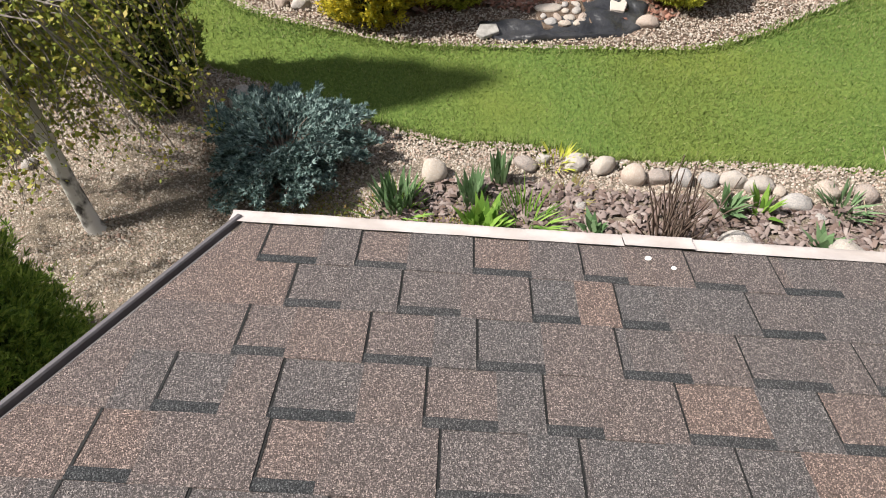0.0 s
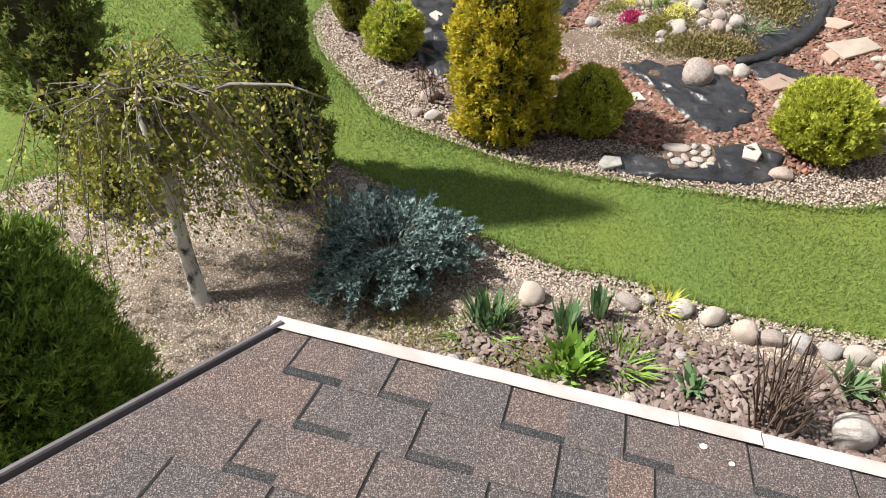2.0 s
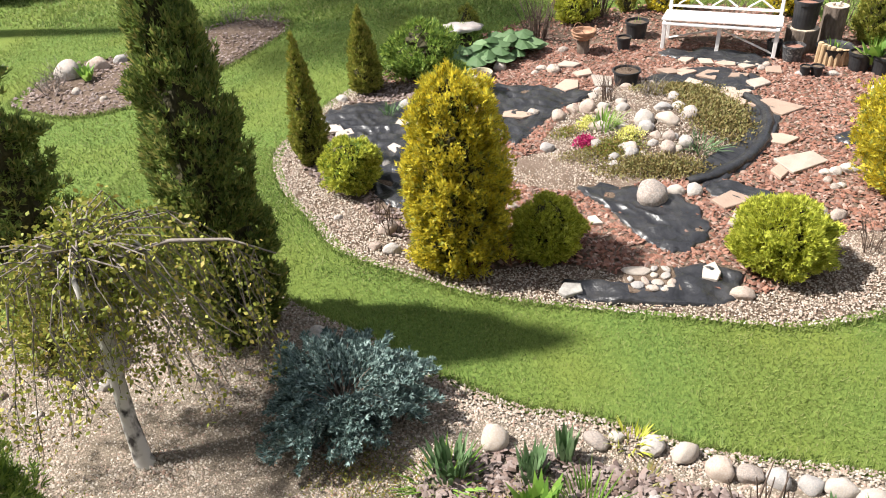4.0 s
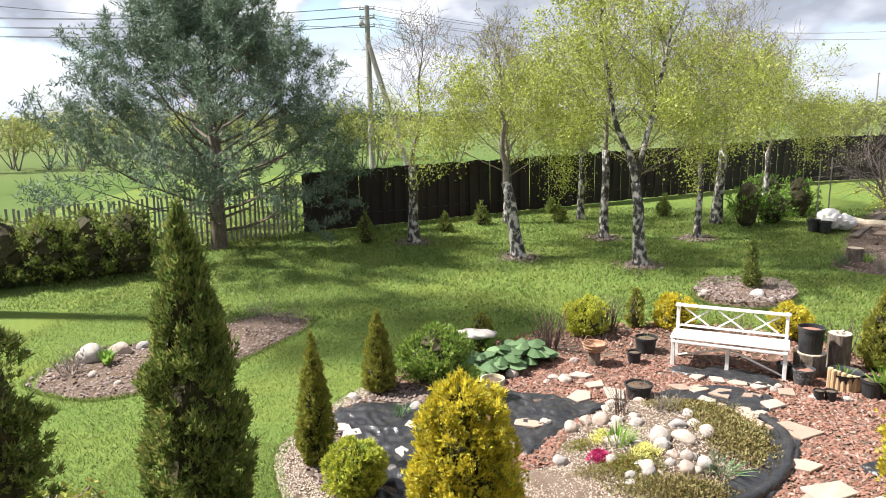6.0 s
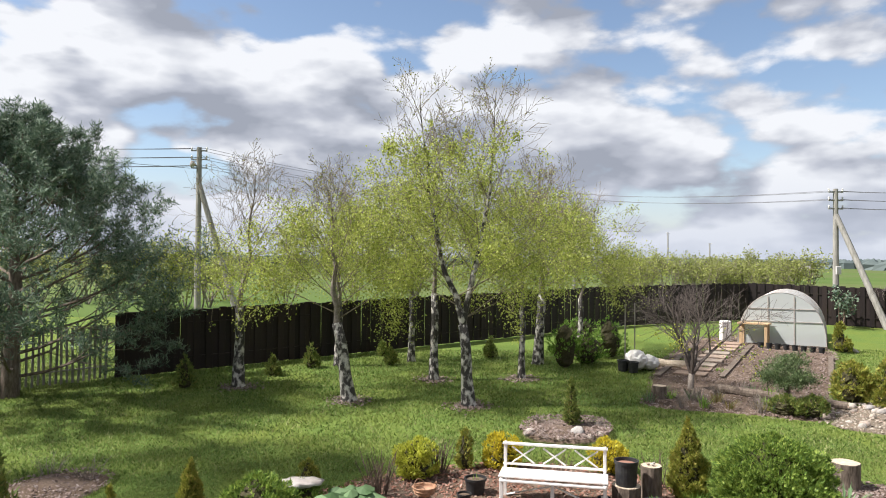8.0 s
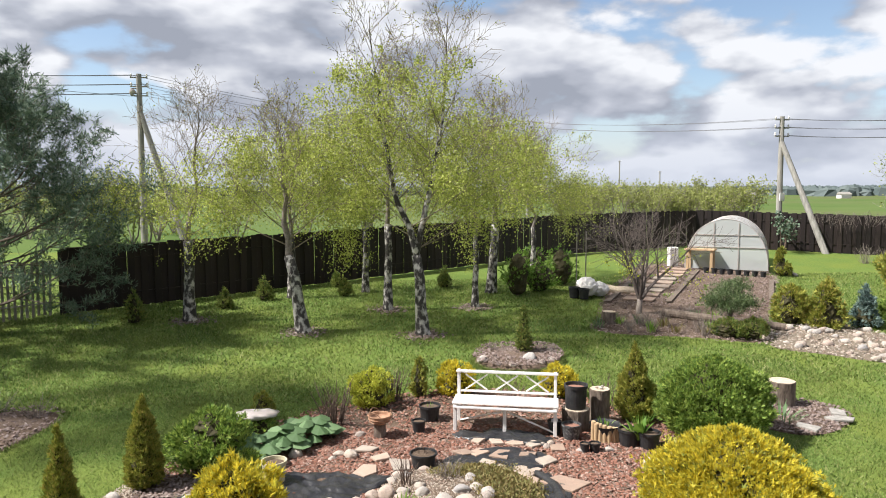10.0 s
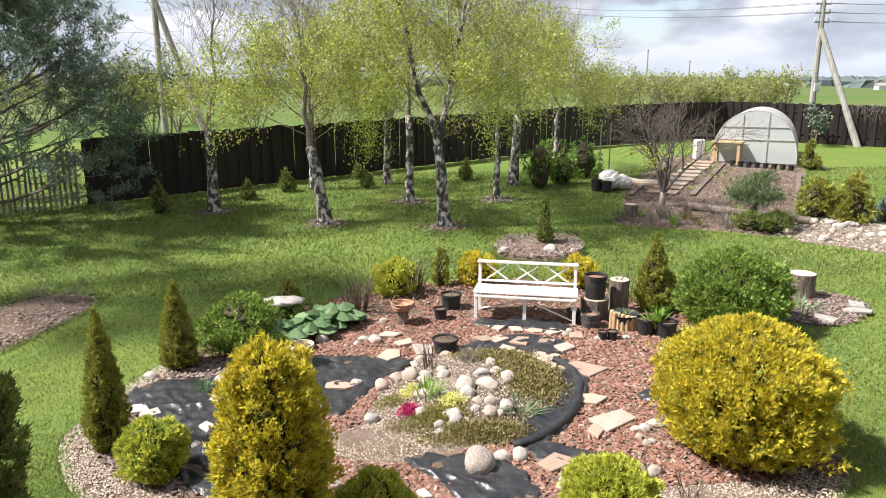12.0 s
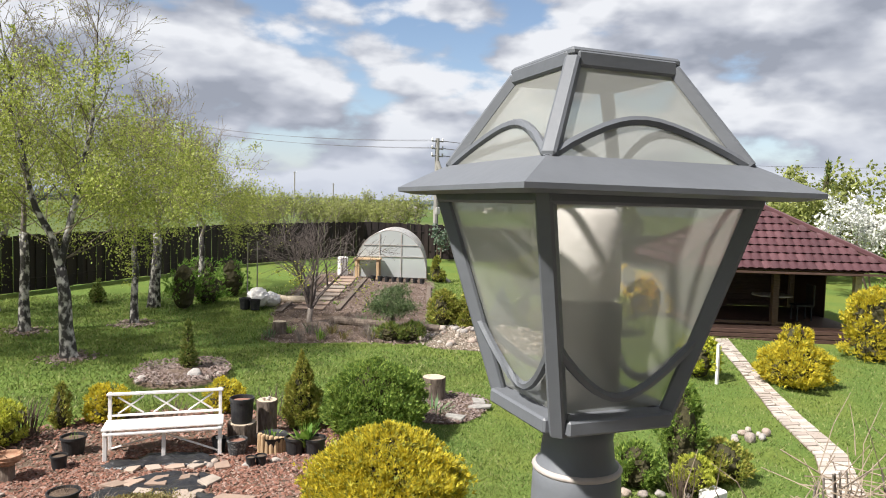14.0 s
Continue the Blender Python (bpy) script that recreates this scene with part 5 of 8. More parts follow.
# ---------- the bench ----------
def bench():
    ang = math.atan2(-0.419, 1.44)
    m = Matrix.Translation((2.606, 10.64, gz(2.6, 10.5) + 0.015)) @ Matrix.Rotation(ang, 4, "Z")
    ob = empty("garden_bench", m, label="white painted wooden bench with crossed back rails", category="bench")
    W = 1.5

    def bar(name, a, b, w, d):
        bm = bmesh.new()
        beam(bm, a, b, w, d, 0.004)
        return part(name, bm, M_WHITE, ob)

    for sx in (-1, 1):
        x = sx * (W / 2 - 0.03)
        bar("back_leg", (x, 0.0, 0), (x, 0.02, 0.83), 0.05, 0.045)
        bar("front_leg", (x, -0.42, 0), (x, -0.42, 0.41), 0.05, 0.045)
        bar("side_rail", (x, -0.42, 0.38), (x, 0.0, 0.38), 0.03, 0.07)
    bar("front_leg", (0, -0.40, 0), (0, -0.40, 0.38), 0.05, 0.045)
    bar("top_rail", (-W / 2 - 0.01, 0.02, 0.80), (W / 2 + 0.01, 0.02, 0.80), 0.028, 0.085)
    bar("lower_rail", (-W / 2, 0.01, 0.505), (W / 2, 0.01, 0.505), 0.028, 0.04)
    bar("front_rail", (-W / 2 + 0.01, -0.435, 0.385), (W / 2 - 0.01, -0.435, 0.385), 0.024, 0.09)
    for i in range(3):
        x0 = -W / 2 + 0.13 + i * 0.455
        bar("cross_rail", (x0, 0.022, 0.525), (x0 + 0.33, 0.022, 0.76), 0.02, 0.032)
        bar("cross_rail", (x0, 0.012, 0.76), (x0 + 0.33, 0.012, 0.525), 0.02, 0.032)
    for i, y in enumerate((-0.385, -0.27, -0.155, -0.05)):
        bm = bmesh.new()
        box(bm, 0, y, 0.438, W + 0.03, 0.108, 0.022, bevel=0.004)
        part("seat_board", bm, M_WHITE, ob)
    for sx in (-1, 1):
        bar("brace", (sx * 0.04, -0.39, 0.33), (sx * (W / 2 - 0.06), -0.02 if sx < 0 else -0.38, 0.06), 0.02, 0.035)
    return ob


bench()


# ---------- stones ----------
def boulder_mesh(seed, flat=0.7, detail=3):
    bm = bmesh.new()
    bmesh.ops.create_icosphere(bm, subdivisions=detail, radius=1.0)
    rng = random.Random(seed)
    o = Vector((rng.random() * 50, rng.random() * 50, rng.random() * 50))
    sx, sy = rng.uniform(0.85, 1.2), rng.uniform(0.75, 1.0)
    cuts = [(Vector((rng.gauss(0, 1), rng.gauss(0, 1), rng.gauss(0, 0.7))).normalized(), rng.uniform(0.66, 0.92)) for _ in range(9)]
    for v in bm.verts:
        d = v.co.normalized()
        r = 1 + 0.20 * noise.noise(d * 1.3 + o) + 0.07 * noise.noise(d * 3.5 + o)
        for nrm, lim in cuts:
            k = d.dot(nrm) * r
            if k > lim:
                r -= (k - lim) * 0.92
        v.co = Vector((d.x * sx, d.y * sy, d.z * flat)) * r
    me = bpy.data.meshes.new("boulder")
    bm.to_mesh(me)
    bm.free()
    me.shade_smooth()
    me.materials.append(M_BOULDER)
    return me


STONES = [boulder_mesh(s, f) for s, f in ((1, 0.75), (2, 0.62), (3, 0.8), (4, 0.55), (5, 0.7), (6, 0.9), (7, 0.65), (8, 0.78))]
SMALL = [boulder_mesh(20 + s, 0.7, 2) for s in range(5)]


def stones(rows, label, group, name="boulder", lift=0.0, small=False):
    rng = random.Random(len(rows) * 7 + 1)
    for x, y, r in rows:
        o = new(name, rng.choice(SMALL if small else STONES))
        h = lift(x, y) if callable(lift) else lift
        o.matrix_world = Matrix.Translation((x, y, gz(x, y) + h + 0.02 + r * 0.32)) @ Matrix.Rotation(rng.uniform(-0.5, 0.5), 4, "Z") @ Matrix.Rotation(rng.uniform(-0.2, 0.2), 4, "X") @ Matrix.Diagonal((r, r, r, 1))
        tagged(o, label, "stone", group)


def mound_z(x, y):
    """The low mound in the island's middle."""
    d = math.hypot((x - 1.45) / 1.15, (y - 8.05) / 1.25)
    return 0.16 * max(0.0, 1 - d * d)


stones([(-0.02, 3.33, 0.115), (0.62, 3.38, 0.075), (0.74, 3.43, 0.06), (0.96, 3.36, 0.09), (1.15, 3.32, 0.09), (1.33, 3.21, 0.10), (1.49, 3.2, 0.08), (1.65, 3.17, 0.085),
        (1.81, 3.15, 0.09), (1.98, 3.13, 0.09), (2.14, 3.08, 0.09), (2.25, 3.02, 0.055), (2.33, 2.91, 0.09), (2.56, 3.0, 0.085), (2.44, 2.78, 0.045), (2.8, 2.95, 0.09)],
       "rounded pale field boulder edging the front bed", "boulders edging the front bed")
stones([(-0.43, 2.68, 0.085), (-0.3, 2.73, 0.055), (-0.2, 2.69, 0.035), (0.24, 2.62, 0.07), (1.81, 2.55, 0.14), (2.48, 2.47, 0.12), (2.76, 2.46, 0.07), (0.93, 2.98, 0.05), (1.25, 2.85, 0.05), (0.62, 2.6, 0.06)],
       "rounded pale boulder in the front bed", "boulders in the front bed")
stones([(-1.42, 4.17, 0.13), (-1.45, 3.95, 0.075), (-2.86, 3.6, 0.065), (-3.6, 3.45, 0.05), (-3.2, 3.3, 0.05), (-3.9, 3.7, 0.07)], "pale boulder on the gravel", "boulders on the gravel")
stones([(1.24, 6.36, 0.19), (1.5, 6.52, 0.085), (1.66, 6.51, 0.10), (2.66, 6.1, 0.13), (2.84, 6.1, 0.09), (3.06, 6.92, 0.075), (3.21, 7.0, 0.085), (3.03, 6.66, 0.055), (-1.27, 5.46, 0.07),
        (-1.09, 5.41, 0.08), (-2.44, 8.83, 0.08), (-1.56, 8.61, 0.09), (-1.73, 5.94, 0.045), (-0.06, 6.19, 0.06), (0.18, 6.38, 0.045), (0.26, 6.27, 0.045), (1.8, 4.93, 0.085), (-1.13, 7.18, 0.055), (-1.48, 7.03, 0.065), (-1.2, 5.75, 0.11)],
       "pale rounded stone in the island bed", "stones in the island bed")
stones([(0.54, 8.38, 0.10), (0.36, 8.21, 0.11), (0.71, 8.32, 0.12), (0.87, 8.95, 0.08), (0.98, 8.98, 0.07), (1.3, 7.85, 0.14), (1.57, 7.87, 0.12), (1.83, 8.05, 0.11), (1.74, 8.27, 0.09), (1.4, 7.53, 0.075),
        (1.36, 7.37, 0.065), (1.54, 7.49, 0.085), (1.47, 7.31, 0.06), (0.25, 7.43, 0.085), (0.95, 7.04, 0.06), (1.22, 7.2, 0.06), (1.05, 7.15, 0.045), (1.22, 9.08, 0.07), (1.71, 8.57, 0.09), (0.79, 8.77, 0.08), (1.51, 8.21, 0.06)],
       "pale rounded stone on the planted mound", "stones on the mound", lift=lambda x, y: mound_z(x, y) * 0.8)
rngm = np.random.default_rng(77)
stones([(float(1.25 + 0.42 * a), float(7.85 + 0.5 * b), float(0.045 + 0.06 * c)) for a, b, c in zip(rngm.uniform(-1.4, 1.4, 26), rngm.uniform(-1.4, 1.2, 26), rngm.random(26))],
       "small pale stone on the planted mound", "stones on the mound", lift=lambda x, y: mound_z(x, y) * 0.9)
stones([(0.43, 10.41, 0.08), (0.3, 9.71, 0.10), (0.05, 9.65, 0.06), (0.06, 8.37, 0.09), (-0.44, 9.81, 0.11), (-0.59, 10.24, 0.10), (0.14, 9.78, 0.07), (4.14, 8.97, 0.12), (3.84, 8.4, 0.07), (3.93, 8.28, 0.085),
        (2.97, 6.93, 0.06), (2.94, 6.77, 0.055), (2.98, 6.64, 0.055), (3.76, 9.87, 0.08), (3.4, 9.51, 0.06), (3.78, 9.49, 0.07), (2.96, 9.68, 0.07), (3.05, 9.8, 0.06), (3.62, 9.62, 0.06)],
       "small pale stone on bark mulch", "stones on the mulch")
stones([(-6.9, 9.7, 0.24), (-6.62, 10.05, 0.17), (-6.4, 10.3, 0.12), (-6.46, 9.14, 0.08), (-6.8, 9.2, 0.06), (-5.9, 8.9, 0.07)], "pale grey rock in the side bed", "rocks in the side bed")
stones([(2.85, 13.9, 0.12), (3.35, 13.5, 0.10), (3.75, 13.75, 0.17), (3.95, 13.6, 0.10), (4.2, 13.8, 0.10), (4.3, 14.3, 0.14), (3.1, 13.6, 0.08)], "weathered rock on the small rock bed", "rocks on the rock bed", lift=0.03)
stones([(10.3, 7.0, 0.08), (10.55, 6.9, 0.11), (10.8, 6.85, 0.08), (11.05, 6.95, 0.09), (10.7, 7.15, 0.09), (10.95, 7.2, 0.07), (10.45, 7.1, 0.06), (10.9, 6.98, 0.06), (7.35, 6.25, 0.09), (7.55, 6.15, 0.08), (7.2, 6.4, 0.08), (7.8, 5.95, 0.07)], "pale rock in a small lawn bed", "rocks beside the path")
rngb = np.random.default_rng(12)
PB = rngb.random((900, 2)) * (4.6, 4.6) + (9.1, 11.9)
PB = PB[inside(PB, BORDER_LOOP)]
PB = PB[np.abs(PB[:, 0] + PB[:, 1] * 0.6 - 20.0) < 3.2][:95]
stones([(float(a), float(b), float(0.05 + 0.09 * rngb.random() ** 2)) for a, b in PB], "pale rubble stone in the gravel border", "stones of the border", name="stone", small=True)


# ---------- sandstone slabs ----------
def slab(x, y, r, ang, seed, mat=None, name="paving_slab", label="irregular reddish sandstone paving slab", group="sandstone slabs", thick=0.035, stretch=0.7):
    rng = random.Random(seed)
    n = rng.choice((4, 4, 5))
    a0 = rng.random() * 6
    pts = [(r * (0.8 + 0.35 * rng.random()) * math.cos(a0 + 2 * math.pi * (i + rng.uniform(-0.14, 0.14)) / n), stretch * r * (0.8 + 0.35 * rng.random()) * math.sin(a0 + 2 * math.pi * (i + rng.uniform(-0.14, 0.14)) / n)) for i in range(n)]
    bm = bmesh.new()
    f = bm.faces.new([bm.verts.new((px, py, 0)) for px, py in pts])
    top = bmesh.ops.extrude_face_region(bm, geom=[f])
    bmesh.ops.translate(bm, verts=[g for g in top["geom"] if isinstance(g, bmesh.types.BMVert)], vec=(0, 0, thick))
    bmesh.ops.recalc_face_normals(bm, faces=bm.faces[:])
    bmesh.ops.bevel(bm, geom=bm.edges[:], offset=0.006, segments=1, affect="EDGES")
    o = part(name, bm, mat or M_FLAG)
    o.matrix_world = Matrix.Translation((x, y, gz(x, y) + 0.036)) @ Matrix.Rotation(ang, 4, "Z") @ Matrix.Rotation(rng.uniform(-0.05, 0.05), 4, "X")
    return tagged(o, label, "paving stone", group)


FLAGS = [(0.5, 9.88, 0.17), (0.69, 9.6, 0.17), (0.48, 9.18, 0.23), (0.92, 9.3, 0.24), (1.80, 9.62, 0.17), (2.02, 9.60, 0.17), (2.28, 9.51, 0.20), (1.62, 9.14, 0.30), (2.40, 9.02, 0.32), (2.64, 9.44, 0.17),
         (2.82, 9.24, 0.20), (2.06, 10.02, 0.16), (2.32, 9.93, 0.15), (2.55, 9.84, 0.15), (2.81, 9.78, 0.17), (3.1, 9.62, 0.16), (2.44, 8.72, 0.20), (2.88, 8.52, 0.32), (2.71, 7.66, 0.20), (2.79, 7.1, 0.33),
         (2.54, 6.92, 0.14), (2.05, 9.28, 0.17), (-0.14, 8.3, 0.20), (1.98, 6.36, 0.22), (1.99, 5.99, 0.20)]
for k, (x, y, r) in enumerate(FLAGS):
    slab(x, y, r, k * 0.7, 40 + k)
for k, (x, y, r) in enumerate(((-2.34, 7.9, 0.19), (-2.14, 7.78, 0.17), (-1.46, 7.4, 0.14), (-1.46, 8.06, 0.16), (-1.79, 7.3, 0.16), (1.6, 5.18, 0.14), (0.7, 5.95, 0.1))):
    slab(x, y, r, k * 0.9, 90 + k, label="pale irregular flat stone on black film", group="pale flat stones", mat=M_PAVER)
o = slab(0.48, 4.9, 0.13, 0.6, 120, M_CONCRETE, "slate_piece", "upright grey piece of slate at the bed edge", "loose slates")
for k, (x, y) in enumerate(((7.7, 10.2), (7.85, 10.45), (7.0, 9.95))):
    slab(x, y, 0.22, k, 130 + k, M_CONCRETE, "flat_stone", "flat grey stone beside the stump", "flat stones by the stump")


def cobble_slab():
    """A cast panel of round pale cobbles."""
    ob = empty("cobble_panel", Matrix.Translation((1.12, 5.08, 0.045)) @ Matrix.Rotation(0.12, 4, "Z"), label="pale cobble mosaic panel lying on black film", category="paving stone")
    bm = bmesh.new()
    box(bm, 0, 0, 0.0, 0.42, 0.34, 0.03, bevel=0.01)
    part("panel", bm, M_SOIL, ob)
    rng = random.Random(5)
    for k, (x, y, r) in enumerate(((-0.10, 0.10, 0.105), (0.05, 0.12, 0.045), (0.14, 0.11, 0.05), (0.03, 0.03, 0.045), (0.12, 0.02, 0.055), (-0.06, -0.04, 0.05), (0.04, -0.07, 0.06), (0.15, -0.07, 0.05), (-0.13, -0.09, 0.07), (-0.02, -0.13, 0.055), (0.10, -0.14, 0.06), (-0.17, -0.01, 0.04))):
        o = new("cobble", SMALL[k % 5])
        o.parent = ob
        o.matrix_basis = Matrix.Translation((x, y, 0.02)) @ Matrix.Rotation(k, 4, "Z") @ Matrix.Diagonal((r * 0.95, r * 0.9, 0.03, 1))
        o.data = SMALL[k % 5]


cobble_slab()


# ---------- black film ----------
def film(outline, centre, seed, label="wrinkled black plastic weed film on the bed"):
    rng = np.random.default_rng(seed)
    loop = smooth_loop(outline, 8)
    V, F, n, rings = [], [], len(loop), 26
    c = np.array(centre)
    ph = rng.random(6) * 6
    for r in range(rings + 1):
        f = r / rings
        for i, p in enumerate(loop):
            q = c + (np.array(p) - c) * f * (1 + 0.05 * math.sin(i * 1.7 + ph[0]) * (f > 0.9))
            w = 0.040 * noise.noise((q[0] * 4 + seed, q[1] * 8, 0)) + 0.055 * (0.5 - abs(noise.noise((q[0] * 7 + q[1] * 3, q[1] * 4 + seed, 3)))) * min(1, (1 - f) * 6)
            w += mound_z(q[0], q[1])
            V.append((q[0], q[1], gz(q[0], q[1]) + 0.045 + w - 0.04 * (f == 1)))
    for r in range(rings):
        for i in range(n):
            a, b = r * n + i, r * n + (i + 1) % n
            F.append((a, a + n, b + n, b))
    o = raw("plastic_film", V, F, M_FILM, smooth=True)
    return tagged(o, label, "plastic film", "film sheets"), loop


FILMS = []
for k, (ol, ce) in enumerate((
        ([(-2.56, 8.34), (-2.3, 8.7), (-1.75, 8.75), (-1.35, 8.55), (-1.30, 7.82), (-1.30, 7.0), (-1.65, 7.0), (-2.25, 7.83)], (-1.8, 7.95)),
        ([(-0.65, 9.15), (-0.1, 9.25), (0.5, 9.1), (0.85, 8.9), (0.45, 8.55), (0.2, 8.1), (-0.1, 7.55), (-0.35, 7.9)], (0.0, 8.6)),
        ([(0.55, 6.60), (1.11, 6.62), (1.56, 6.42), (1.72, 5.84), (1.40, 5.47), (1.1, 5.68), (0.85, 6.15)], (1.2, 6.05)),
        ([(0.42, 5.02), (0.62, 5.04), (0.95, 4.99), (1.35, 5.27), (1.81, 5.3), (1.72, 4.85), (0.91, 4.78), (0.5, 4.84)], (1.15, 4.98)),
        ([(2.72, 8.95), (2.86, 8.3), (2.62, 7.6), (2.2, 6.95), (1.75, 6.62), (1.72, 6.95), (2.2, 7.4), (2.5, 8.1), (2.55, 8.7)], (2.52, 7.75)),
        ([(-1.65, 6.8), (-1.35, 7.19), (-1.05, 6.6), (-1.12, 6.12), (-1.42, 6.33)], (-1.32, 6.6)),
        ([(1.75, 10.35), (2.4, 10.4), (3.1, 10.1), (3.0, 9.7), (2.5, 9.95), (1.9, 10.1)], (2.4, 10.15)),
        ([(1.5, 9.45), (2.2, 9.75), (2.9, 9.5), (2.7, 9.0), (2.2, 8.85), (1.6, 8.95)], (2.2, 9.3)),
        ([(3.3, 7.75), (3.6, 7.9), (3.85, 7.7), (3.6, 7.5), (3.35, 7.55)], (3.58, 7.7)),
        ([(1.9, 6.75), (2.4, 6.5), (2.5, 6.2), (2.1, 6.3), (1.8, 6.5)], (2.15, 6.45)))):
    FILMS.append(film(ol, ce, k + 1)[1])



def film_roll():
    """The film's gathered edge, rolled up along the mound."""
    line = smooth_loop([(2.60, 8.85), (2.72, 8.35), (2.58, 7.75), (2.28, 7.20), (1.95, 6.86), (1.62, 6.70), (1.95, 6.86), (2.28, 7.20), (2.58, 7.75), (2.72, 8.35)], 6)[:31]
    V, F, n = [], [], 10
    for j, p in enumerate(line):
        q = j / (len(line) - 1)
        d = np.array(line[min(j + 1, len(line) - 1)]) - np.array(line[max(j - 1, 0)])
        d /= np.linalg.norm(d) + 1e-9
        for i in range(n):
            a = 2 * math.pi * i / n
            r = 0.058 * (0.35 + 0.65 * math.sin(math.pi * min(1, q * 0.9 + 0.08)) ** 0.5) * (1 + 0.45 * noise.noise((p[0] * 7, p[1] * 7, i * 0.9)))
            o = math.cos(a) * r * 1.25
            V.append((p[0] - d[1] * o, p[1] + d[0] * o, gz(*p) + mound_z(*p) + 0.06 + math.sin(a) * r))
        if j:
            b = (j - 1) * n
            F += [(b + i, b + (i + 1) % n, b + n + (i + 1) % n, b + n + i) for i in range(n)]
    tagged(raw("plastic_film", V, F, M_FILM, smooth=True), "black plastic film rolled up along the mound", "plastic film", "film sheets")


film_roll()
# mound of the island's middle
MOUND = [(0.2, 7.45), (0.3, 7.94), (0.55, 8.5), (0.9, 9.0), (1.4, 9.4), (2.1, 9.2), (2.5, 8.8), (2.5, 8.2), (2.2, 7.5), (1.75, 6.85), (1.17, 6.75), (0.55, 6.95)]
_, MOUND_LOOP = patch("planted_mound", MOUND, (1.4, 8.05), 0.012, M_SOIL, 20, 0.02, 0.0, extra=mound_z)
tagged(bpy.data.objects["planted_mound"], label="low gravelly mound in the island bed", category="flower bed", kind="structure")


# ---------- pots, stumps, logs ----------
def pot(x, y, h, r, mat, label, rim=True, fill=M_SOIL, z=0.0, name="flower_pot", taper=0.8):
    ob = empty(name, Matrix.Translation((x, y, gz(x, y) + 0.025 + z)), label=label, category="pot")
    bm = bmesh.new()
    prof = [(r * taper, 0), (r * (taper + (1 - taper) * 0.85), h * 0.86), (r * 1.06, h * 0.87), (r * 1.06, h), (r * 0.95, h), (r * 0.90, h * 0.80)]
    lathe(bm, prof, 24)
    part("body", bm, mat, ob, smooth=False)
    bm = bmesh.new()
    lathe(bm, [(r * 0.9, h * 0.78), (r * 0.9, h * 0.86), (r * 0.5, h * 0.90)], 18)
    part("soil", bm, fill, ob)
    return ob


def stump(x, y, h, r, label, name="tree_stump", z=0.0, chips=False):
    ob = empty(name, Matrix.Translation((x, y, gz(x, y) + 0.0 + z)), label=label, category="stump")
    bm = bmesh.new()
    rng = random.Random(int(x * 100))
    n = 26
    rings = []
    wob = [1 + 0.05 * rng.uniform(-1, 1) for _ in range(n)]
    for q, zz in ((1.10, 0.0), (1.0, 0.12 * h), (0.98, 0.6 * h), (1.0, h - 0.012), (0.97, h)):
        rings.append([bm.verts.new((r * q * wob[i] * math.cos(2 * math.pi * i / n), r * q * wob[i] * math.sin(2 * math.pi * i / n), zz)) for i in range(n)])
    for A, B in zip(rings, rings[1:]):
        for i in range(n):
            bm.faces.new((A[i], A[(i + 1) % n], B[(i + 1) % n], B[i]))
    part("bark", bm, M_BARKBROWN, ob)
    bm = bmesh.new()
    bm.faces.new([bm.verts.new((r * 0.97 * wob[i] * math.cos(2 * math.pi * i / n), r * 0.97 * wob[i] * math.sin(2 * math.pi * i / n), h)) for i in range(n)])
    bmesh.ops.poke(bm, faces=bm.faces[:])
    part("cut_face", bm, M_CUT, ob, "pale sawn wood")
    return ob


pot(1.48, 10.95, 0.24, 0.16, M_BLACKPOT, "black plastic plant pot with soil")
blades("potted_plant", 1.48, 10.95, 14, 0.34, 0.1, L_HERB, "small green shoots in a black pot", seed=3, base_r=0.06)
pot(1.27, 10.48, 0.18, 0.10, M_BLACKPOT, "small black plastic pot")
stump(3.58, 10.35, 0.34, 0.20, "low weathered stump carrying a pot")
pot(3.58, 10.35, 0.35, 0.165, M_BLACKPOT, "tall black plastic tub on a stump", z=0.32, fill=M_CHIP, taper=0.88)
stump(4.02, 10.55, 0.55, 0.15, "tall sawn log standing upright")
stones([(3.96, 10.52, 0.03), (4.06, 10.56, 0.028), (4.02, 10.48, 0.026)], "small pebble on top of the log", "pebbles on the log", name="stone", lift=0.55, small=True)
pot(3.20, 10.14, 0.22, 0.095, M_BLACKPOT, "square-shouldered black pot by the bench")
bm = bmesh.new()
for dx in (-0.03, 0.03):
    box(bm, 3.20 + dx, 10.13, gz(3.2, 10.1) + 0.245, 0.035, 0.012, 0.05, bevel=0.002)
tagged(part("plant_label", bm, M_WHITE), label="two small white plant tags in a pot", category="tag")
pot(3.40, 9.98, 0.22, 0.135, material("speckled_black_enamel", [(0.015, 0.015, 0.017), (0.05, 0.05, 0.052), (0.25, 0.24, 0.23)], 30, 0.5), "speckled dark tub filled with bark", fill=M_CHIP)
stump(0.70, 10.36, 0.22, 0.085, "grey wooden pedestal block under the basket", "pedestal")
pot(3.44, 9.5, 0.13, 0.065, M_BLACKPOT, "tiny black nursery pot")
pot(3.58, 9.5, 0.13, 0.075, M_BLACKPOT, "tiny black nursery pot with seedlings")
pot(4.12, 9.66, 0.24, 0.14, M_BLACKPOT, "black pot with broad leaves")
pot(4.36, 9.52, 0.24, 0.15, M_BLACKPOT, "black pot with broad green leaves")
blades("broadleaf_plant", 4.24, 9.58, 16, 0.34, 0.26, L_HERB, "broad fresh green leaves in black pots", width=0.12, seed=5)
bpy.data.objects["broadleaf_plant"].location.z += 0.12
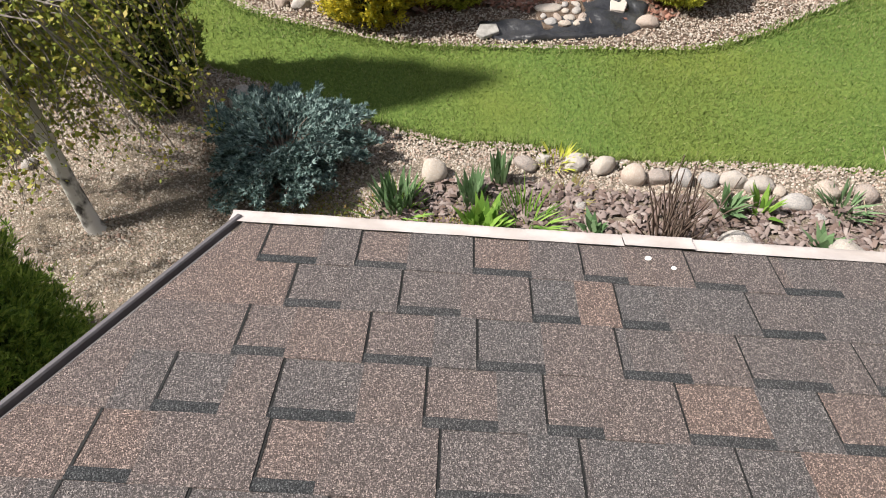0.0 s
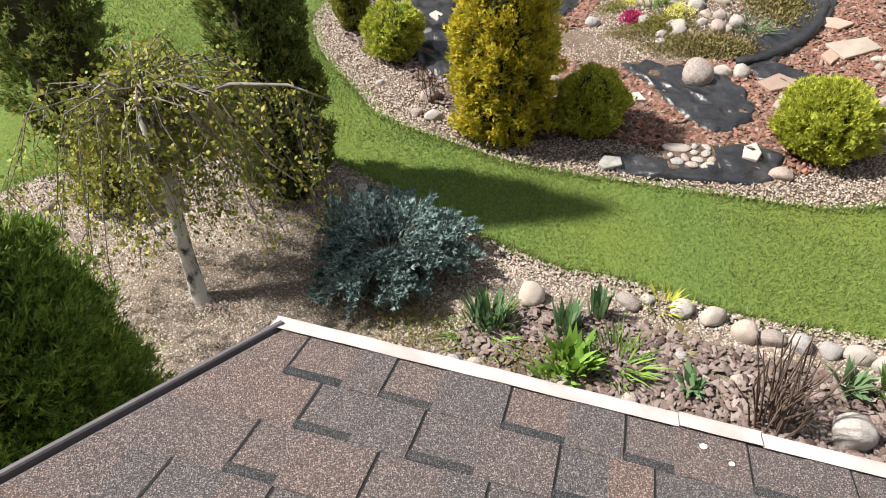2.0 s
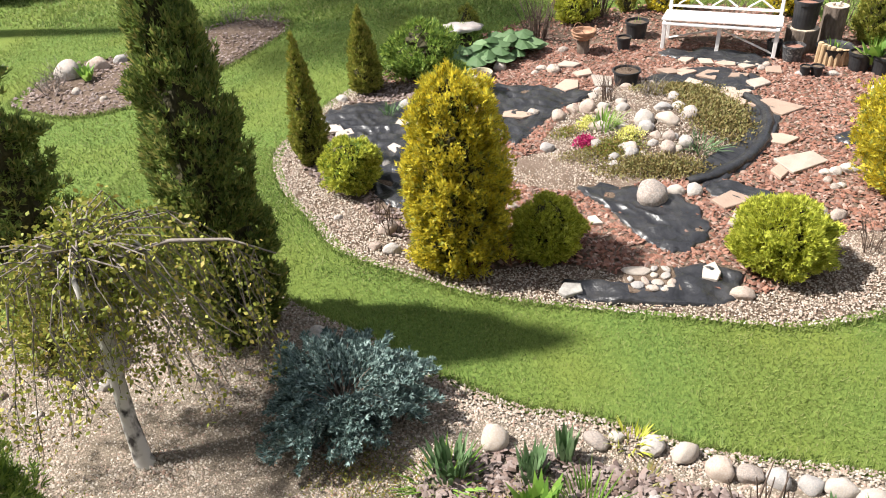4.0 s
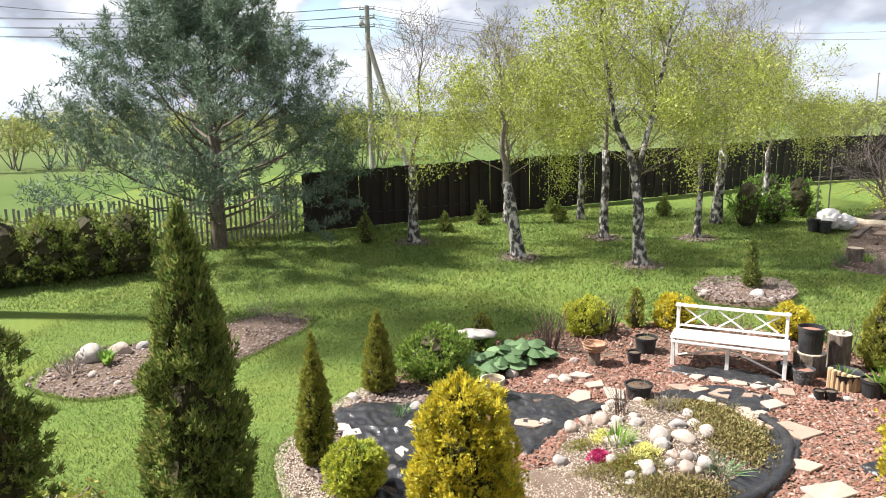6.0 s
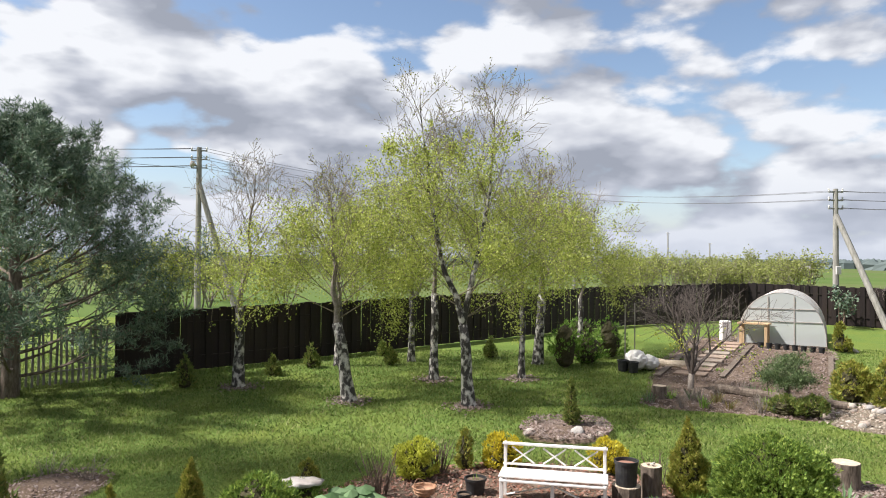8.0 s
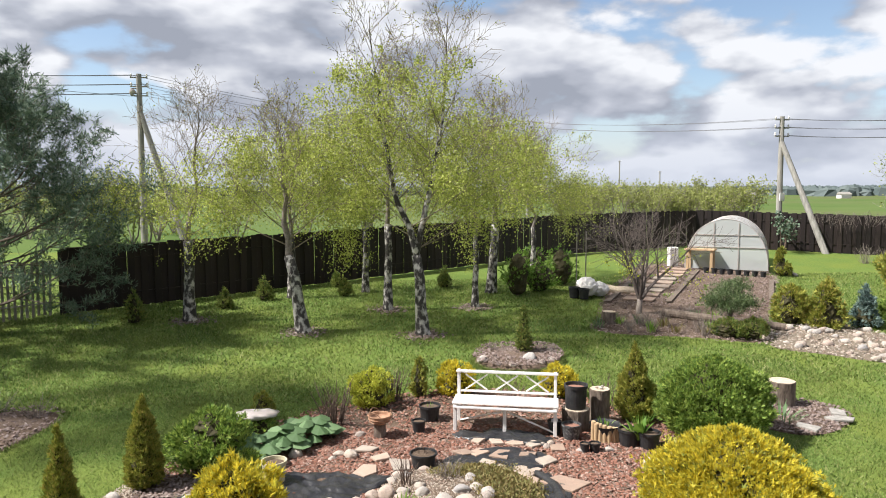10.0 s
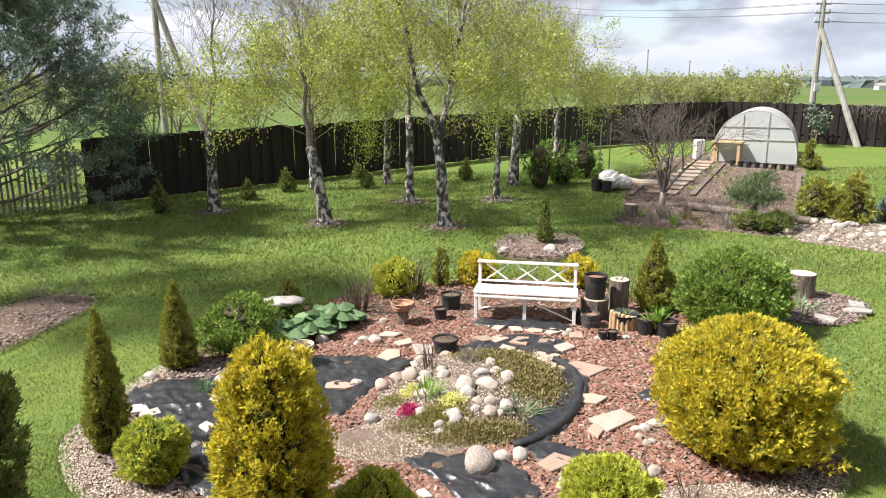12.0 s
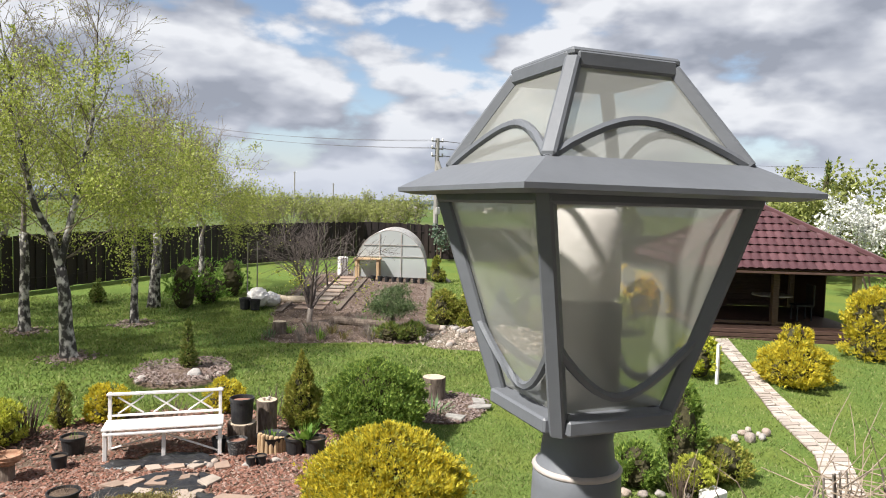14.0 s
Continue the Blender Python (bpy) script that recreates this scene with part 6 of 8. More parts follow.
pot(-0.63, 9.02, 0.30, 0.15, material("beige_ceramic", [(0.34, 0.30, 0.20), (0.42, 0.38, 0.26), (0.48, 0.44, 0.32)], 9, 0.6), "beige ceramic pot with a thick rim")
pot(1.22, 9.28, 0.19, 0.17, M_BLACKPOT, "wide black pot on the mound", z=0.01)
twigs("potted_shrub", 1.22, 9.28, 10, 0.42, 0.16, "thin leafless shrub in a pot", 8, r=0.004, group="potted shrubs")
stump(7.25, 11.0, 0.42, 0.21, "pale sawn stump standing in the lawn bed")
blades("leafy_perennial", 6.85, 10.4, 60, 0.26, 0.28, L_TULIP, "tufts of narrow blue-green leaves by the stump", seed=9, base_r=0.3)
stump(6.55, 17.0, 0.32, 0.16, "short dark stump at the vegetable plot")
stump(14.6, 24.6, 0.3, 0.14, "small weathered block near the greenhouse")


def basket():
    ob = empty("wicker_basket", Matrix.Translation((0.70, 10.36, gz(0.7, 10.36) + 0.215)), label="brown wicker bowl with looped handles on a pedestal", category="basket")
    bm = bmesh.new()
    lathe(bm, [(0.07, 0), (0.13, 0.04), (0.16, 0.10), (0.165, 0.135), (0.15, 0.135), (0.14, 0.10), (0.06, 0.03)], 22)
    part("bowl", bm, M_TERRA, ob)
    for z, r in ((0.05, 0.142), (0.09, 0.160), (0.135, 0.168)):
        V, F = tube_rows([[(r * math.cos(a), r * math.sin(a), z, 0.007) for a in np.linspace(0, 2 * math.pi, 25)]], 5)
        raw("hoop", V, F, M_TERRA, ob)
    for k in range(3):
        a0 = k * 2.1
        V, F = tube_rows([[(0.165 * math.cos(a0 + t), 0.165 * math.sin(a0 + t), 0.13 + 0.07 * math.sin((t + 0.6) / 1.2 * math.pi), 0.005) for t in np.linspace(-0.6, 0.6, 9)]], 5)
        raw("loop_handle", V, F, M_TERRA, ob)


basket()


def palisade():
    ob = empty("log_planter", Matrix.Translation((3.88, 9.92, gz(3.88, 9.9) + 0.02)), label="planter ringed by short upright yellow poles", category="planter")
    rng = random.Random(2)
    for k in range(8):
        a = -2.75 + k * 0.27
        bm = bmesh.new()
        h = 0.30 - 0.014 * k
        lathe(bm, [(0.034, 0), (0.036, h - 0.02), (0.030, h)], 10, Matrix.Translation((0.24 * math.cos(a) + 0.02, 0.17 * math.sin(a), 0)) @ Matrix.Rotation(rng.uniform(-0.06, 0.06), 4, "X"))
        part("pole", bm, M_WOOD, ob)
    bm = bmesh.new()
    lathe(bm, [(0.17, 0.05), (0.22, 0.22), (0.23, 0.23), (0.19, 0.20), (0.05, 0.17)], 20)
    part("bowl", bm, M_BLACKPOT, ob)
    return ob


palisade()
blades("seedlings", 3.88, 9.95, 14, 0.12, 0.08, L_HERB, "small green seedlings in the planter", seed=14, base_r=0.1)
bpy.data.objects["seedlings"].location.z += 0.2


def lying_log(a, b, r, label):
    a, b = Vector((*a, gz(*a) + r)), Vector((*b, gz(*b) + r))
    ob = empty("log", Matrix.Translation((a + b) / 2), label=label, category="log", group="plot logs")
    c = (a + b) / 2
    rng = np.random.default_rng(int(abs(a.x) * 100))
    rows = [(*(a + (b - a) * s - c + Vector(rng.standard_normal(3)) * 0.008), r * (1 + 0.06 * rng.standard_normal())) for s in np.linspace(0, 1, 7)]
    V, F = tube_rows([rows], 12)
    raw("trunk_piece", V, F, M_BARKBROWN if r < 0.12 else M_CUT, ob)


lying_log((8.2, 17.6), (9.6, 16.3), 0.11, "peeled log lying along the plot edge")
lying_log((9.5, 16.45), (10.4, 15.75), 0.10, "second log lying in line at the plot edge")
lying_log((7.5, 21.2), (8.9, 20.6), 0.13, "thick pale log beside the plank path")
lying_log((6.9, 20.7), (7.6, 21.1), 0.10, "short log by the white sacks")

# plank path of the vegetable plot
for k in range(9):
    f = k / 8
    x, y = 8.5 + 3.7 * f, 19.8 + 5.4 * f
    bm = bmesh.new()
    box(bm, 0, 0, 0.05, 0.85 - 0.05 * (k % 3), 0.62, 0.04, bevel=0.006)
    o = part("path_slab", bm, M_FLAG)
    o.matrix_world = Matrix.Translation((x, y, gz(x, y) + 0.01)) @ Matrix.Rotation(-0.58 + 0.05 * (k % 2), 4, "Z")
    tagged(o, "pale concrete slab of the plot path", "paving slab", "plot path slabs")


def edging(a, b, label, name="edging_board", h=0.16):
    bm = bmesh.new()
    beam(bm, (*a, gz(*a) + h / 2), (*b, gz(*b) + h / 2), 0.03, h)
    tagged(part(name, bm, M_BARKBROWN), label, "garden edging", "plot edging")


edging((7.4, 19.4), (11.2, 25.6), "weathered board edging along the plot")
edging((9.1, 19.2), (12.8, 24.8), "board edging beside the path slabs")
edging((12.2, 19.2), (14.2, 22.4), "board edging at the lawn side of the plot", h=0.14)


# ---------- greenhouse ----------
def greenhouse():
    c = Vector((13.85, 24.75, gz(13.8, 24.7)))
    ang = radians(-32.0)
    ob = empty("greenhouse", Matrix.Translation(c) @ Matrix.Rotation(ang, 4, "Z"), label="arched polycarbonate greenhouse with a metal frame", category="greenhouse")
    glass = bpy.data.materials.new("polycarbonate")
    glass.use_nodes = True
    nt = glass.node_tree
    b = nt.nodes["Principled BSDF"]
    b.inputs["Base Color"].default_value = (0.56, 0.58, 0.58, 1)
    b.inputs["Roughness"].default_value = 0.28
    tr = nt.nodes.new("ShaderNodeBsdfTransparent")
    tr.inputs[0].default_value = (0.80, 0.84, 0.84, 1)
    mx = nt.nodes.new("ShaderNodeMixShader")
    mx.inputs[0].default_value = 0.66
    nt.links.new(tr.outputs[0], mx.inputs[1]), nt.links.new(b.outputs[0], mx.inputs[2])
    nt.links.new(mx.outputs[0], nt.nodes["Material Output"].inputs[0])
    R, H, Ln = 1.42, 1.92, 4.0

    def arch(t):
        a = math.pi * t
        return (-R * math.cos(a), H * math.sin(a) ** 0.82)

    n = 24
    prof = [arch(i / n) for i in range(n + 1)]
    for seg in range(2):
        V, F = [], []
        for y in (seg * Ln / 2, (seg + 1) * Ln / 2):
            V += [(x, y, z) for x, z in prof]
        for i in range(n):
            F.append((i, i + 1, i + n + 2, i + n + 1))
        raw("roof_sheet", V, F, glass, ob, smooth=True)
    for y in (0.0, Ln):
        V = [(x, y, z) for x, z in prof] + [(0, y, 0)]
        F = [(i, i + 1, n + 1) for i in range(n)]
        raw("end_panel", V, F, glass, ob)
    for y in np.linspace(0, Ln, 5):
        V, F = tube_rows([[(x * 1.005, y, z * 1.005, 0.012) for x, z in prof]], 5)
        raw("arch_rib", V, F, M_TRIM, ob)
    for x0, z1 in ((-0.42, 1.8), (0.42, 1.8)):
        bm = bmesh.new()
        box(bm, x0, -0.02, z1 / 2, 0.028, 0.02, z1)
        part("door_post", bm, M_TRIM, ob)
    for z in (0.9, 1.35):
        bm = bmesh.new()
        w = 2 * R * math.cos(math.asin(min(1, (z / H) ** 1.2)))
        box(bm, 0, -0.02, z, w, 0.02, 0.02)
        part("cross_bar", bm, M_TRIM, ob)
    bm = bmesh.new()
    box(bm, 0, Ln / 2, 0.04, 2 * R + 0.06, Ln + 0.06, 0.1)
    part("sill", bm, M_BARKBROWN, ob)
    # inside greenery seen through the sheet
    return ob


greenhouse()
for k in range(5):
    blades("greenhouse_plant", 13.4 + 0.5 * k, 26.3 - 0.3 * k, 40, 0.55, 0.25, L_HERB, "green plants growing inside the greenhouse", seed=60 + k, width=0.05, base_r=0.2, group="greenhouse plants")


def work_table():
    ob = empty("work_table", Matrix.Translation((13.0, 25.0, gz(13, 25))) @ Matrix.Rotation(-0.68, 4, "Z"), label="raw pine potting table before the greenhouse", category="table")
    bm = bmesh.new()
    box(bm, 0, 0, 0.80, 1.05, 0.5, 0.06, bevel=0.005)
    part("tabletop", bm, M_WOOD, ob)
    for sx in (-0.42, 0.42):
        for sy in (-0.18, 0.18):
            bm = bmesh.new()
            box(bm, sx, sy, 0.39, 0.10, 0.06, 0.77)
            part("leg", bm, M_WOOD, ob)


work_table()
for k in range(8):
    pot(12.9 + 0.21 * k, 24.35 - 0.17 * k, 0.2, 0.10, M_BLACKPOT, "black nursery pot in a row before the greenhouse")
for k, (x, y, h, r) in enumerate(((7.2, 20.5, 0.55, 0.32), (7.55, 20.45, 0.42, 0.26))):
    bm = bmesh.new()
    bmesh.ops.create_icosphere(bm, subdivisions=3, radius=1)
    for v in bm.verts:
        d = v.co.copy()
        v.co = Vector((d.x * r, d.y * r, (d.z * 0.5 + 0.5) * h)) * (1 + 0.22 * noise.noise(d * 2.6 + Vector((k * 9, 0, 0))))
    o = part("sack", bm, M_WHITE)
    o.location = (x, y, gz(x, y) + 0.02)
    tagged(o, "crumpled white plastic sack by the plot", "sack", "white sacks")
pot(6.72, 20.3, 0.32, 0.16, M_BLACKPOT, "grey-black bucket by the sacks", name="bucket")
pot(6.95, 20.1, 0.30, 0.15, M_BLACKPOT, "dark bucket beside the first", name="bucket")
for k, (x, y) in enumerate(((7.6, 21.9), (7.2, 21.6))):
    bm = bmesh.new()
    box(bm, x, y, gz(x, y) + 0.9, 0.03, 0.03, 1.8)
    tagged(part("garden_stake", bm, M_PICKET), "thin upright wooden stake in the plot", "stake", "plot stakes")
bm = bmesh.new()
box(bm, 12.4, 26.0, gz(12.4, 26) + 0.4, 0.35, 0.25, 0.75, bevel=0.03)
tagged(part("white_tank", bm, M_WHITE), label="white plastic tank beside the greenhouse", category="tank")
o = bm = None
conifer("small_conifer", 15.3, 23.6, 1.0, 0.6, L_OLIVE, 900, "small olive conifer beside the greenhouse", "conifer", "cone", 0.1, 131, group="border conifers")
stones([(15.6, 23.7, 0.13), (15.8, 23.9, 0.15), (15.7, 23.4, 0.12), (15.9, 24.2, 0.13)], "pale boulder beside the greenhouse", "boulders by the greenhouse")
bare_tree("young_pine", 19.2, 29.6, 1.5, 0.6, 88, "thin young pine before the far fence", M_TWIG, 500, L_PINE, 2, 0.12)
for k, (x, y) in enumerate(((20.6, 26.2), (21.4, 26.0), (22.8, 25.2), (23.6, 24.9))):
    twigs("bare_shrub", x, y, 26, 0.75, 0.5, "low brownish shrub in the far border", 400 + k, M_GREYTWIG, 0.008, group="far border shrubs")

# dry climber over the fence
rngc = np.random.default_rng(44)
paths = []
for k in range(170):
    s = rngc.random()
    x, y = 20.6 + 4.6 * s, 29.7 - 3.05 * s
    z = gz(x, y) + 1.72
    p = np.array([x - 0.10, y - 0.16, z + 0.1 * rngc.random()])
    rows = [(*p, 0.006)]
    for j in range(4):
        p = p + rngc.standard_normal(3) * 0.07 + (-0.01, -0.015, -0.20 * rngc.random())
        rows.append((*p, 0.005))
    paths.append(rows)
V, F = tube_rows(paths, 3)
tagged(raw("dry_climber", V, F, M_GREYTWIG), "dry grey climber hanging over the fence", "climber", kind="stuff")

# shrub bed in the vegetable plot and odd perennials
for k in range(34):
    rr = random.Random(700 + k)
    x, y = 6.1 + 4.2 * rr.random(), 15.2 + 2.3 * rr.random()
    if not inside(np.array([[x, y]]), VEG_LOOP)[0]:
        continue
    if k % 3:
        blades("perennial", x, y, 34, 0.22 + 0.15 * rr.random(), 0.16, rr.choice((L_HERB, L_DRY, L_TULIP)), "low perennial tuft at the plot edge", seed=500 + k, base_r=0.12, group="plot perennials")
    else:
        twigs("bare_shrub", x, y, 18, 0.4, 0.25, "small leafless shrub at the plot edge", 520 + k, M_GREYTWIG, 0.006, group="plot shrubs")
for k in range(26):
    rr = random.Random(800 + k)
    x, y = 9.0 + 4.5 * rr.random(), 18.0 + 6.5 * rr.random()
    blades("seed_row", x, y, 14, 0.14, 0.10, L_HERB, "small green sprouts in the dug plot", seed=820 + k, base_r=0.1, group="plot sprouts") if inside(np.array([[x, y]]), VEG_LOOP)[0] else None

# ---------- herbs and clumps near the eave ----------
blades("tulip_clump", -0.27, 3.08, 70, 0.30, 0.10, L_TULIP, "dense clump of grey-green tulip leaves", width=0.030, seed=21, base_r=0.12, group="bulb clumps")
blades("tulip_clump", 0.22, 3.10, 40, 0.28, 0.08, L_TULIP, "grey-green tulip leaves among chips", width=0.030, seed=22, base_r=0.08, group="bulb clumps")
blades("tulip_clump", 0.42, 3.25, 26, 0.34, 0.05, L_TULIP, "upright grey-green tulip leaves", width=0.034, seed=23, base_r=0.06, group="bulb clumps")
blades("leafy_perennial", 0.28, 2.80, 70, 0.24, 0.14, L_HERB, "rosette of bright green broad leaves", width=0.055, seed=24, base_r=0.10, group="broad perennials")
blades("leafy_perennial", 0.18, 2.68, 24, 0.16, 0.15, L_HERB, "rosette of bright yellow-green leaves", width=0.05, seed=25, base_r=0.07, group="broad perennials")
blades("feathery_herb", 0.56, 2.86, 120, 0.18, 0.20, L_HERB, "feathery low green herb", width=0.010, seed=26, base_r=0.16, group="low herbs")
blades("leafy_perennial", 0.98, 2.76, 20, 0.15, 0.15, L_TULIP, "spread tuft of blue-green leaves", width=0.045, seed=27, base_r=0.03, group="broad perennials")
blades("low_herb", 0.84, 3.40, 60, 0.12, 0.12, L_LIME, "bright yellow-green low herb by the boulders", width=0.012, seed=28, base_r=0.10, group="low herbs")
blades("low_herb", 0.86, 3.05, 60, 0.08, 0.14, L_DRY, "reddish low creeping herb", width=0.012, seed=29, base_r=0.14, group="low herbs")
blades("low_herb", -0.30, 2.98, 90, 0.10, 0.22, L_HERB, "low green herb around the tulips", width=0.012, seed=30, base_r=0.20, group="low herbs")
blades("leafy_perennial", 1.87, 2.90, 26, 0.20, 0.15, L_TULIP, "tuft of grey-green leaves behind the twigs", width=0.05, seed=31, base_r=0.05, group="broad perennials")
blades("leafy_perennial", 2.08, 2.86, 22, 0.20, 0.15, L_HERB, "tuft of yellow-green leaves behind the twigs", width=0.035, seed=32, base_r=0.05, group="broad perennials")
blades("leafy_perennial", 2.62, 2.86, 70, 0.16, 0.18, L_TULIP, "grey-leaved low perennial by boulders", width=0.016, seed=33, base_r=0.12, group="broad perennials")
blades("leafy_perennial", 2.36, 2.55, 24, 0.16, 0.14, L_TULIP, "flat grey-green leaves beside a boulder", width=0.05, seed=34, base_r=0.05, group="broad perennials")
blades("leafy_perennial", -1.32, 4.10, 14, 0.10, 0.18, L_HERB, "flat green rosette by a boulder", width=0.07, seed=35, base_r=0.04, group="broad perennials")
twigs("rose_bush", 1.40, 2.56, 34, 0.62, 0.34, "leafless rose bush with dark upright canes", 36, r=0.0075)
twigs("bare_shrub", 0.04, 10.95, 34, 0.70, 0.38, "leafless shrub with upright dark canes", 37, r=0.008)
twigs("bare_shrub", 0.97, 11.9, 34, 0.56, 0.38, "leafless shrub with upright dark canes", 38, r=0.008)
twigs("bare_shrub", 4.33, 11.15, 22, 0.55, 0.35, "leafless shrub with thin dark canes", 39, r=0.007)
twigs("bare_shrub", 2.8, 11.3, 22, 0.5, 0.35, "leafless shrub behind the bench", 41, r=0.007)
twigs("bare_shrub", -1.17, 5.72, 16, 0.42, 0.14, "small leafless shrub in the gravel edge", 40, r=0.005)
twigs("bare_shrub", 2.95, 5.6, 14, 0.35, 0.2, "small leafless shrub in gravel", 43, r=0.004)
for k, (x, y, n) in enumerate(((-6.9, 9.2, 30), (-7.0, 9.6, 24), (-4.5, 11.8, 26), (-5.2, 12.0, 20), (3.2, 14.4, 20), (4.2, 14.2, 26))):
    twigs("dry_shrub", x, y, n, 0.32, 0.35, "low dry grey shrub on bare earth", 600 + k, M_GREYTWIG, 0.005, group="dry shrubs")
blades("leafy_perennial", -6.55, 9.6, 22, 0.28, 0.2, L_HERB, "broad green leaves beside the rock", width=0.09, seed=36, group="broad perennials")


def hosta(x, y, r, seed, label, mat):
    rng = np.random.default_rng(seed)
    ob = empty("hosta", Matrix.Translation((x, y, gz(x, y) + 0.02)), label=label, category="plant", group="hostas")
    V, F = [], []
    for k in range(24):
        a, q = rng.random() * 6.28, r * rng.random() ** 0.6
        c = np.array([q * math.cos(a), q * math.sin(a), 0.12 + 0.26 * rng.random() * (1 - q / r * 0.5)])
        s = 0.10 + 0.05 * rng.random()
        d = np.array([math.cos(a), math.sin(a), -0.15])
        e = np.array([-math.sin(a), math.cos(a), 0.0])
        s0 = len(V)
        V.append(c + (0, 0, 0.02))
        for j in range(8):
            t = j / 8 * 2 * math.pi
            V.append(c + d * s * math.cos(t) * 1.2 + e * s * 0.9 * math.sin(t) + np.array([0, 0, -0.03 * abs(math.sin(t)) - 0.02]))
        F += [(s0, s0 + 1 + j, s0 + 1 + (j + 1) % 8) for j in range(8)]
    raw("leaves", V, F, mat, ob)


hosta(-0.95, 9.85, 0.42, 1, "hosta with large rounded blue-green leaves", L_TULIP)
hosta(-0.6, 10.05, 0.3, 2, "hosta with rounded green leaves", L_TULIP)
hosta(-0.27, 10.45, 0.36, 3, "hosta with broad light green leaves", L_TULIP)
bm = bmesh.new()
bmesh.ops.create_icosphere(bm, subdivisions=3, radius=1)
for v in bm.verts:
    v.co = Vector((v.co.x * 0.30, v.co.y * 0.2, v.co.z * 0.06)) * (1 + 0.3 * noise.noise(v.co * 2.2))
o = part("white_fleece", bm, M_TRIM, smooth=True)
o.location = (-1.05, 10.55, gz(-1, 10.5) + 0.36)
tagged(o, "crumpled white garden fleece over a shrub", "fleece")
conifer("shrub", -1.05, 10.55, 0.34, 0.55, L_GREEN, 900, "low shrub under a white fleece", "shrub", "mound", 0.07, 141)


# plants on the mound
def tuft_patch(name, x, y, rx, ry, n, mat, label, size=0.03, seed=0, h=0.09, category="plant"):
    rng = np.random.default_rng(seed)
    P = rng.standard_normal((n, 2)) * 0.45
    P = P[np.linalg.norm(P, axis=1) < 1.15]
    Z = np.array([gz(x + a * rx, y + b * ry) + mound_z(x + a * rx, y + b * ry) for a, b in P]) + 0.03 + h * rng.random(len(P)) * np.exp(-np.linalg.norm(P, axis=1))
    C = np.stack([P[:, 0] * rx, P[:, 1] * ry, Z], axis=1)
    K = kites(C, rng.standard_normal(C.shape) * 0.7 + (0, 0, 0.7), rng.standard_normal(C.shape), size * (0.6 + 0.8 * rng.random(len(C))), size * 0.4)
    ob = soup(name, K.reshape(-1, 3), 4, mat)
    ob.location = (x, y, 0)
    return tagged(ob, label, category, "ground cover")


tuft_patch("moss_cushion", 2.15, 8.3, 0.42, 0.85, 9000, L_DRY, "brownish mossy ground cover on the mound", 0.045, 1)
tuft_patch("moss_cushion", 1.9, 8.9, 0.6, 0.35, 4500, L_DRY, "grey-green ground cover behind the stones", 0.04, 2)
tuft_patch("moss_cushion", 1.35, 6.95, 0.65, 0.22, 4000, L_DRY, "rusty ground cover at the mound foot", 0.035, 3)
tuft_patch("sedum_cushion", 0.95, 7.3, 0.35, 0.22, 3500, L_SEDUM, "yellow-green sedum cushion on the mound", 0.025, 4)
tuft_patch("sedum_cushion", 0.45, 7.75, 0.2, 0.15, 700, L_SEDUM, "low sedum cushion between stones", 0.025, 5)
tuft_patch("sedum_cushion", 0.6, 7.2, 0.3, 0.15, 700, L_DRY, "dry low cushion at the gravel", 0.025, 6)
tuft_patch("pale_flower_cushion", 0.68, 7.85, 0.13, 0.13, 420, L_PALEYEL, "cushion of pale yellow flowers", 0.035, 7, 0.14)
tuft_patch("pale_flower_cushion", 1.12, 7.5, 0.16, 0.14, 480, L_PALEYEL, "cushion of pale yellow flowers by stones", 0.035, 8, 0.14)
tuft_patch("magenta_primrose", 0.64, 7.46, 0.12, 0.10, 480, L_MAGENTA, "bright magenta primrose cushion", 0.035, 9, 0.14)
blades("daffodil_clump", 0.85, 7.75, 70, 0.28, 0.2, L_HERB, "clump of narrow green daffodil leaves", width=0.014, seed=51, base_r=0.14, group="bulb clumps")
bpy.data.objects["daffodil_clump"].location.z += 0.1
blades("grey_tuft", 1.85, 7.35, 80, 0.20, 0.25, L_TULIP, "loose grey-green tuft on the mound", width=0.012, seed=52, base_r=0.16, group="bulb clumps")
bpy.data.objects["grey_tuft"].location.z += 0.05
blades("snowdrop_tuft", -1.7, 8.35, 50, 0.18, 0.12, L_TULIP, "small tuft of narrow leaves on the film", width=0.012, seed=53, base_r=0.1, group="bulb clumps")
bpy.data.objects["snowdrop_tuft"].location.z += 0.03
blades("grass_tuft", 4.58, 10.3, 80, 0.30, 0.14, L_HERB, "upright tuft of fresh green leaves", width=0.014, seed=54, base_r=0.12, group="bulb clumps")
twigs("heather", 0.95, 8.55, 26, 0.35, 0.22, "thin brown twiggy shrub on the mound", 71, r=0.004)
twigs("heather", 1.45, 8.65, 26, 0.28, 0.25, "thin twiggy shrub on the mound", 72, M_GREYTWIG, r=0.004)
for o_ in [o for o in bpy.data.objects if o.name.startswith("heather") and o.parent is None]:
    o_.location.z += 0.12
tuft_patch("red_seedling", 2.2, 6.3, 0.1, 0.08, 160, L_DRY, "small tuft growing in the mulch", 0.04, 11)
tuft_patch("lime_cushion", 4.9, 9.3, 0.5, 0.7, 2200, L_LIME, "yellow-green ground cover at the bed edge", 0.04, 12)
tuft_patch("low_cover", -0.75, 2.95, 0.45, 0.35, 1500, L_SEDUM, "sparse reddish green creeping cover on gravel", 0.022, 13)
tuft_patch("low_cover", 0.05, 2.78, 0.5, 0.25, 1200, L_SEDUM, "sparse green creeping cover near the eave", 0.022, 14)
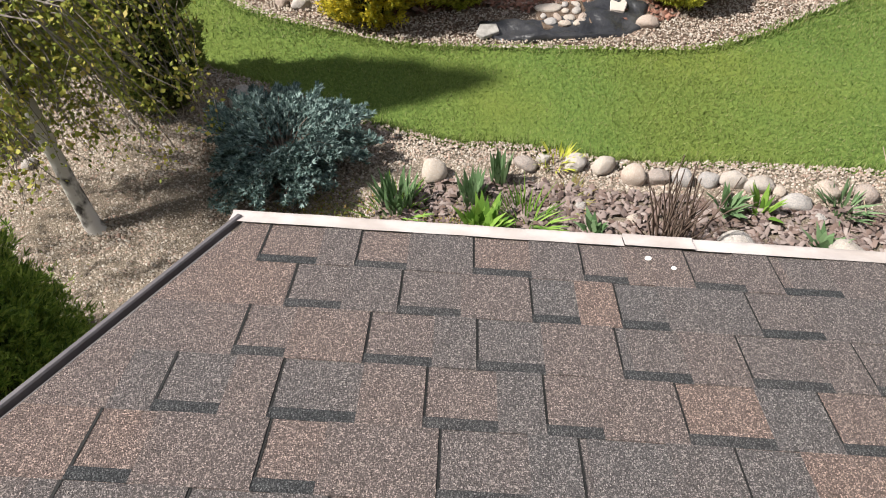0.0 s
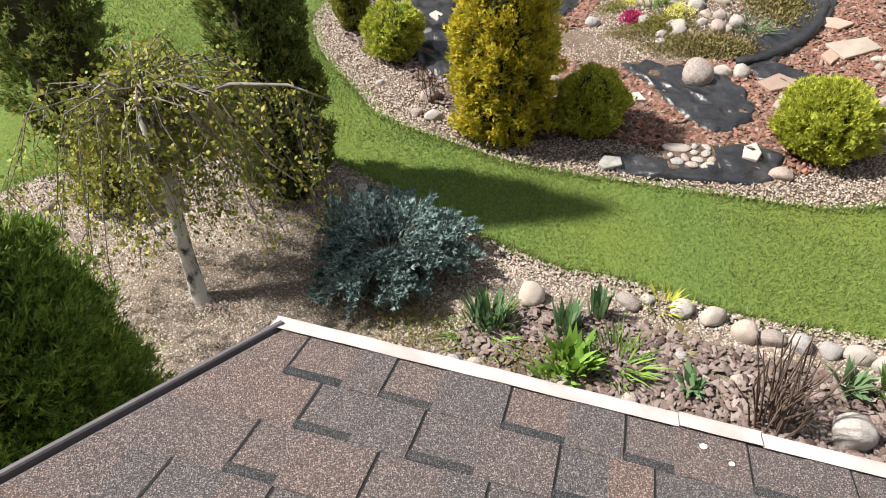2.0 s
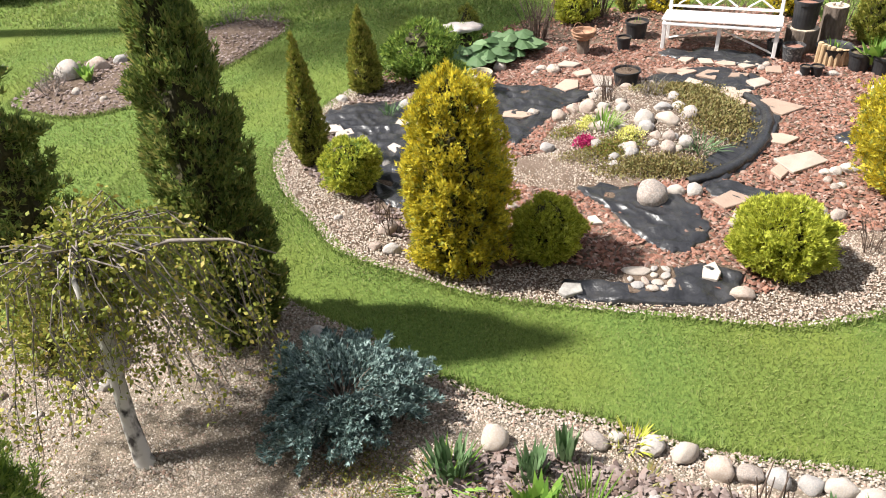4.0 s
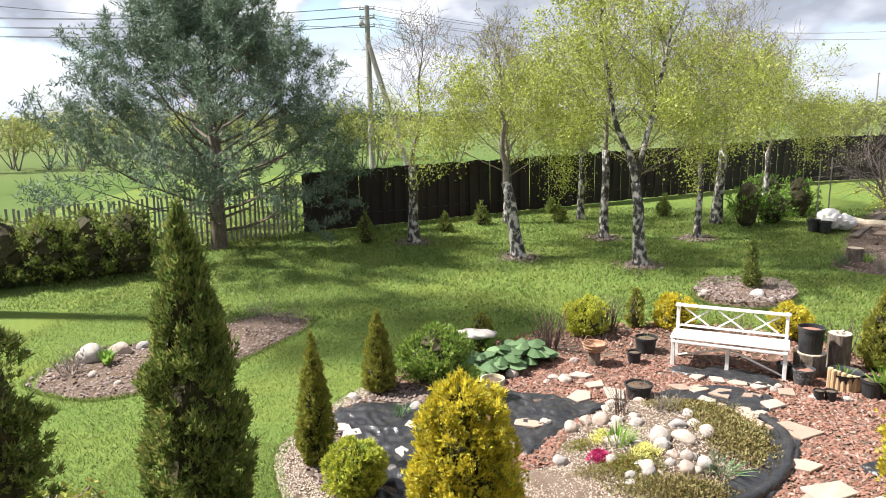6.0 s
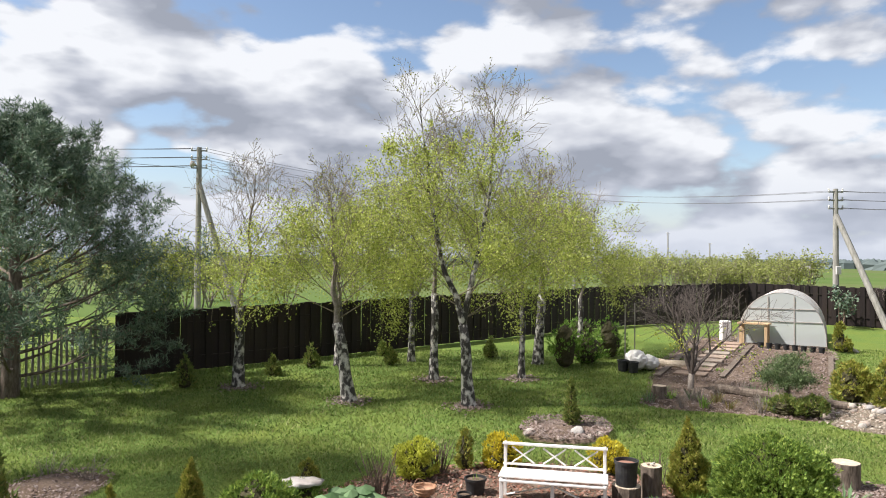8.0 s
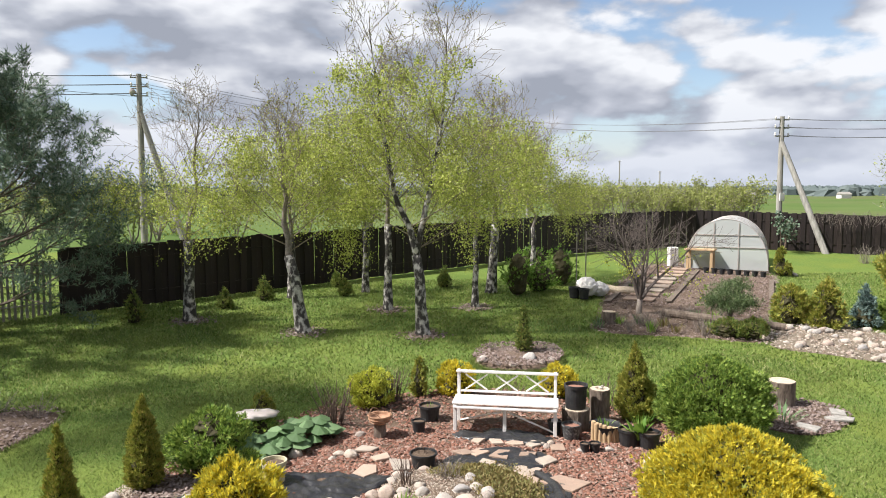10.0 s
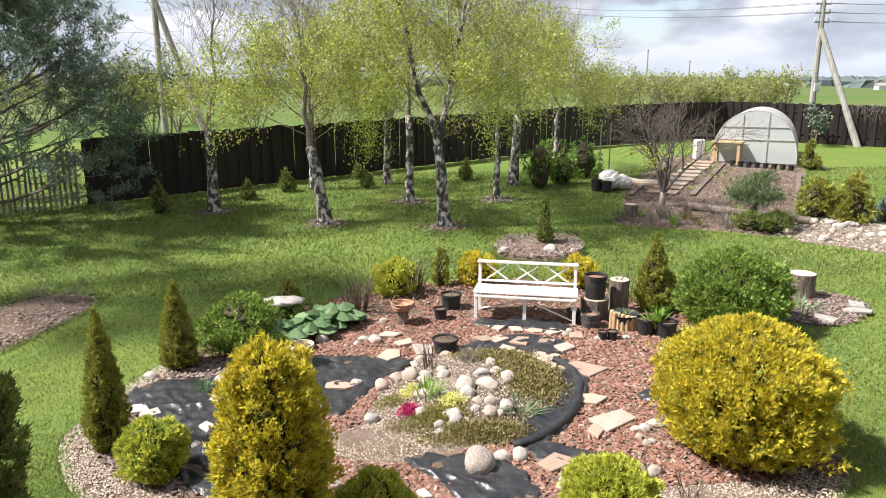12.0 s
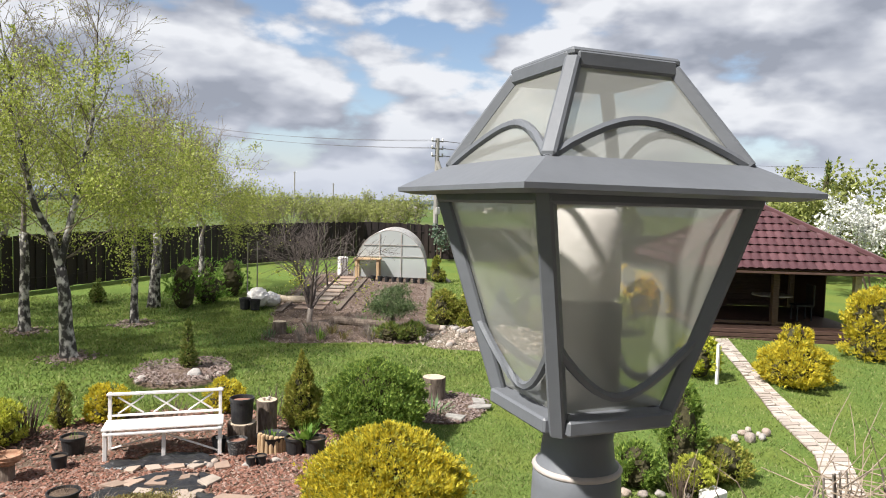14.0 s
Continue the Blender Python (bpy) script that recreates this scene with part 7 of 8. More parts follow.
tuft_patch("low_cover", -2.6, 2.3, 0.5, 0.5, 700, L_SEDUM, "sparse creeping cover on gravel", 0.022, 15)

# ---------- gazebo ----------
def gazebo():
    """An open timber summer house under a hipped tiled roof, turned a little to the garden."""
    ang = math.atan2(9.77 - 12.46, 20.72 - 17.04)
    base = Vector((17.04, 12.46, 0)) + Vector((math.cos(ang), math.sin(ang), 0)) * (-0.35)
    m = Matrix.Translation((base.x, base.y, 0.08)) @ Matrix.Rotation(ang, 4, "Z")
    ob = empty("gazebo", m, label="open timber gazebo with a dark red tiled roof", category="gazebo")
    W, D, Hf, He = 4.5, 4.3, 0.42, 2.0
    inset = 0.3

    def bx(name, x, y, z, sx, sy, sz, mat=M_DARKWOOD, par=None, label=""):
        bm = bmesh.new()
        box(bm, x, y, z, sx, sy, sz, bevel=0.006)
        return part(name, bm, mat, par or ob, label)

    bx("floor", W / 2, D / 2 + inset, Hf - 0.05, W, D, 0.10)
    for k in range(3):
        bx("step_board", W / 2, inset - 0.06 - 0.02 * k, Hf - 0.14 - 0.12 * k, W, 0.05, 0.10)
    bx("plinth", W / 2, D / 2 + inset + 0.1, 0.1, W - 0.3, D - 0.2, 0.36)
    for x in (0.12, 2.2, W - 0.12):
        for y in (inset + 0.12, D + inset - 0.12):
            bx("post", x, y, (Hf + He) / 2, 0.17, 0.17, He - Hf, M_CUT if x > 3 else M_DARKWOOD)
    bx("front_beam", W / 2, inset + 0.12, He - 0.06, W, 0.18, 0.16)
    bx("rear_beam", W / 2, D + inset - 0.12, He - 0.06, W, 0.18, 0.16)
    bx("side_beam", 0.12, D / 2 + inset, He - 0.06, 0.16, D, 0.15)
    bx("side_beam", W - 0.12, D / 2 + inset, He - 0.06, 0.16, D, 0.15)
    for k in range(8):
        bx("rear_board", W / 2, D + inset - 0.02, Hf + 0.12 + 0.19 * k, W - 0.3, 0.03, 0.16)
    for k in range(4):
        bx("front_rail_board", W * 0.3, inset + 0.1, Hf + 0.08 + 0.10 * k, W * 0.5, 0.03, 0.08) if k < 1 else None
    # solid back added behind the boards to darken the space under the roof
    bx("rear_wall", W / 2, D + inset + 0.03, (Hf + He) / 2, W, 0.03, He - Hf)
    bx("side_wall", W - 0.05, D * 0.72 + inset, (Hf + He) / 2, 0.03, D * 0.5, He - Hf)
    # hipped roof
    ov, rise = 0.7, 1.75
    x0, x1, y0, y1 = -ov, W + ov, inset - ov, D + inset + ov
    cx0, cx1, cy = W / 2 - 0.08, W / 2 + 0.08, (y0 + y1) / 2
    ze, zr = He + 0.02, He + rise
    bm = bmesh.new()
    lo = [bm.verts.new(p) for p in ((x0, y0, ze), (x1, y0, ze), (x1, y1, ze), (x0, y1, ze))]
    top = [bm.verts.new(p) for p in ((cx0, cy, zr), (cx1, cy, zr))]
    bm.faces.new((lo[0], lo[1], top[1], top[0])), bm.faces.new((lo[2], lo[3], top[0], top[1]))
    bm.faces.new((lo[1], lo[2], top[1])), bm.faces.new((lo[3], lo[0], top[0])), bm.faces.new(lo[::-1])
    roof = part("roof", bm, M_DARKWOOD, ob)
    # pressed metal tiles: one small curved piece a tile, on the slopes towards the garden
    bm = bmesh.new()
    tw, th = 0.235, 0.36
    n = 5
    vs = []
    for j, (yy, zz) in enumerate(((0, 0.045), (0.02, 0.0), (th, 0.015))):
        vs.append([bm.verts.new((tw * i / (n - 1), yy, zz + 0.03 * math.sin(math.pi * i / (n - 1)) ** 1.5)) for i in range(n)])
    for A, B in zip(vs, vs[1:]):
        for i in range(n - 1):
            bm.faces.new((A[i], A[i + 1], B[i + 1], B[i]))
    bmesh.ops.recalc_face_normals(bm, faces=bm.faces[:])
    tile = bpy.data.meshes.new("roof_tile")
    bm.to_mesh(tile)
    bm.free()
    tile.shade_smooth()
    tile.materials.append(M_REDTILE)

    def tiles(a, b, ta, tb):
        a, b, ta, tb = (Vector(v) for v in (a, b, ta, tb))
        e = (b - a).normalized()
        upv = ((ta + tb) / 2 - (a + b) / 2)
        upv = (upv - e * upv.dot(e))
        ln = upv.length
        upv.normalize()
        nn = e.cross(upv)
        rows = int(ln / (th - 0.02))
        R = Matrix((e, upv, nn)).transposed().to_4x4()
        for r in range(rows):
            f0 = r / rows
            left, right = a.lerp(ta, f0), b.lerp(tb, f0)
            f1 = min(1, (r + 1) / rows)
            wl = (a.lerp(ta, f1) - left).dot(e)
            wr = (b.lerp(tb, f1) - right).dot(e)
            s, wid = max(0, wl) * 0.5, (right - left).length
            while s + tw < wid + min(0, wr) * 0.5 + 0.1:
                o = new("roof_tile", tile)
                o.parent = roof
                o.matrix_basis = Matrix.Translation(left + e * s + nn * 0.012) @ R
                s += tw
        return rows

    tiles((x0, y0, ze), (x1, y0, ze), (cx0, cy, zr), (cx1, cy, zr))
    tiles((x0, y1, ze), (x0, y0, ze), (cx0, cy, zr), (cx0, cy, zr))
    for a, b in (((x0, y0, ze), (cx0, cy, zr)), ((x1, y0, ze), (cx1, cy, zr)), ((cx0, cy, zr), (cx1, cy, zr)), ((x0, y1, ze), (cx0, cy, zr)), ((x1, y1, ze), (cx1, cy, zr))):
        bm = bmesh.new()
        beam(bm, Vector(a) + Vector((0, 0, 0.07)), Vector(b) + Vector((0, 0, 0.07)), 0.14, 0.08, 0.02)
        part("ridge_cap", bm, M_REDTILE, ob)
    for a, b in (((x0, y0, ze), (x1, y0, ze)), ((x0, y0, ze), (x0, y1, ze)), ((x1, y0, ze), (x1, y1, ze))):
        bm = bmesh.new()
        beam(bm, Vector(a) - Vector((0, 0, 0.06)), Vector(b) - Vector((0, 0, 0.06)), 0.05, 0.15)
        part("fascia", bm, M_DARKWOOD, ob)
    # table and chair inside
    t = empty("outdoor_table", m @ Matrix.Translation((2.6, 1.6, Hf)), label="round pale table inside the gazebo", category="table")
    bm = bmesh.new()
    lathe(bm, [(0.55, 0.70), (0.56, 0.72), (0.54, 0.74)], 24)
    part("tabletop", bm, M_TRIM, t)
    bm = bmesh.new()
    lathe(bm, [(0.22, 0), (0.05, 0.05), (0.05, 0.70)], 14)
    part("pedestal", bm, M_DARKWOOD, t)
    c = empty("garden_chair", m @ Matrix.Translation((3.5, 1.7, Hf)), label="dark chair inside the gazebo", category="chair")
    for nm, x, y, z, sx, sy, sz in (("seat", 0, 0, 0.44, 0.5, 0.5, 0.06), ("backrest", 0.24, 0, 0.75, 0.05, 0.5, 0.6)):
        bm = bmesh.new()
        box(bm, x, y, z, sx, sy, sz, bevel=0.015)
        part(nm, bm, M_BLACKPOT, c)
    for sx in (-0.2, 0.2):
        for sy in (-0.2, 0.2):
            bm = bmesh.new()
            box(bm, sx, sy, 0.21, 0.04, 0.04, 0.42)
            part("leg", bm, M_BLACKPOT, c)


gazebo()

# ---------- stone path to the gazebo ----------
PATH_A, PATH_B = [(9.3, 5.0), (10.8, 6.02), (12.11, 7.47), (14.58, 9.83), (17.0, 12.35)], [(9.8, 4.75), (11.26, 5.77), (12.57, 7.23), (14.96, 9.67), (17.5, 12.2)]
garden_path = empty("garden_path", label="path of pale irregular flat stones across the lawn", category="path", kind="structure")
rngp = random.Random(31)
V, F = [], []
for (ax, ay), (bx_, by_) in zip(PATH_A, PATH_B):
    V += [(ax, ay, gz(ax, ay) + 0.012), (bx_, by_, gz(bx_, by_) + 0.012)]
for i in range(len(PATH_A) - 1):
    F.append((2 * i, 2 * i + 1, 2 * i + 3, 2 * i + 2))
raw("path_bed", V, F, M_SOIL, garden_path)
for i in range(len(PATH_A) - 1):
    a0, a1, b0, b1 = (Vector(p) for p in (PATH_A[i], PATH_A[i + 1], PATH_B[i], PATH_B[i + 1]))
    n = int((a1 - a0).length / 0.17)
    for k in range(n):
        cut = rngp.uniform(0.35, 0.65)
        for u0, u1 in ((0.02, cut - 0.015), (cut + 0.015, 0.98)):
            f0, f1 = (k + 0.06 + rngp.uniform(0, 0.08)) / n, (k + 0.94 + rngp.uniform(-0.06, 0.1)) / n
            pts = []
            for f, u in ((f0, u0), (f0 + rngp.uniform(-0.02, 0.02), u1), (f1, u1), (f1 + rngp.uniform(-0.02, 0.02), u0)):
                l, r = a0.lerp(a1, f), b0.lerp(b1, f)
                pts.append(l.lerp(r, u))
            c = sum(pts, Vector((0, 0))) / 4
            bm = bmesh.new()
            z0 = gz(c.x, c.y)
            lo = [bm.verts.new((p.x - c.x, p.y - c.y, 0.0)) for p in pts]
            hi = [bm.verts.new(((p.x - c.x) * 0.96, (p.y - c.y) * 0.96, 0.03 + rngp.uniform(0, 0.006))) for p in pts]
            bm.faces.new(hi)
            for j in range(4):
                bm.faces.new((lo[j], lo[(j + 1) % 4], hi[(j + 1) % 4], hi[j]))
            bmesh.ops.recalc_face_normals(bm, faces=bm.faces[:])
            o = part("path_stone", bm, M_PAVER, garden_path)
            o.location = (c.x, c.y, z0 + 0.004)

bm = bmesh.new()
box(bm, 13.24, 9.46, gz(13.2, 9.4) + 0.42, 0.06, 0.06, 0.85, bevel=0.008)
tagged(part("marker_post", bm, M_WHITE), label="thin white marker post in the lawn", category="post")
bm = bmesh.new()
box(bm, 8.05, 5.75, 0.07, 0.3, 0.22, 0.14, bevel=0.02)
tagged(part("white_box", bm, M_WHITE), label="small white box among shrubs", category="box")
twigs("barberry", 7.75, 6.0, 40, 0.42, 0.3, "small dark purple twiggy shrub", 77, M_TWIG, 0.005)


# small shed lantern post at the far fence
bm = bmesh.new()
box(bm, 25.0, 24.6, gz(25, 24.6) + 0.75, 0.7, 0.7, 1.5, bevel=0.02)
o = tagged(part("shed", bm, M_TRIM), label="small pale shed box at the far fence", category="shed")
bm = bmesh.new()
box(bm, 25.0, 24.6, gz(25, 24.6) + 1.56, 0.95, 0.95, 0.1, bevel=0.02)
part("roof", bm, M_WHITE, o)


# ---------- heap of dry canes beside the path ----------
def cane_heap():
    rng = np.random.default_rng(9)
    paths = []
    for k in range(420):
        c = np.array([4.75 + 0.75 * rng.standard_normal(), 2.35 + 0.45 * rng.standard_normal(), 0])
        z = 2.18 * math.exp(-((c[0] - 4.9) / 1.3) ** 2 - ((c[1] - 2.3) / 0.9) ** 2)
        c[2] = max(0.05, z * (0.72 + 0.28 * rng.random()))
        a = rng.standard_normal() * 0.9 + 0.2
        d = np.array([math.cos(a), math.sin(a), 0.25 * rng.standard_normal()])
        ln = 0.5 + 0.6 * rng.random()
        bow = rng.standard_normal(3) * 0.08
        paths.append([(*(c - d * ln / 2), 0.005), (*(c + bow), 0.005), (*(c + d * ln / 2), 0.003)])
    for k in range(26):
        c = np.array([4.6 + 0.7 * rng.standard_normal(), 2.3 + 0.3 * rng.standard_normal(), 1.9])
        t = c + np.array([0.35 * rng.standard_normal(), 0.2 * rng.standard_normal(), 0.25 + 0.3 * rng.random()])
        paths.append([(*c, 0.004), (*((c + t) / 2 + rng.standard_normal(3) * 0.03), 0.003), (*t, 0.002)])
    V, F = tube_rows(paths, 4)
    ob = empty("cane_heap", label="tangled heap of dry cut canes on a trellis shrub", category="brush pile")
    raw("cane_growth", V, F, material("dry_cane", [(0.16, 0.12, 0.085), (0.27, 0.21, 0.155), (0.38, 0.31, 0.24)], 12, 0.8), ob)
    paths = []
    for k in range(40):
        a = rng.random() * 6.28
        paths.append([(4.8 + 0.6 * math.cos(a), 2.3 + 0.4 * math.sin(a), -0.05, 0.016), (4.8 + 0.7 * math.cos(a + 0.3), 2.3 + 0.45 * math.sin(a + 0.3), 0.9, 0.012), (4.8 + 0.5 * math.cos(a + 0.7), 2.3 + 0.35 * math.sin(a + 0.7), 2.0, 0.006)])
    V, F = tube_rows(paths, 5)
    raw("stems", V, F, M_GREYTWIG, ob)


cane_heap()


# ---------- poles and wires ----------
def pole(x, y, top, label, brace=None, arms=3, r=0.13, lamp=False):
    z0 = gz(x, y) - 0.3
    ob = empty("utility_pole", Matrix.Translation((x, y, z0)), label=label, category="utility pole", group="utility poles")
    h = top - z0
    V, F = tube_rows([[(0, 0, 0, r), (0, 0, h * 0.5, r * 0.85), (0, 0, h, r * 0.7)]], 10)
    raw("pole", V, F, M_CONCRETE, ob)
    for k in range(arms):
        bm = bmesh.new()
        box(bm, 0, 0, h - 0.15 - 0.38 * k, 0.7, 0.05, 0.05)
        a = part("cross_arm", bm, M_CONCRETE, ob)
        for sx in (-0.32, 0.32):
            bm = bmesh.new()
            lathe(bm, [(0.02, 0), (0.045, 0.03), (0.03, 0.07), (0.045, 0.10), (0.02, 0.14)], 8, Matrix.Translation((sx, 0, h - 0.12 - 0.38 * k)))
            part("insulator", bm, M_WHITE, a)
    if brace:
        bx_, by_, bz_, f = brace
        V, F = tube_rows([[(bx_ - x, by_ - y, bz_ - z0, r), (0, 0, h * f, r * 0.75)]], 8)
        raw("brace", V, F, M_CONCRETE, ob)
    if lamp:
        bm = bmesh.new()
        lathe(bm, [(0.05, 0), (0.12, 0.10), (0.16, 0.22), (0.05, 0.26)], 12, Matrix.Translation((-0.38, 0, h - 0.85)) @ Matrix.Rotation(0.8, 4, "Y"))
        part("street_lamp", bm, M_TRIM, ob)
        bm = bmesh.new()
        beam(bm, (0, 0, h - 0.6), (-0.35, 0, h - 0.62), 0.04, 0.04)
        part("lamp_arm", bm, M_CONCRETE, ob)
    return ob


pole(-8.58, 32.23, 8.55, "weathered utility pole with a slanted brace and a lamp", (-6.6, 31.7, 0.8, 0.80), lamp=True, r=0.15)
pole(20.05, 31.3, 7.0, "utility pole with a slanted brace at the fence", (21.05, 29.2, 0.7, 0.82), r=0.15)
pole(25.9, 29.9, 6.9, "utility pole beyond the far fence", r=0.13)
pole(13.2, 57.0, 9.45, "utility pole with a brace beyond the birches", (17.2, 54.6, 0.8, 0.86), r=0.17)
pole(18.5, 73.2, 9.4, "farther utility pole beyond the birches", r=0.17)
for x, y, t in ((54.4, 140.4, 9.8), (61.7, 137.3, 7.6), (73.0, 131.7, 5.6)):
    pole(x, y, t, "thin far utility pole in the fields", arms=1, r=0.16)
bm = bmesh.new()
box(bm, 20.05, 31.1, 3.3, 0.24, 0.06, 0.36, bevel=0.01)
tagged(part("notice_plate", bm, M_WHITE), label="small white plate on the utility pole", category="plate")


def wire(a, b, sag):
    pts = []
    for s in np.linspace(0, 1, 17):
        p = Vector(a).lerp(Vector(b), s)
        pts.append((p.x, p.y, p.z - sag * 4 * s * (1 - s), 0.011))
    V, F = tube_rows([pts], 4)
    tagged(raw("power_line", V, F, M_WIRE), "thin overhead power line between poles", "power line", "power lines")


for k, dz in enumerate((0.0, -0.38, -0.76)):
    for sx in (-0.32, 0.32):
        wire((-8.58 + sx, 32.23, 8.5 + dz), (13.2 + sx, 57.0, 9.3 + dz), 0.8)
        wire((-8.58 + sx, 32.23, 8.5 + dz), (-40 + sx, 24.0, 9.6 + dz), 0.9)
        if k < 2:
            wire((13.2 + sx, 57.0, 9.3 + dz), (20.05 + sx, 31.3, 6.9 + dz), 0.35)
        wire((20.05 + sx, 31.3, 6.9 + dz), (25.9 + sx, 29.9, 6.8 + dz), 0.08)
wire((-8.58, 32.23, 7.6), (-30, 14.0, 8.8), 0.5)
wire((25.9, 29.9, 6.8), (60, 22, 7.5), 0.6)


# ---------- far woods on the horizon ----------
def far_woods():
    rng = np.random.default_rng(21)
    V, F = [], []
    for k in range(5200):
        a = rng.uniform(-1.25, 1.25)
        d = rng.uniform(560, 1500)
        x, y = d * math.sin(a), d * math.cos(a)
        if noise.noise((a * 7, d * 0.003, 2)) < -0.05 - 0.25 * (d > 1000):
            continue
        kk = min(1, (d - 60) / 300)
        z = 0.92 + kk * (1.2 * noise.noise((x * 0.006, y * 0.006, 4)) - 1.6) + max(0, d - 500) * 0.0085 * (0.75 + 0.6 * noise.noise((x * 0.0012, y * 0.0012, 8)))
        h, w = rng.uniform(4, 9), rng.uniform(4, 9)
        s0 = len(V)
        for i in range(5):
            t = 2 * math.pi * i / 5 + rng.random()
            V.append((x + w * math.cos(t), y + w * math.sin(t), z - 0.5))
        for i in range(5):
            t = 2 * math.pi * i / 5 + rng.random()
            V.append((x + w * 0.8 * math.cos(t), y + w * 0.8 * math.sin(t), z + h * rng.uniform(0.5, 0.75)))
        V.append((x, y, z + h))
        for i in range(5):
            j = (i + 1) % 5
            F += [(s0 + i, s0 + j, s0 + 5 + j, s0 + 5 + i), (s0 + 5 + i, s0 + 5 + j, s0 + 10)]
    # distance haze is mixed into this blue-grey crown colour
    m = material("far_wood_haze_tint", [(0.055, 0.075, 0.075), (0.085, 0.105, 0.105), (0.115, 0.135, 0.13)], 0.02, 0.95, spec=0.0)
    tagged(raw("far_woods", V, F, m), "woods along the horizon in a haze-tinted blue-green", "woods", kind="stuff")


far_woods()
rr = random.Random(3)
for k in range(3):
    x, y = 190 + 40 * k + rr.uniform(-8, 8), 420 - 30 * k
    bm = bmesh.new()
    box(bm, 0, 0, 1.2, 6, 4, 2.6)
    o = part("far_house", bm, M_WHITE)
    o.location = (x, y, -0.8)
    tagged(o, "tiny white far house among fields", "house", "far houses")
    bm = bmesh.new()
    vs = [bm.verts.new(p) for p in ((-3.3, -2.3, 2.4), (3.3, -2.3, 2.4), (3.3, 2.3, 2.4), (-3.3, 2.3, 2.4), (-3.3, 0, 3.8), (3.3, 0, 3.8))]
    for f in ((0, 1, 5, 4), (2, 3, 4, 5), (1, 2, 5), (3, 0, 4), (3, 2, 1, 0)):
        bm.faces.new([vs[i] for i in f])
    part("roof", bm, M_CONCRETE, o)


# ---------- lantern ----------
def lantern():
    ex = (Vector((0.918, 0.647)) - Vector((0.722, 0.687))).normalized()
    ang = math.atan2(ex.y, ex.x)
    m = Matrix.Translation((0.813, 0.737, 3.442)) @ Matrix.Rotation(ang, 4, "Z") @ Matrix.Diagonal((0.918, 0.918, 0.918, 1))
    ob = empty("post_lantern", m, label="grey metal post lantern with clear glass and a white bulb holder", category="lantern")
    glass = bpy.data.materials.new("lantern_glass")
    glass.use_nodes = True
    nt = glass.node_tree
    gl, tr, mx = nt.nodes.new("ShaderNodeBsdfGlossy"), nt.nodes.new("ShaderNodeBsdfTransparent"), nt.nodes.new("ShaderNodeMixShader")
    gl.inputs["Roughness"].default_value = 0.12
    tr.inputs[0].default_value = (0.78, 0.78, 0.74, 1)
    df, mx2 = nt.nodes.new("ShaderNodeBsdfDiffuse"), nt.nodes.new("ShaderNodeMixShader")
    tl, mx3 = nt.nodes.new("ShaderNodeBsdfTranslucent"), nt.nodes.new("ShaderNodeMixShader")
    df.inputs[0].default_value = tl.inputs[0].default_value = (0.74, 0.74, 0.69, 1)
    mx.inputs[0].default_value, mx2.inputs[0].default_value, mx3.inputs[0].default_value = 0.08, 0.32, 0.5
    nt.links.new(tr.outputs[0], mx.inputs[1]), nt.links.new(gl.outputs[0], mx.inputs[2])
    nt.links.new(df.outputs[0], mx3.inputs[1]), nt.links.new(tl.outputs[0], mx3.inputs[2])
    nt.links.new(mx.outputs[0], mx2.inputs[1]), nt.links.new(mx3.outputs[0], mx2.inputs[2])
    nt.links.new(mx2.outputs[0], nt.nodes["Material Output"].inputs[0])
    hb, ht, zb, zt = 0.038, 0.074, 0.0, 0.149      # half widths and heights of the body
    cz = {}

    def bar(name, a, b, w=0.008, d=0.008):
        bm = bmesh.new()
        beam(bm, a, b, w, d, 0.0015)
        return part(name, bm, M_IRON, ob)

    C = [(-1, -1), (1, -1), (1, 1), (-1, 1)]
    for sx, sy in C:
        bar("corner_bar", (sx * hb, sy * hb, zb), (sx * ht, sy * ht, zt), 0.010, 0.010)
    for (ax, ay), (bx_, by_) in zip(C, C[1:] + C[:1]):
        bar("bottom_rail", (ax * hb, ay * hb, zb + 0.006), (bx_ * hb, by_ * hb, zb + 0.006), 0.010, 0.022)
        bar("top_rail", (ax * ht, ay * ht, zt - 0.004), (bx_ * ht, by_ * ht, zt - 0.004), 0.010, 0.010)
        V = [(ax * hb * 0.97, ay * hb * 0.97, zb + 0.012), (bx_ * hb * 0.97, by_ * hb * 0.97, zb + 0.012), (bx_ * ht * 0.97, by_ * ht * 0.97, zt - 0.004), (ax * ht * 0.97, ay * ht * 0.97, zt - 0.004)]
        o = raw("glass_pane", V, [(0, 1, 2, 3)], glass, ob)
        o.visible_shadow = False
        # sagging hoop across each face
        pts = []
        for s in np.linspace(0, 1, 15):
            z = zb + 0.062 - 0.040 * math.sin(math.pi * s) ** 0.8
            f = hb + (ht - hb) * (z - zb) / (zt - zb) + 0.001
            pts.append(((ax + (bx_ - ax) * s) * f, (ay + (by_ - ay) * s) * f, z, 0.003))
        V, F = tube_rows([pts], 6)
        raw("hoop", V, F, M_IRON, ob)
    # brim: a sloped square skirt with a thin edge
    bm = bmesh.new()
    rings = [(0.100, zt - 0.002), (0.100, zt + 0.001), (0.072, zt + 0.017), (0.068, zt + 0.017), (0.080, zt + 0.004), (0.090, zt - 0.004)]
    rv = [[bm.verts.new((sx * r, sy * r, z)) for sx, sy in C] for r, z in rings]
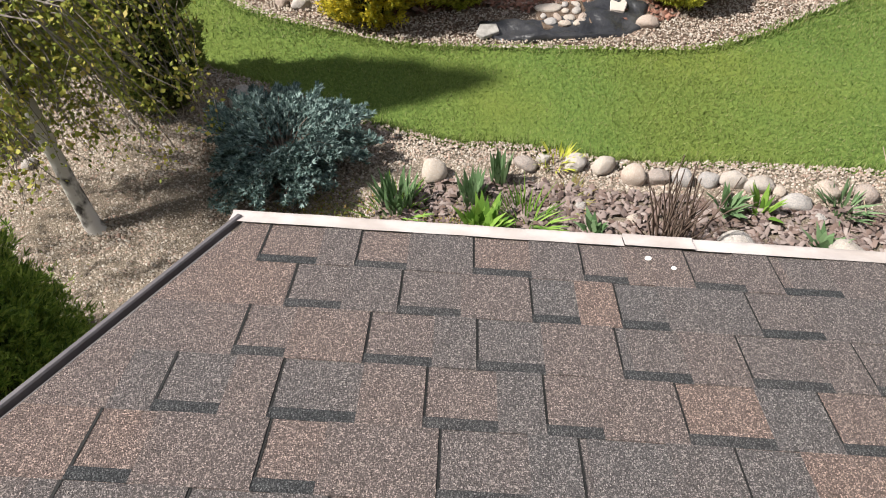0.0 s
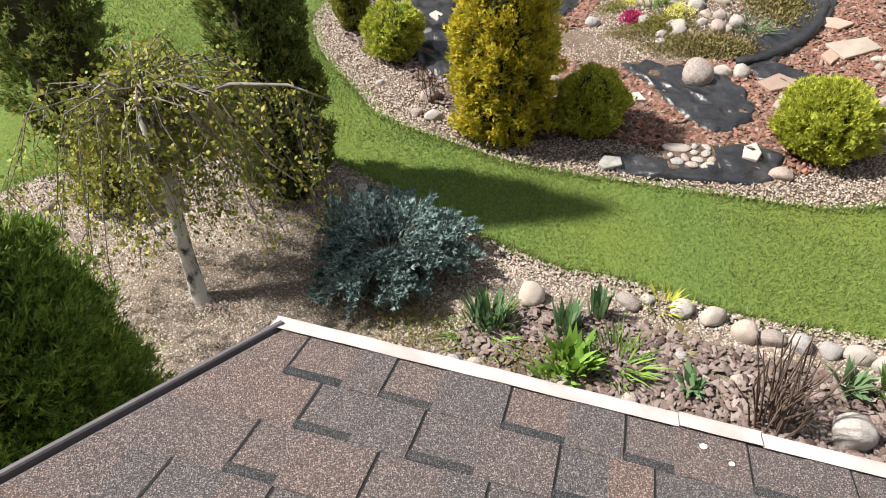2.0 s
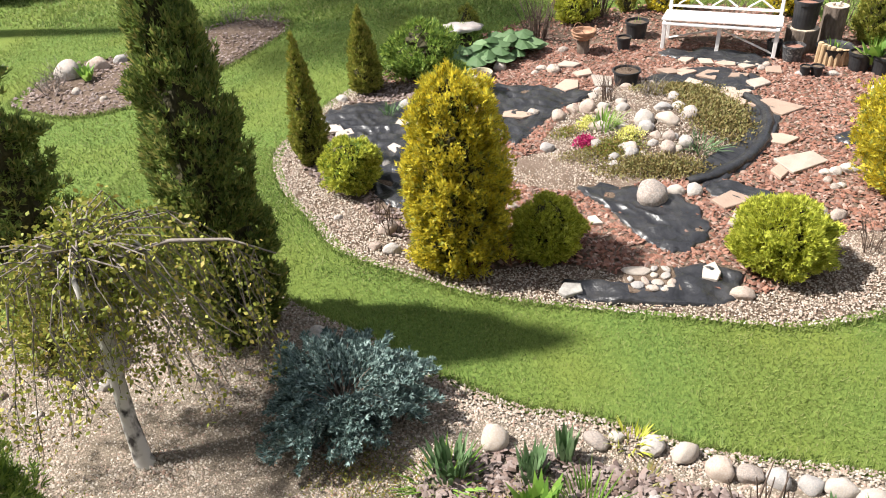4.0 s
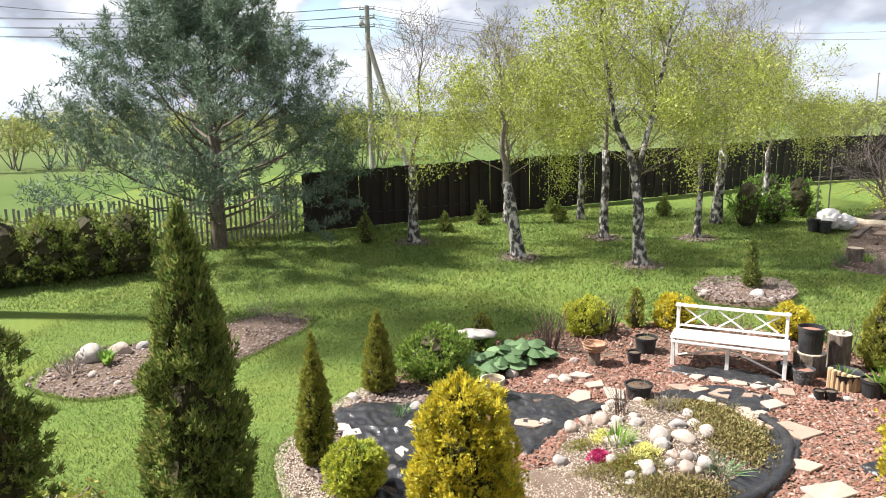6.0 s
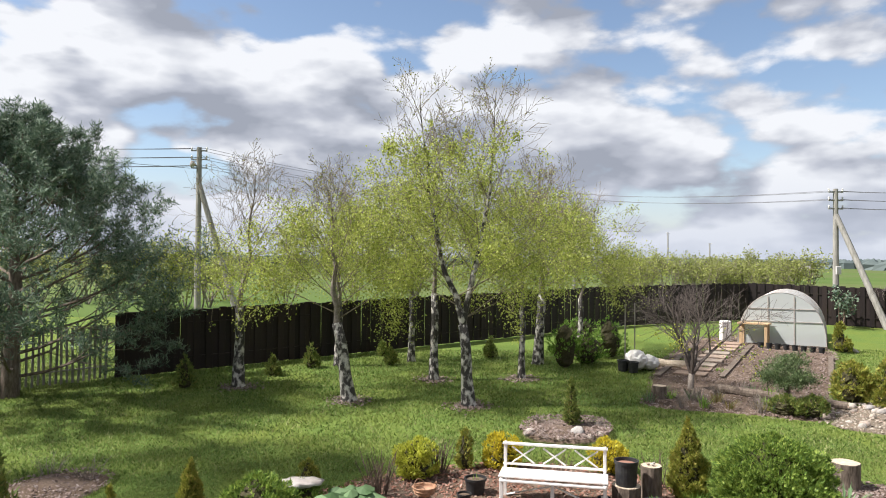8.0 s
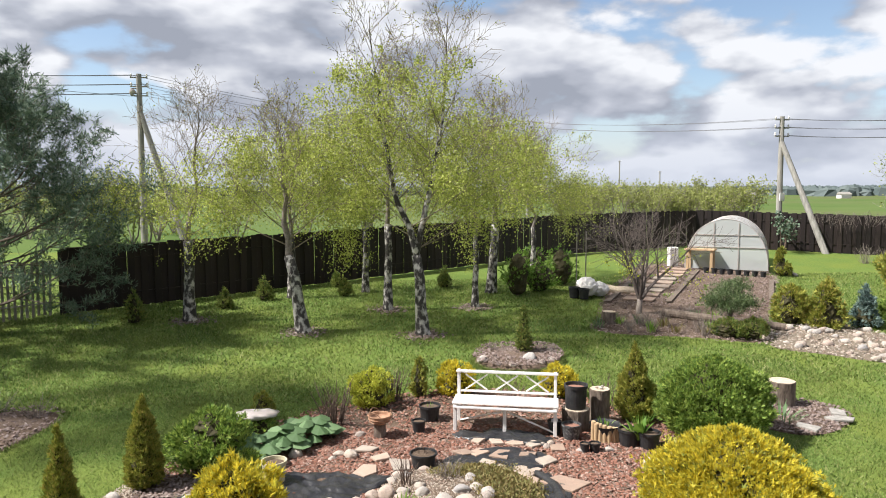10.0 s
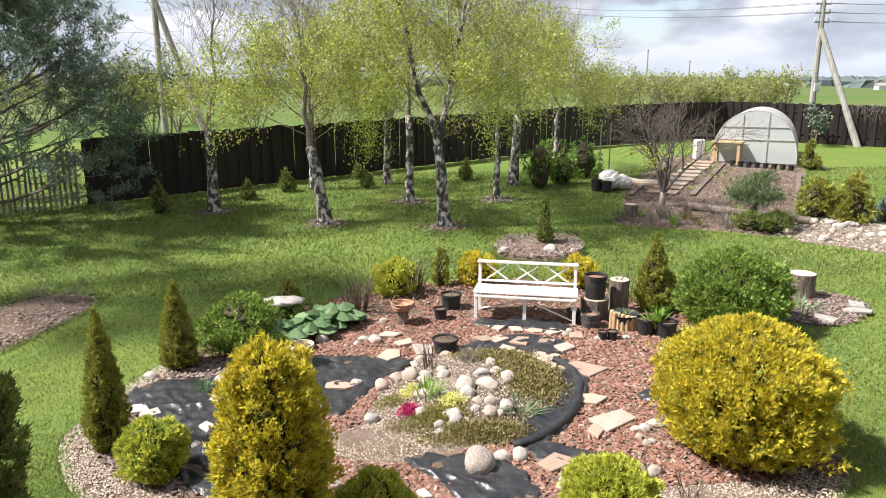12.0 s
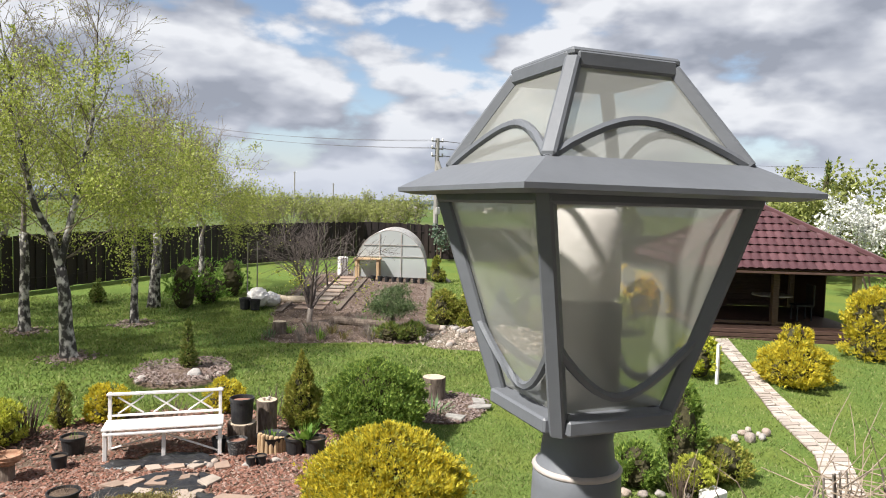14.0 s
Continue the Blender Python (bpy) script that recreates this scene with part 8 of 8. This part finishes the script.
    for A, B in zip(rv, rv[1:] + rv[:1]):
        for i in range(4):
            bm.faces.new((A[i], A[(i + 1) % 4], B[(i + 1) % 4], B[i]))
    bmesh.ops.recalc_face_normals(bm, faces=bm.faces[:])
    part("brim", bm, M_IRON, ob)
    # glazed hood above
    h0, h1, z0, z1 = 0.070, 0.036, zt + 0.015, zt + 0.077
    for sx, sy in C:
        bar("hood_bar", (sx * h0, sy * h0, z0), (sx * h1, sy * h1, z1), 0.009, 0.009)
    for (ax, ay), (bx_, by_) in zip(C, C[1:] + C[:1]):
        V = [(ax * h0, ay * h0, z0), (bx_ * h0, by_ * h0, z0), (bx_ * h1, by_ * h1, z1), (ax * h1, ay * h1, z1)]
        o = raw("hood_glass", V, [(0, 1, 2, 3)], glass, ob)
        o.visible_shadow = False
        pts = []
        for s in np.linspace(0, 1, 13):
            z = z0 + 0.026 * math.sin(math.pi * s) ** 0.8
            f = h0 + (h1 - h0) * (z - z0) / (z1 - z0) + 0.001
            pts.append(((ax + (bx_ - ax) * s) * f, (ay + (by_ - ay) * s) * f, z, 0.003))
        V, F = tube_rows([pts], 6)
        raw("hood_hoop", V, F, M_IRON, ob)
        bar("hood_rim", (ax * h1, ay * h1, z1), (bx_ * h1, by_ * h1, z1), 0.010, 0.010)
    bm = bmesh.new()
    box(bm, 0, 0, z1 + 0.004, 0.080, 0.080, 0.006, bevel=0.002)
    part("cap_plate", bm, M_IRON, ob)
    bm = bmesh.new()
    box(bm, 0, 0, zb + 0.002, 0.078, 0.078, 0.008, bevel=0.002)
    part("base_plate", bm, M_IRON, ob)
    bm = bmesh.new()
    lathe(bm, [(0.026, 0.006), (0.026, 0.074), (0.020, 0.076)], 24)
    part("lamp_socket", bm, M_BLACKPOT, ob, "dark bulb socket", smooth=False)
    bm = bmesh.new()
    lathe(bm, [(0.018, 0.076), (0.024, 0.080), (0.024, 0.132), (0.018, 0.138)], 24)
    part("bulb", bm, M_WHITE, ob, "white tubular bulb", smooth=True)
    bm = bmesh.new()
    lathe(bm, [(0.036, -0.66), (0.034, -0.20), (0.0300, -0.048), (0.0295, -0.036), (0.0255, -0.032), (0.0235, -0.016), (0.0255, 0.0)], 28)
    part("post", bm, M_IRON, ob, smooth=True)
    bm = bmesh.new()
    lathe(bm, [(0.0296, -0.0385), (0.0306, -0.0365), (0.0290, -0.0345)], 28)
    part("collar", bm, M_TRIM, ob, "worn brass-coloured collar ring", smooth=True)
    bm = bmesh.new()
    box(bm, 0, 0, -0.65, 0.10, 0.10, 0.03, bevel=0.01)
    part("foot", bm, M_IRON, ob)


lantern()
bm = bmesh.new()
beam(bm, (0.79, 0.79, 2.78), (1.75, -1.38, 2.78), 0.10, 0.10, 0.01)
tagged(part("ledge", bm, M_PLASTER), label="plain plastered ledge carrying the lantern post", category="ledge", kind="structure")

# ---------- loose cover: gravel, chips, grass ----------
def scatter_points(rng, n, lo, hi):
    return rng.random((n, 2)) * (np.array(hi) - np.array(lo)) + np.array(lo)


def chips(name, P, Z, size, mat, label, rng, flat=0.3, category="mulch"):
    """Splintery pieces: each a low four-sided wedge."""
    n = len(P)
    a = rng.random(n) * 2 * np.pi
    L = size * (0.5 + 0.9 * rng.random(n))
    W = L * (0.35 + 0.3 * rng.random(n))
    d = np.stack([np.cos(a), np.sin(a), 0.35 * rng.standard_normal(n)], axis=1)
    e = np.stack([-np.sin(a), np.cos(a), 0.35 * rng.standard_normal(n)], axis=1)
    C = np.stack([P[:, 0], P[:, 1], Z + L * 0.16], axis=1)
    up = np.stack([np.zeros(n), np.zeros(n), L * flat], axis=1)
    q = [C - d * L[:, None] / 2 - e * W[:, None] / 2, C + d * L[:, None] / 2 - e * W[:, None] * 0.3, C + d * L[:, None] * 0.45 + e * W[:, None] / 2, C - d * L[:, None] * 0.4 + e * W[:, None] * 0.45]
    V = np.stack(q + [C + up + d * L[:, None] * 0.15], axis=1).reshape(-1, 3)
    s = np.arange(n, dtype=np.int32) * 5
    F = np.stack([np.stack([s + i, s + (i + 1) % 4, s + 4], axis=1) for i in range(4)], axis=1).reshape(-1, 3)
    return tri_mesh(name, V, F, mat, label, category)


def pebbles(name, P, Z, size, mat, label, rng, category="gravel"):
    n = len(P)
    O = np.array([(1, 0, 0), (0, 1, 0), (-1, 0, 0), (0, -1, 0), (0, 0, 1), (0.7, 0.7, 0.55), (-0.7, -0.7, 0.5)], float)[:5]
    r = size * (0.55 + 0.9 * rng.random((n, 1, 1)))
    a = rng.random(n) * 6.28
    R = np.stack([np.stack([np.cos(a), -np.sin(a), 0 * a], 1), np.stack([np.sin(a), np.cos(a), 0 * a], 1), np.stack([0 * a, 0 * a, 0 * a + 1], 1)], 1)
    V = np.einsum("nij,kj->nki", R, O) * r * (1 + 0.3 * rng.standard_normal((n, 5, 3))) * np.array([1, 0.8, 1.15])
    V += np.stack([P[:, 0], P[:, 1], Z], axis=1)[:, None, :]
    s = np.arange(n, dtype=np.int32) * 5
    F = np.stack([np.stack([s + i, s + (i + 1) % 4, s + 4], axis=1) for i in range(4)], axis=1).reshape(-1, 3)
    return tri_mesh(name, V.reshape(-1, 3), F, mat, label, category)


def tri_mesh(name, V, F, mat, label, category):
    me = bpy.data.meshes.new(name)
    me.vertices.add(len(V))
    me.vertices.foreach_set("co", np.asarray(V, np.float32).ravel())
    me.loops.add(len(F) * 3)
    me.loops.foreach_set("vertex_index", np.asarray(F, np.int32).ravel())
    me.polygons.add(len(F))
    me.polygons.foreach_set("loop_start", np.arange(0, len(F) * 3, 3, dtype=np.int32))
    me.update(calc_edges=True)
    me.materials.append(mat)
    return tagged(new(name, me), label, category, kind="stuff")


rngs = np.random.default_rng(2024)
FL, IS, MO = np.array(FRONT_LOOP), np.array(ISLAND_LOOP), np.array(MOUND_LOOP)

_, CHIP_LOOP = patch("chip_bed", [(-0.45, 2.3), (-0.42, 3.0), (0.1, 3.27), (1.0, 3.14), (2.0, 2.95), (3.0, 2.75), (3.6, 2.3), (3.2, 1.5), (1.5, 1.2), (0.0, 1.3)], (1.4, 2.2), 0.016, M_SOIL, 16, 0.01)
tagged(bpy.data.objects["chip_bed"], label="dark soil of the planted front bed", category="flower bed", kind="structure")
# gravel of the front bed; the chip-covered part lies to the right of the juniper
P = scatter_points(rngs, 190000, (-4.9, 1.0), (3.6, 4.8))
P = P[inside(P, FL)]
chip_zone = inside(P, np.array(CHIP_LOOP))
G = P[~chip_zone]
pebbles("front_gravel", G, 0.022 + 0.006 * rngs.random(len(G)), 0.0092, M_PEBBLE, "pale mixed pebbles of the front bed", rngs)
B = P[chip_zone]
B = B[rngs.random(len(B)) < 0.27]
chips("front_chips", B, np.full(len(B), 0.034), 0.05, M_SLATECHIP, "weathered grey-brown bark and slate chips", rngs)

# the island: gravel rim along the lawn, red chips within, film left bare
P = scatter_points(rngs, 230000, (-3.0, 4.5), (5.3, 12.5))
P = P[inside(P, IS)]
D = edge_distance(P, IS)
rim = (P[:, 1] < 7.6 - 0.25 * P[:, 0]) & (D < 0.42 + 0.12 * np.sin(P[:, 0] * 3.1)) & (P[:, 0] < 4.3)
rim |= (P[:, 0] < -1.3) & (P[:, 1] > 6.8) & (P[:, 1] < 9.2) & (D < 0.3)
rim |= (P[:, 0] > 2.1) & (P[:, 1] < 5.9)
in_mound = inside(P, MO)
in_film = np.zeros(len(P), bool)
for lp in FILMS:
    in_film |= inside(P, np.array(lp))
near_gravel = in_mound & (rngs.random(len(P)) < np.where((P[:, 0] < 1.3) & (P[:, 1] < 8.1), 1.0, 0.45))
extra = ~in_mound & (np.hypot((P[:, 0] - 0.55) / 0.75, (P[:, 1] - 6.95) / 0.45) < 1)
zg = gz_of(P) + np.array([mound_z(a, b) for a, b in P]) * in_mound
GI = (rim | near_gravel | extra) & ~in_film
pebbles("island_gravel", P[GI], zg[GI] + 0.028, 0.0085, M_PEBBLE, "pale pebbles rimming the island bed", rngs)
back = P[:, 1] > 10.6
CI = ~rim & ~in_mound & ~extra & ~(in_film & (rngs.random(len(P)) < 0.97))
CI &= ~((P[:, 0] < -0.9) & (P[:, 1] < 9.3))
CI &= rngs.random(len(P)) < np.where(back, 0.14, 0.46)
chips("island_chips", P[CI], zg[CI] + 0.03, 0.046, M_CHIP, "reddish brown bark chips of the island bed", rngs)
LB = (P[:, 0] < -0.9) & (P[:, 1] < 11) & ~rim & ~in_film & (rngs.random(len(P)) < 0.2)
chips("left_chips", P[LB], zg[LB] + 0.03, 0.05, M_SLATECHIP, "greyish bark chips between the films", rngs)

# loose pieces on the other beds
for loop, lo, hi, n, mat, lab, nm in ((LEFT_LOOP, (-7.5, 8.2), (-4, 12.4), 4200, M_SLATECHIP, "dry clods and chips on bare earth", "side_bed_clods"),
                                      (VEG_LOOP, (5.8, 14.5), (15.3, 27.6), 22000, M_SLATECHIP, "clods and chips of the dug plot", "plot_clods"),
                                      (BORDER_LOOP, (9, 12), (13.7, 16.4), 6000, M_PEBBLE, "pale gravel of the border", "border_gravel"),
                                      (ROCK_LOOP, (2.6, 13.2), (4.6, 15.1), 2500, M_SLATECHIP, "chips on the rock bed", "rock_bed_chips"),
                                      (STUMP_LOOP, (6.2, 9.6), (8.2, 11.5), 2500, M_SLATECHIP, "gravel round the stump", "stump_gravel")):
    Q = scatter_points(rngs, n, lo, hi)
    Q = Q[inside(Q, np.array(loop))]
    zz = gz_of(Q) + 0.035 + (0.10 if nm == "rock_bed_chips" else 0)
    chips(nm, Q, zz, 0.05 if "border" not in nm else 0.045, mat, lab, rngs)


# grass blades on the lawn, thick near the camera
def grass():
    loops = [np.array(l) for l in (ISLAND_LOOP, FRONT_LOOP, LEFT_LOOP, ROCK_LOOP, VEG_LOOP, BORDER_LOOP, STUMP_LOOP)]
    sets = ((260000, (-4.5, 3.0), (6.0, 7.5), 0.025, 0.0034), (190000, (-9.0, 5.0), (9.0, 14.0), 0.034, 0.0065), (130000, (-11, 12.0), (19.0, 24.0), 0.055, 0.016), (50000, (5.0, 3.0), (19.0, 13.0), 0.045, 0.011))
    VV = []
    for n, lo, hi, h, w in sets:
        Q = scatter_points(rngs, n, lo, hi)
        ok = np.ones(len(Q), bool)
        for l in loops:
            ok &= ~inside(Q, l)
        Q = Q[ok]
        m = len(Q)
        z = gz_of(Q) - 0.004
        a = rngs.random(m) * 6.28
        d = np.stack([np.cos(a), np.sin(a), 0 * a], 1) * w
        lean = np.stack([rngs.standard_normal(m), rngs.standard_normal(m), 0 * a], 1) * h * 0.55
        C = np.stack([Q[:, 0], Q[:, 1], z], 1)
        top = C + lean + np.stack([0 * a, 0 * a, h * (0.6 + 0.7 * rngs.random(m))], 1)
        VV.append(np.stack([C - d, C + d, top], 1).reshape(-1, 3))
    o = soup("grass", np.concatenate(VV), 3, M_BLADE)
    tagged(o, "short green lawn grass blades", "grass", kind="stuff")
    # long tufts along the bed edges and round the trunks
    T = []
    for loop in (IS, FL, np.array(LEFT_LOOP), np.array(VEG_LOOP), np.array(ROCK_LOOP)):
        k = rngs.integers(0, len(loop), 4200)
        f = rngs.random((4200, 1))
        Q = loop[k] * (1 - f) + np.roll(loop, -1, axis=0)[k] * f + rngs.standard_normal((4200, 2)) * 0.025
        T.append(Q)
    for x, y in ((-3.68, 18.4), (-0.83, 16.9), (1.9, 16.35), (1.25, 19.2), (0.7, 22.0), (3.62, 19.3), (4.5, 21.5)):
        T.append(rngs.standard_normal((260, 2)) * 0.25 + (x, y))
    Q = np.concatenate(T)
    Q = Q[Q[:, 1] > 3.0]
    m = len(Q)
    a = rngs.random(m) * 6.28
    d = np.stack([np.cos(a), np.sin(a), 0 * a], 1) * 0.005
    C = np.stack([Q[:, 0], Q[:, 1], gz_of(Q) - 0.004], 1)
    top = C + np.stack([rngs.standard_normal(m) * 0.03, rngs.standard_normal(m) * 0.03, 0.04 + 0.05 * rngs.random(m)], 1)
    o = soup("edge_grass", np.stack([C - d, C + d, top], 1).reshape(-1, 3), 3, M_BLADE)
    tagged(o, "longer grass along the bed edges", "grass", kind="stuff")


grass()
# dark earth rings round the birches
for k, (x, y) in enumerate(((-3.68, 18.4), (-0.83, 16.9), (1.9, 16.35), (1.25, 19.2), (3.62, 19.3))):
    Q = np.array([x, y]) + rngs.standard_normal((420, 2)) * 0.22
    chips("trunk_mulch", Q, gz_of(Q) + 0.02, 0.06, M_SLATECHIP, "brown mulch round a birch trunk", rngs)
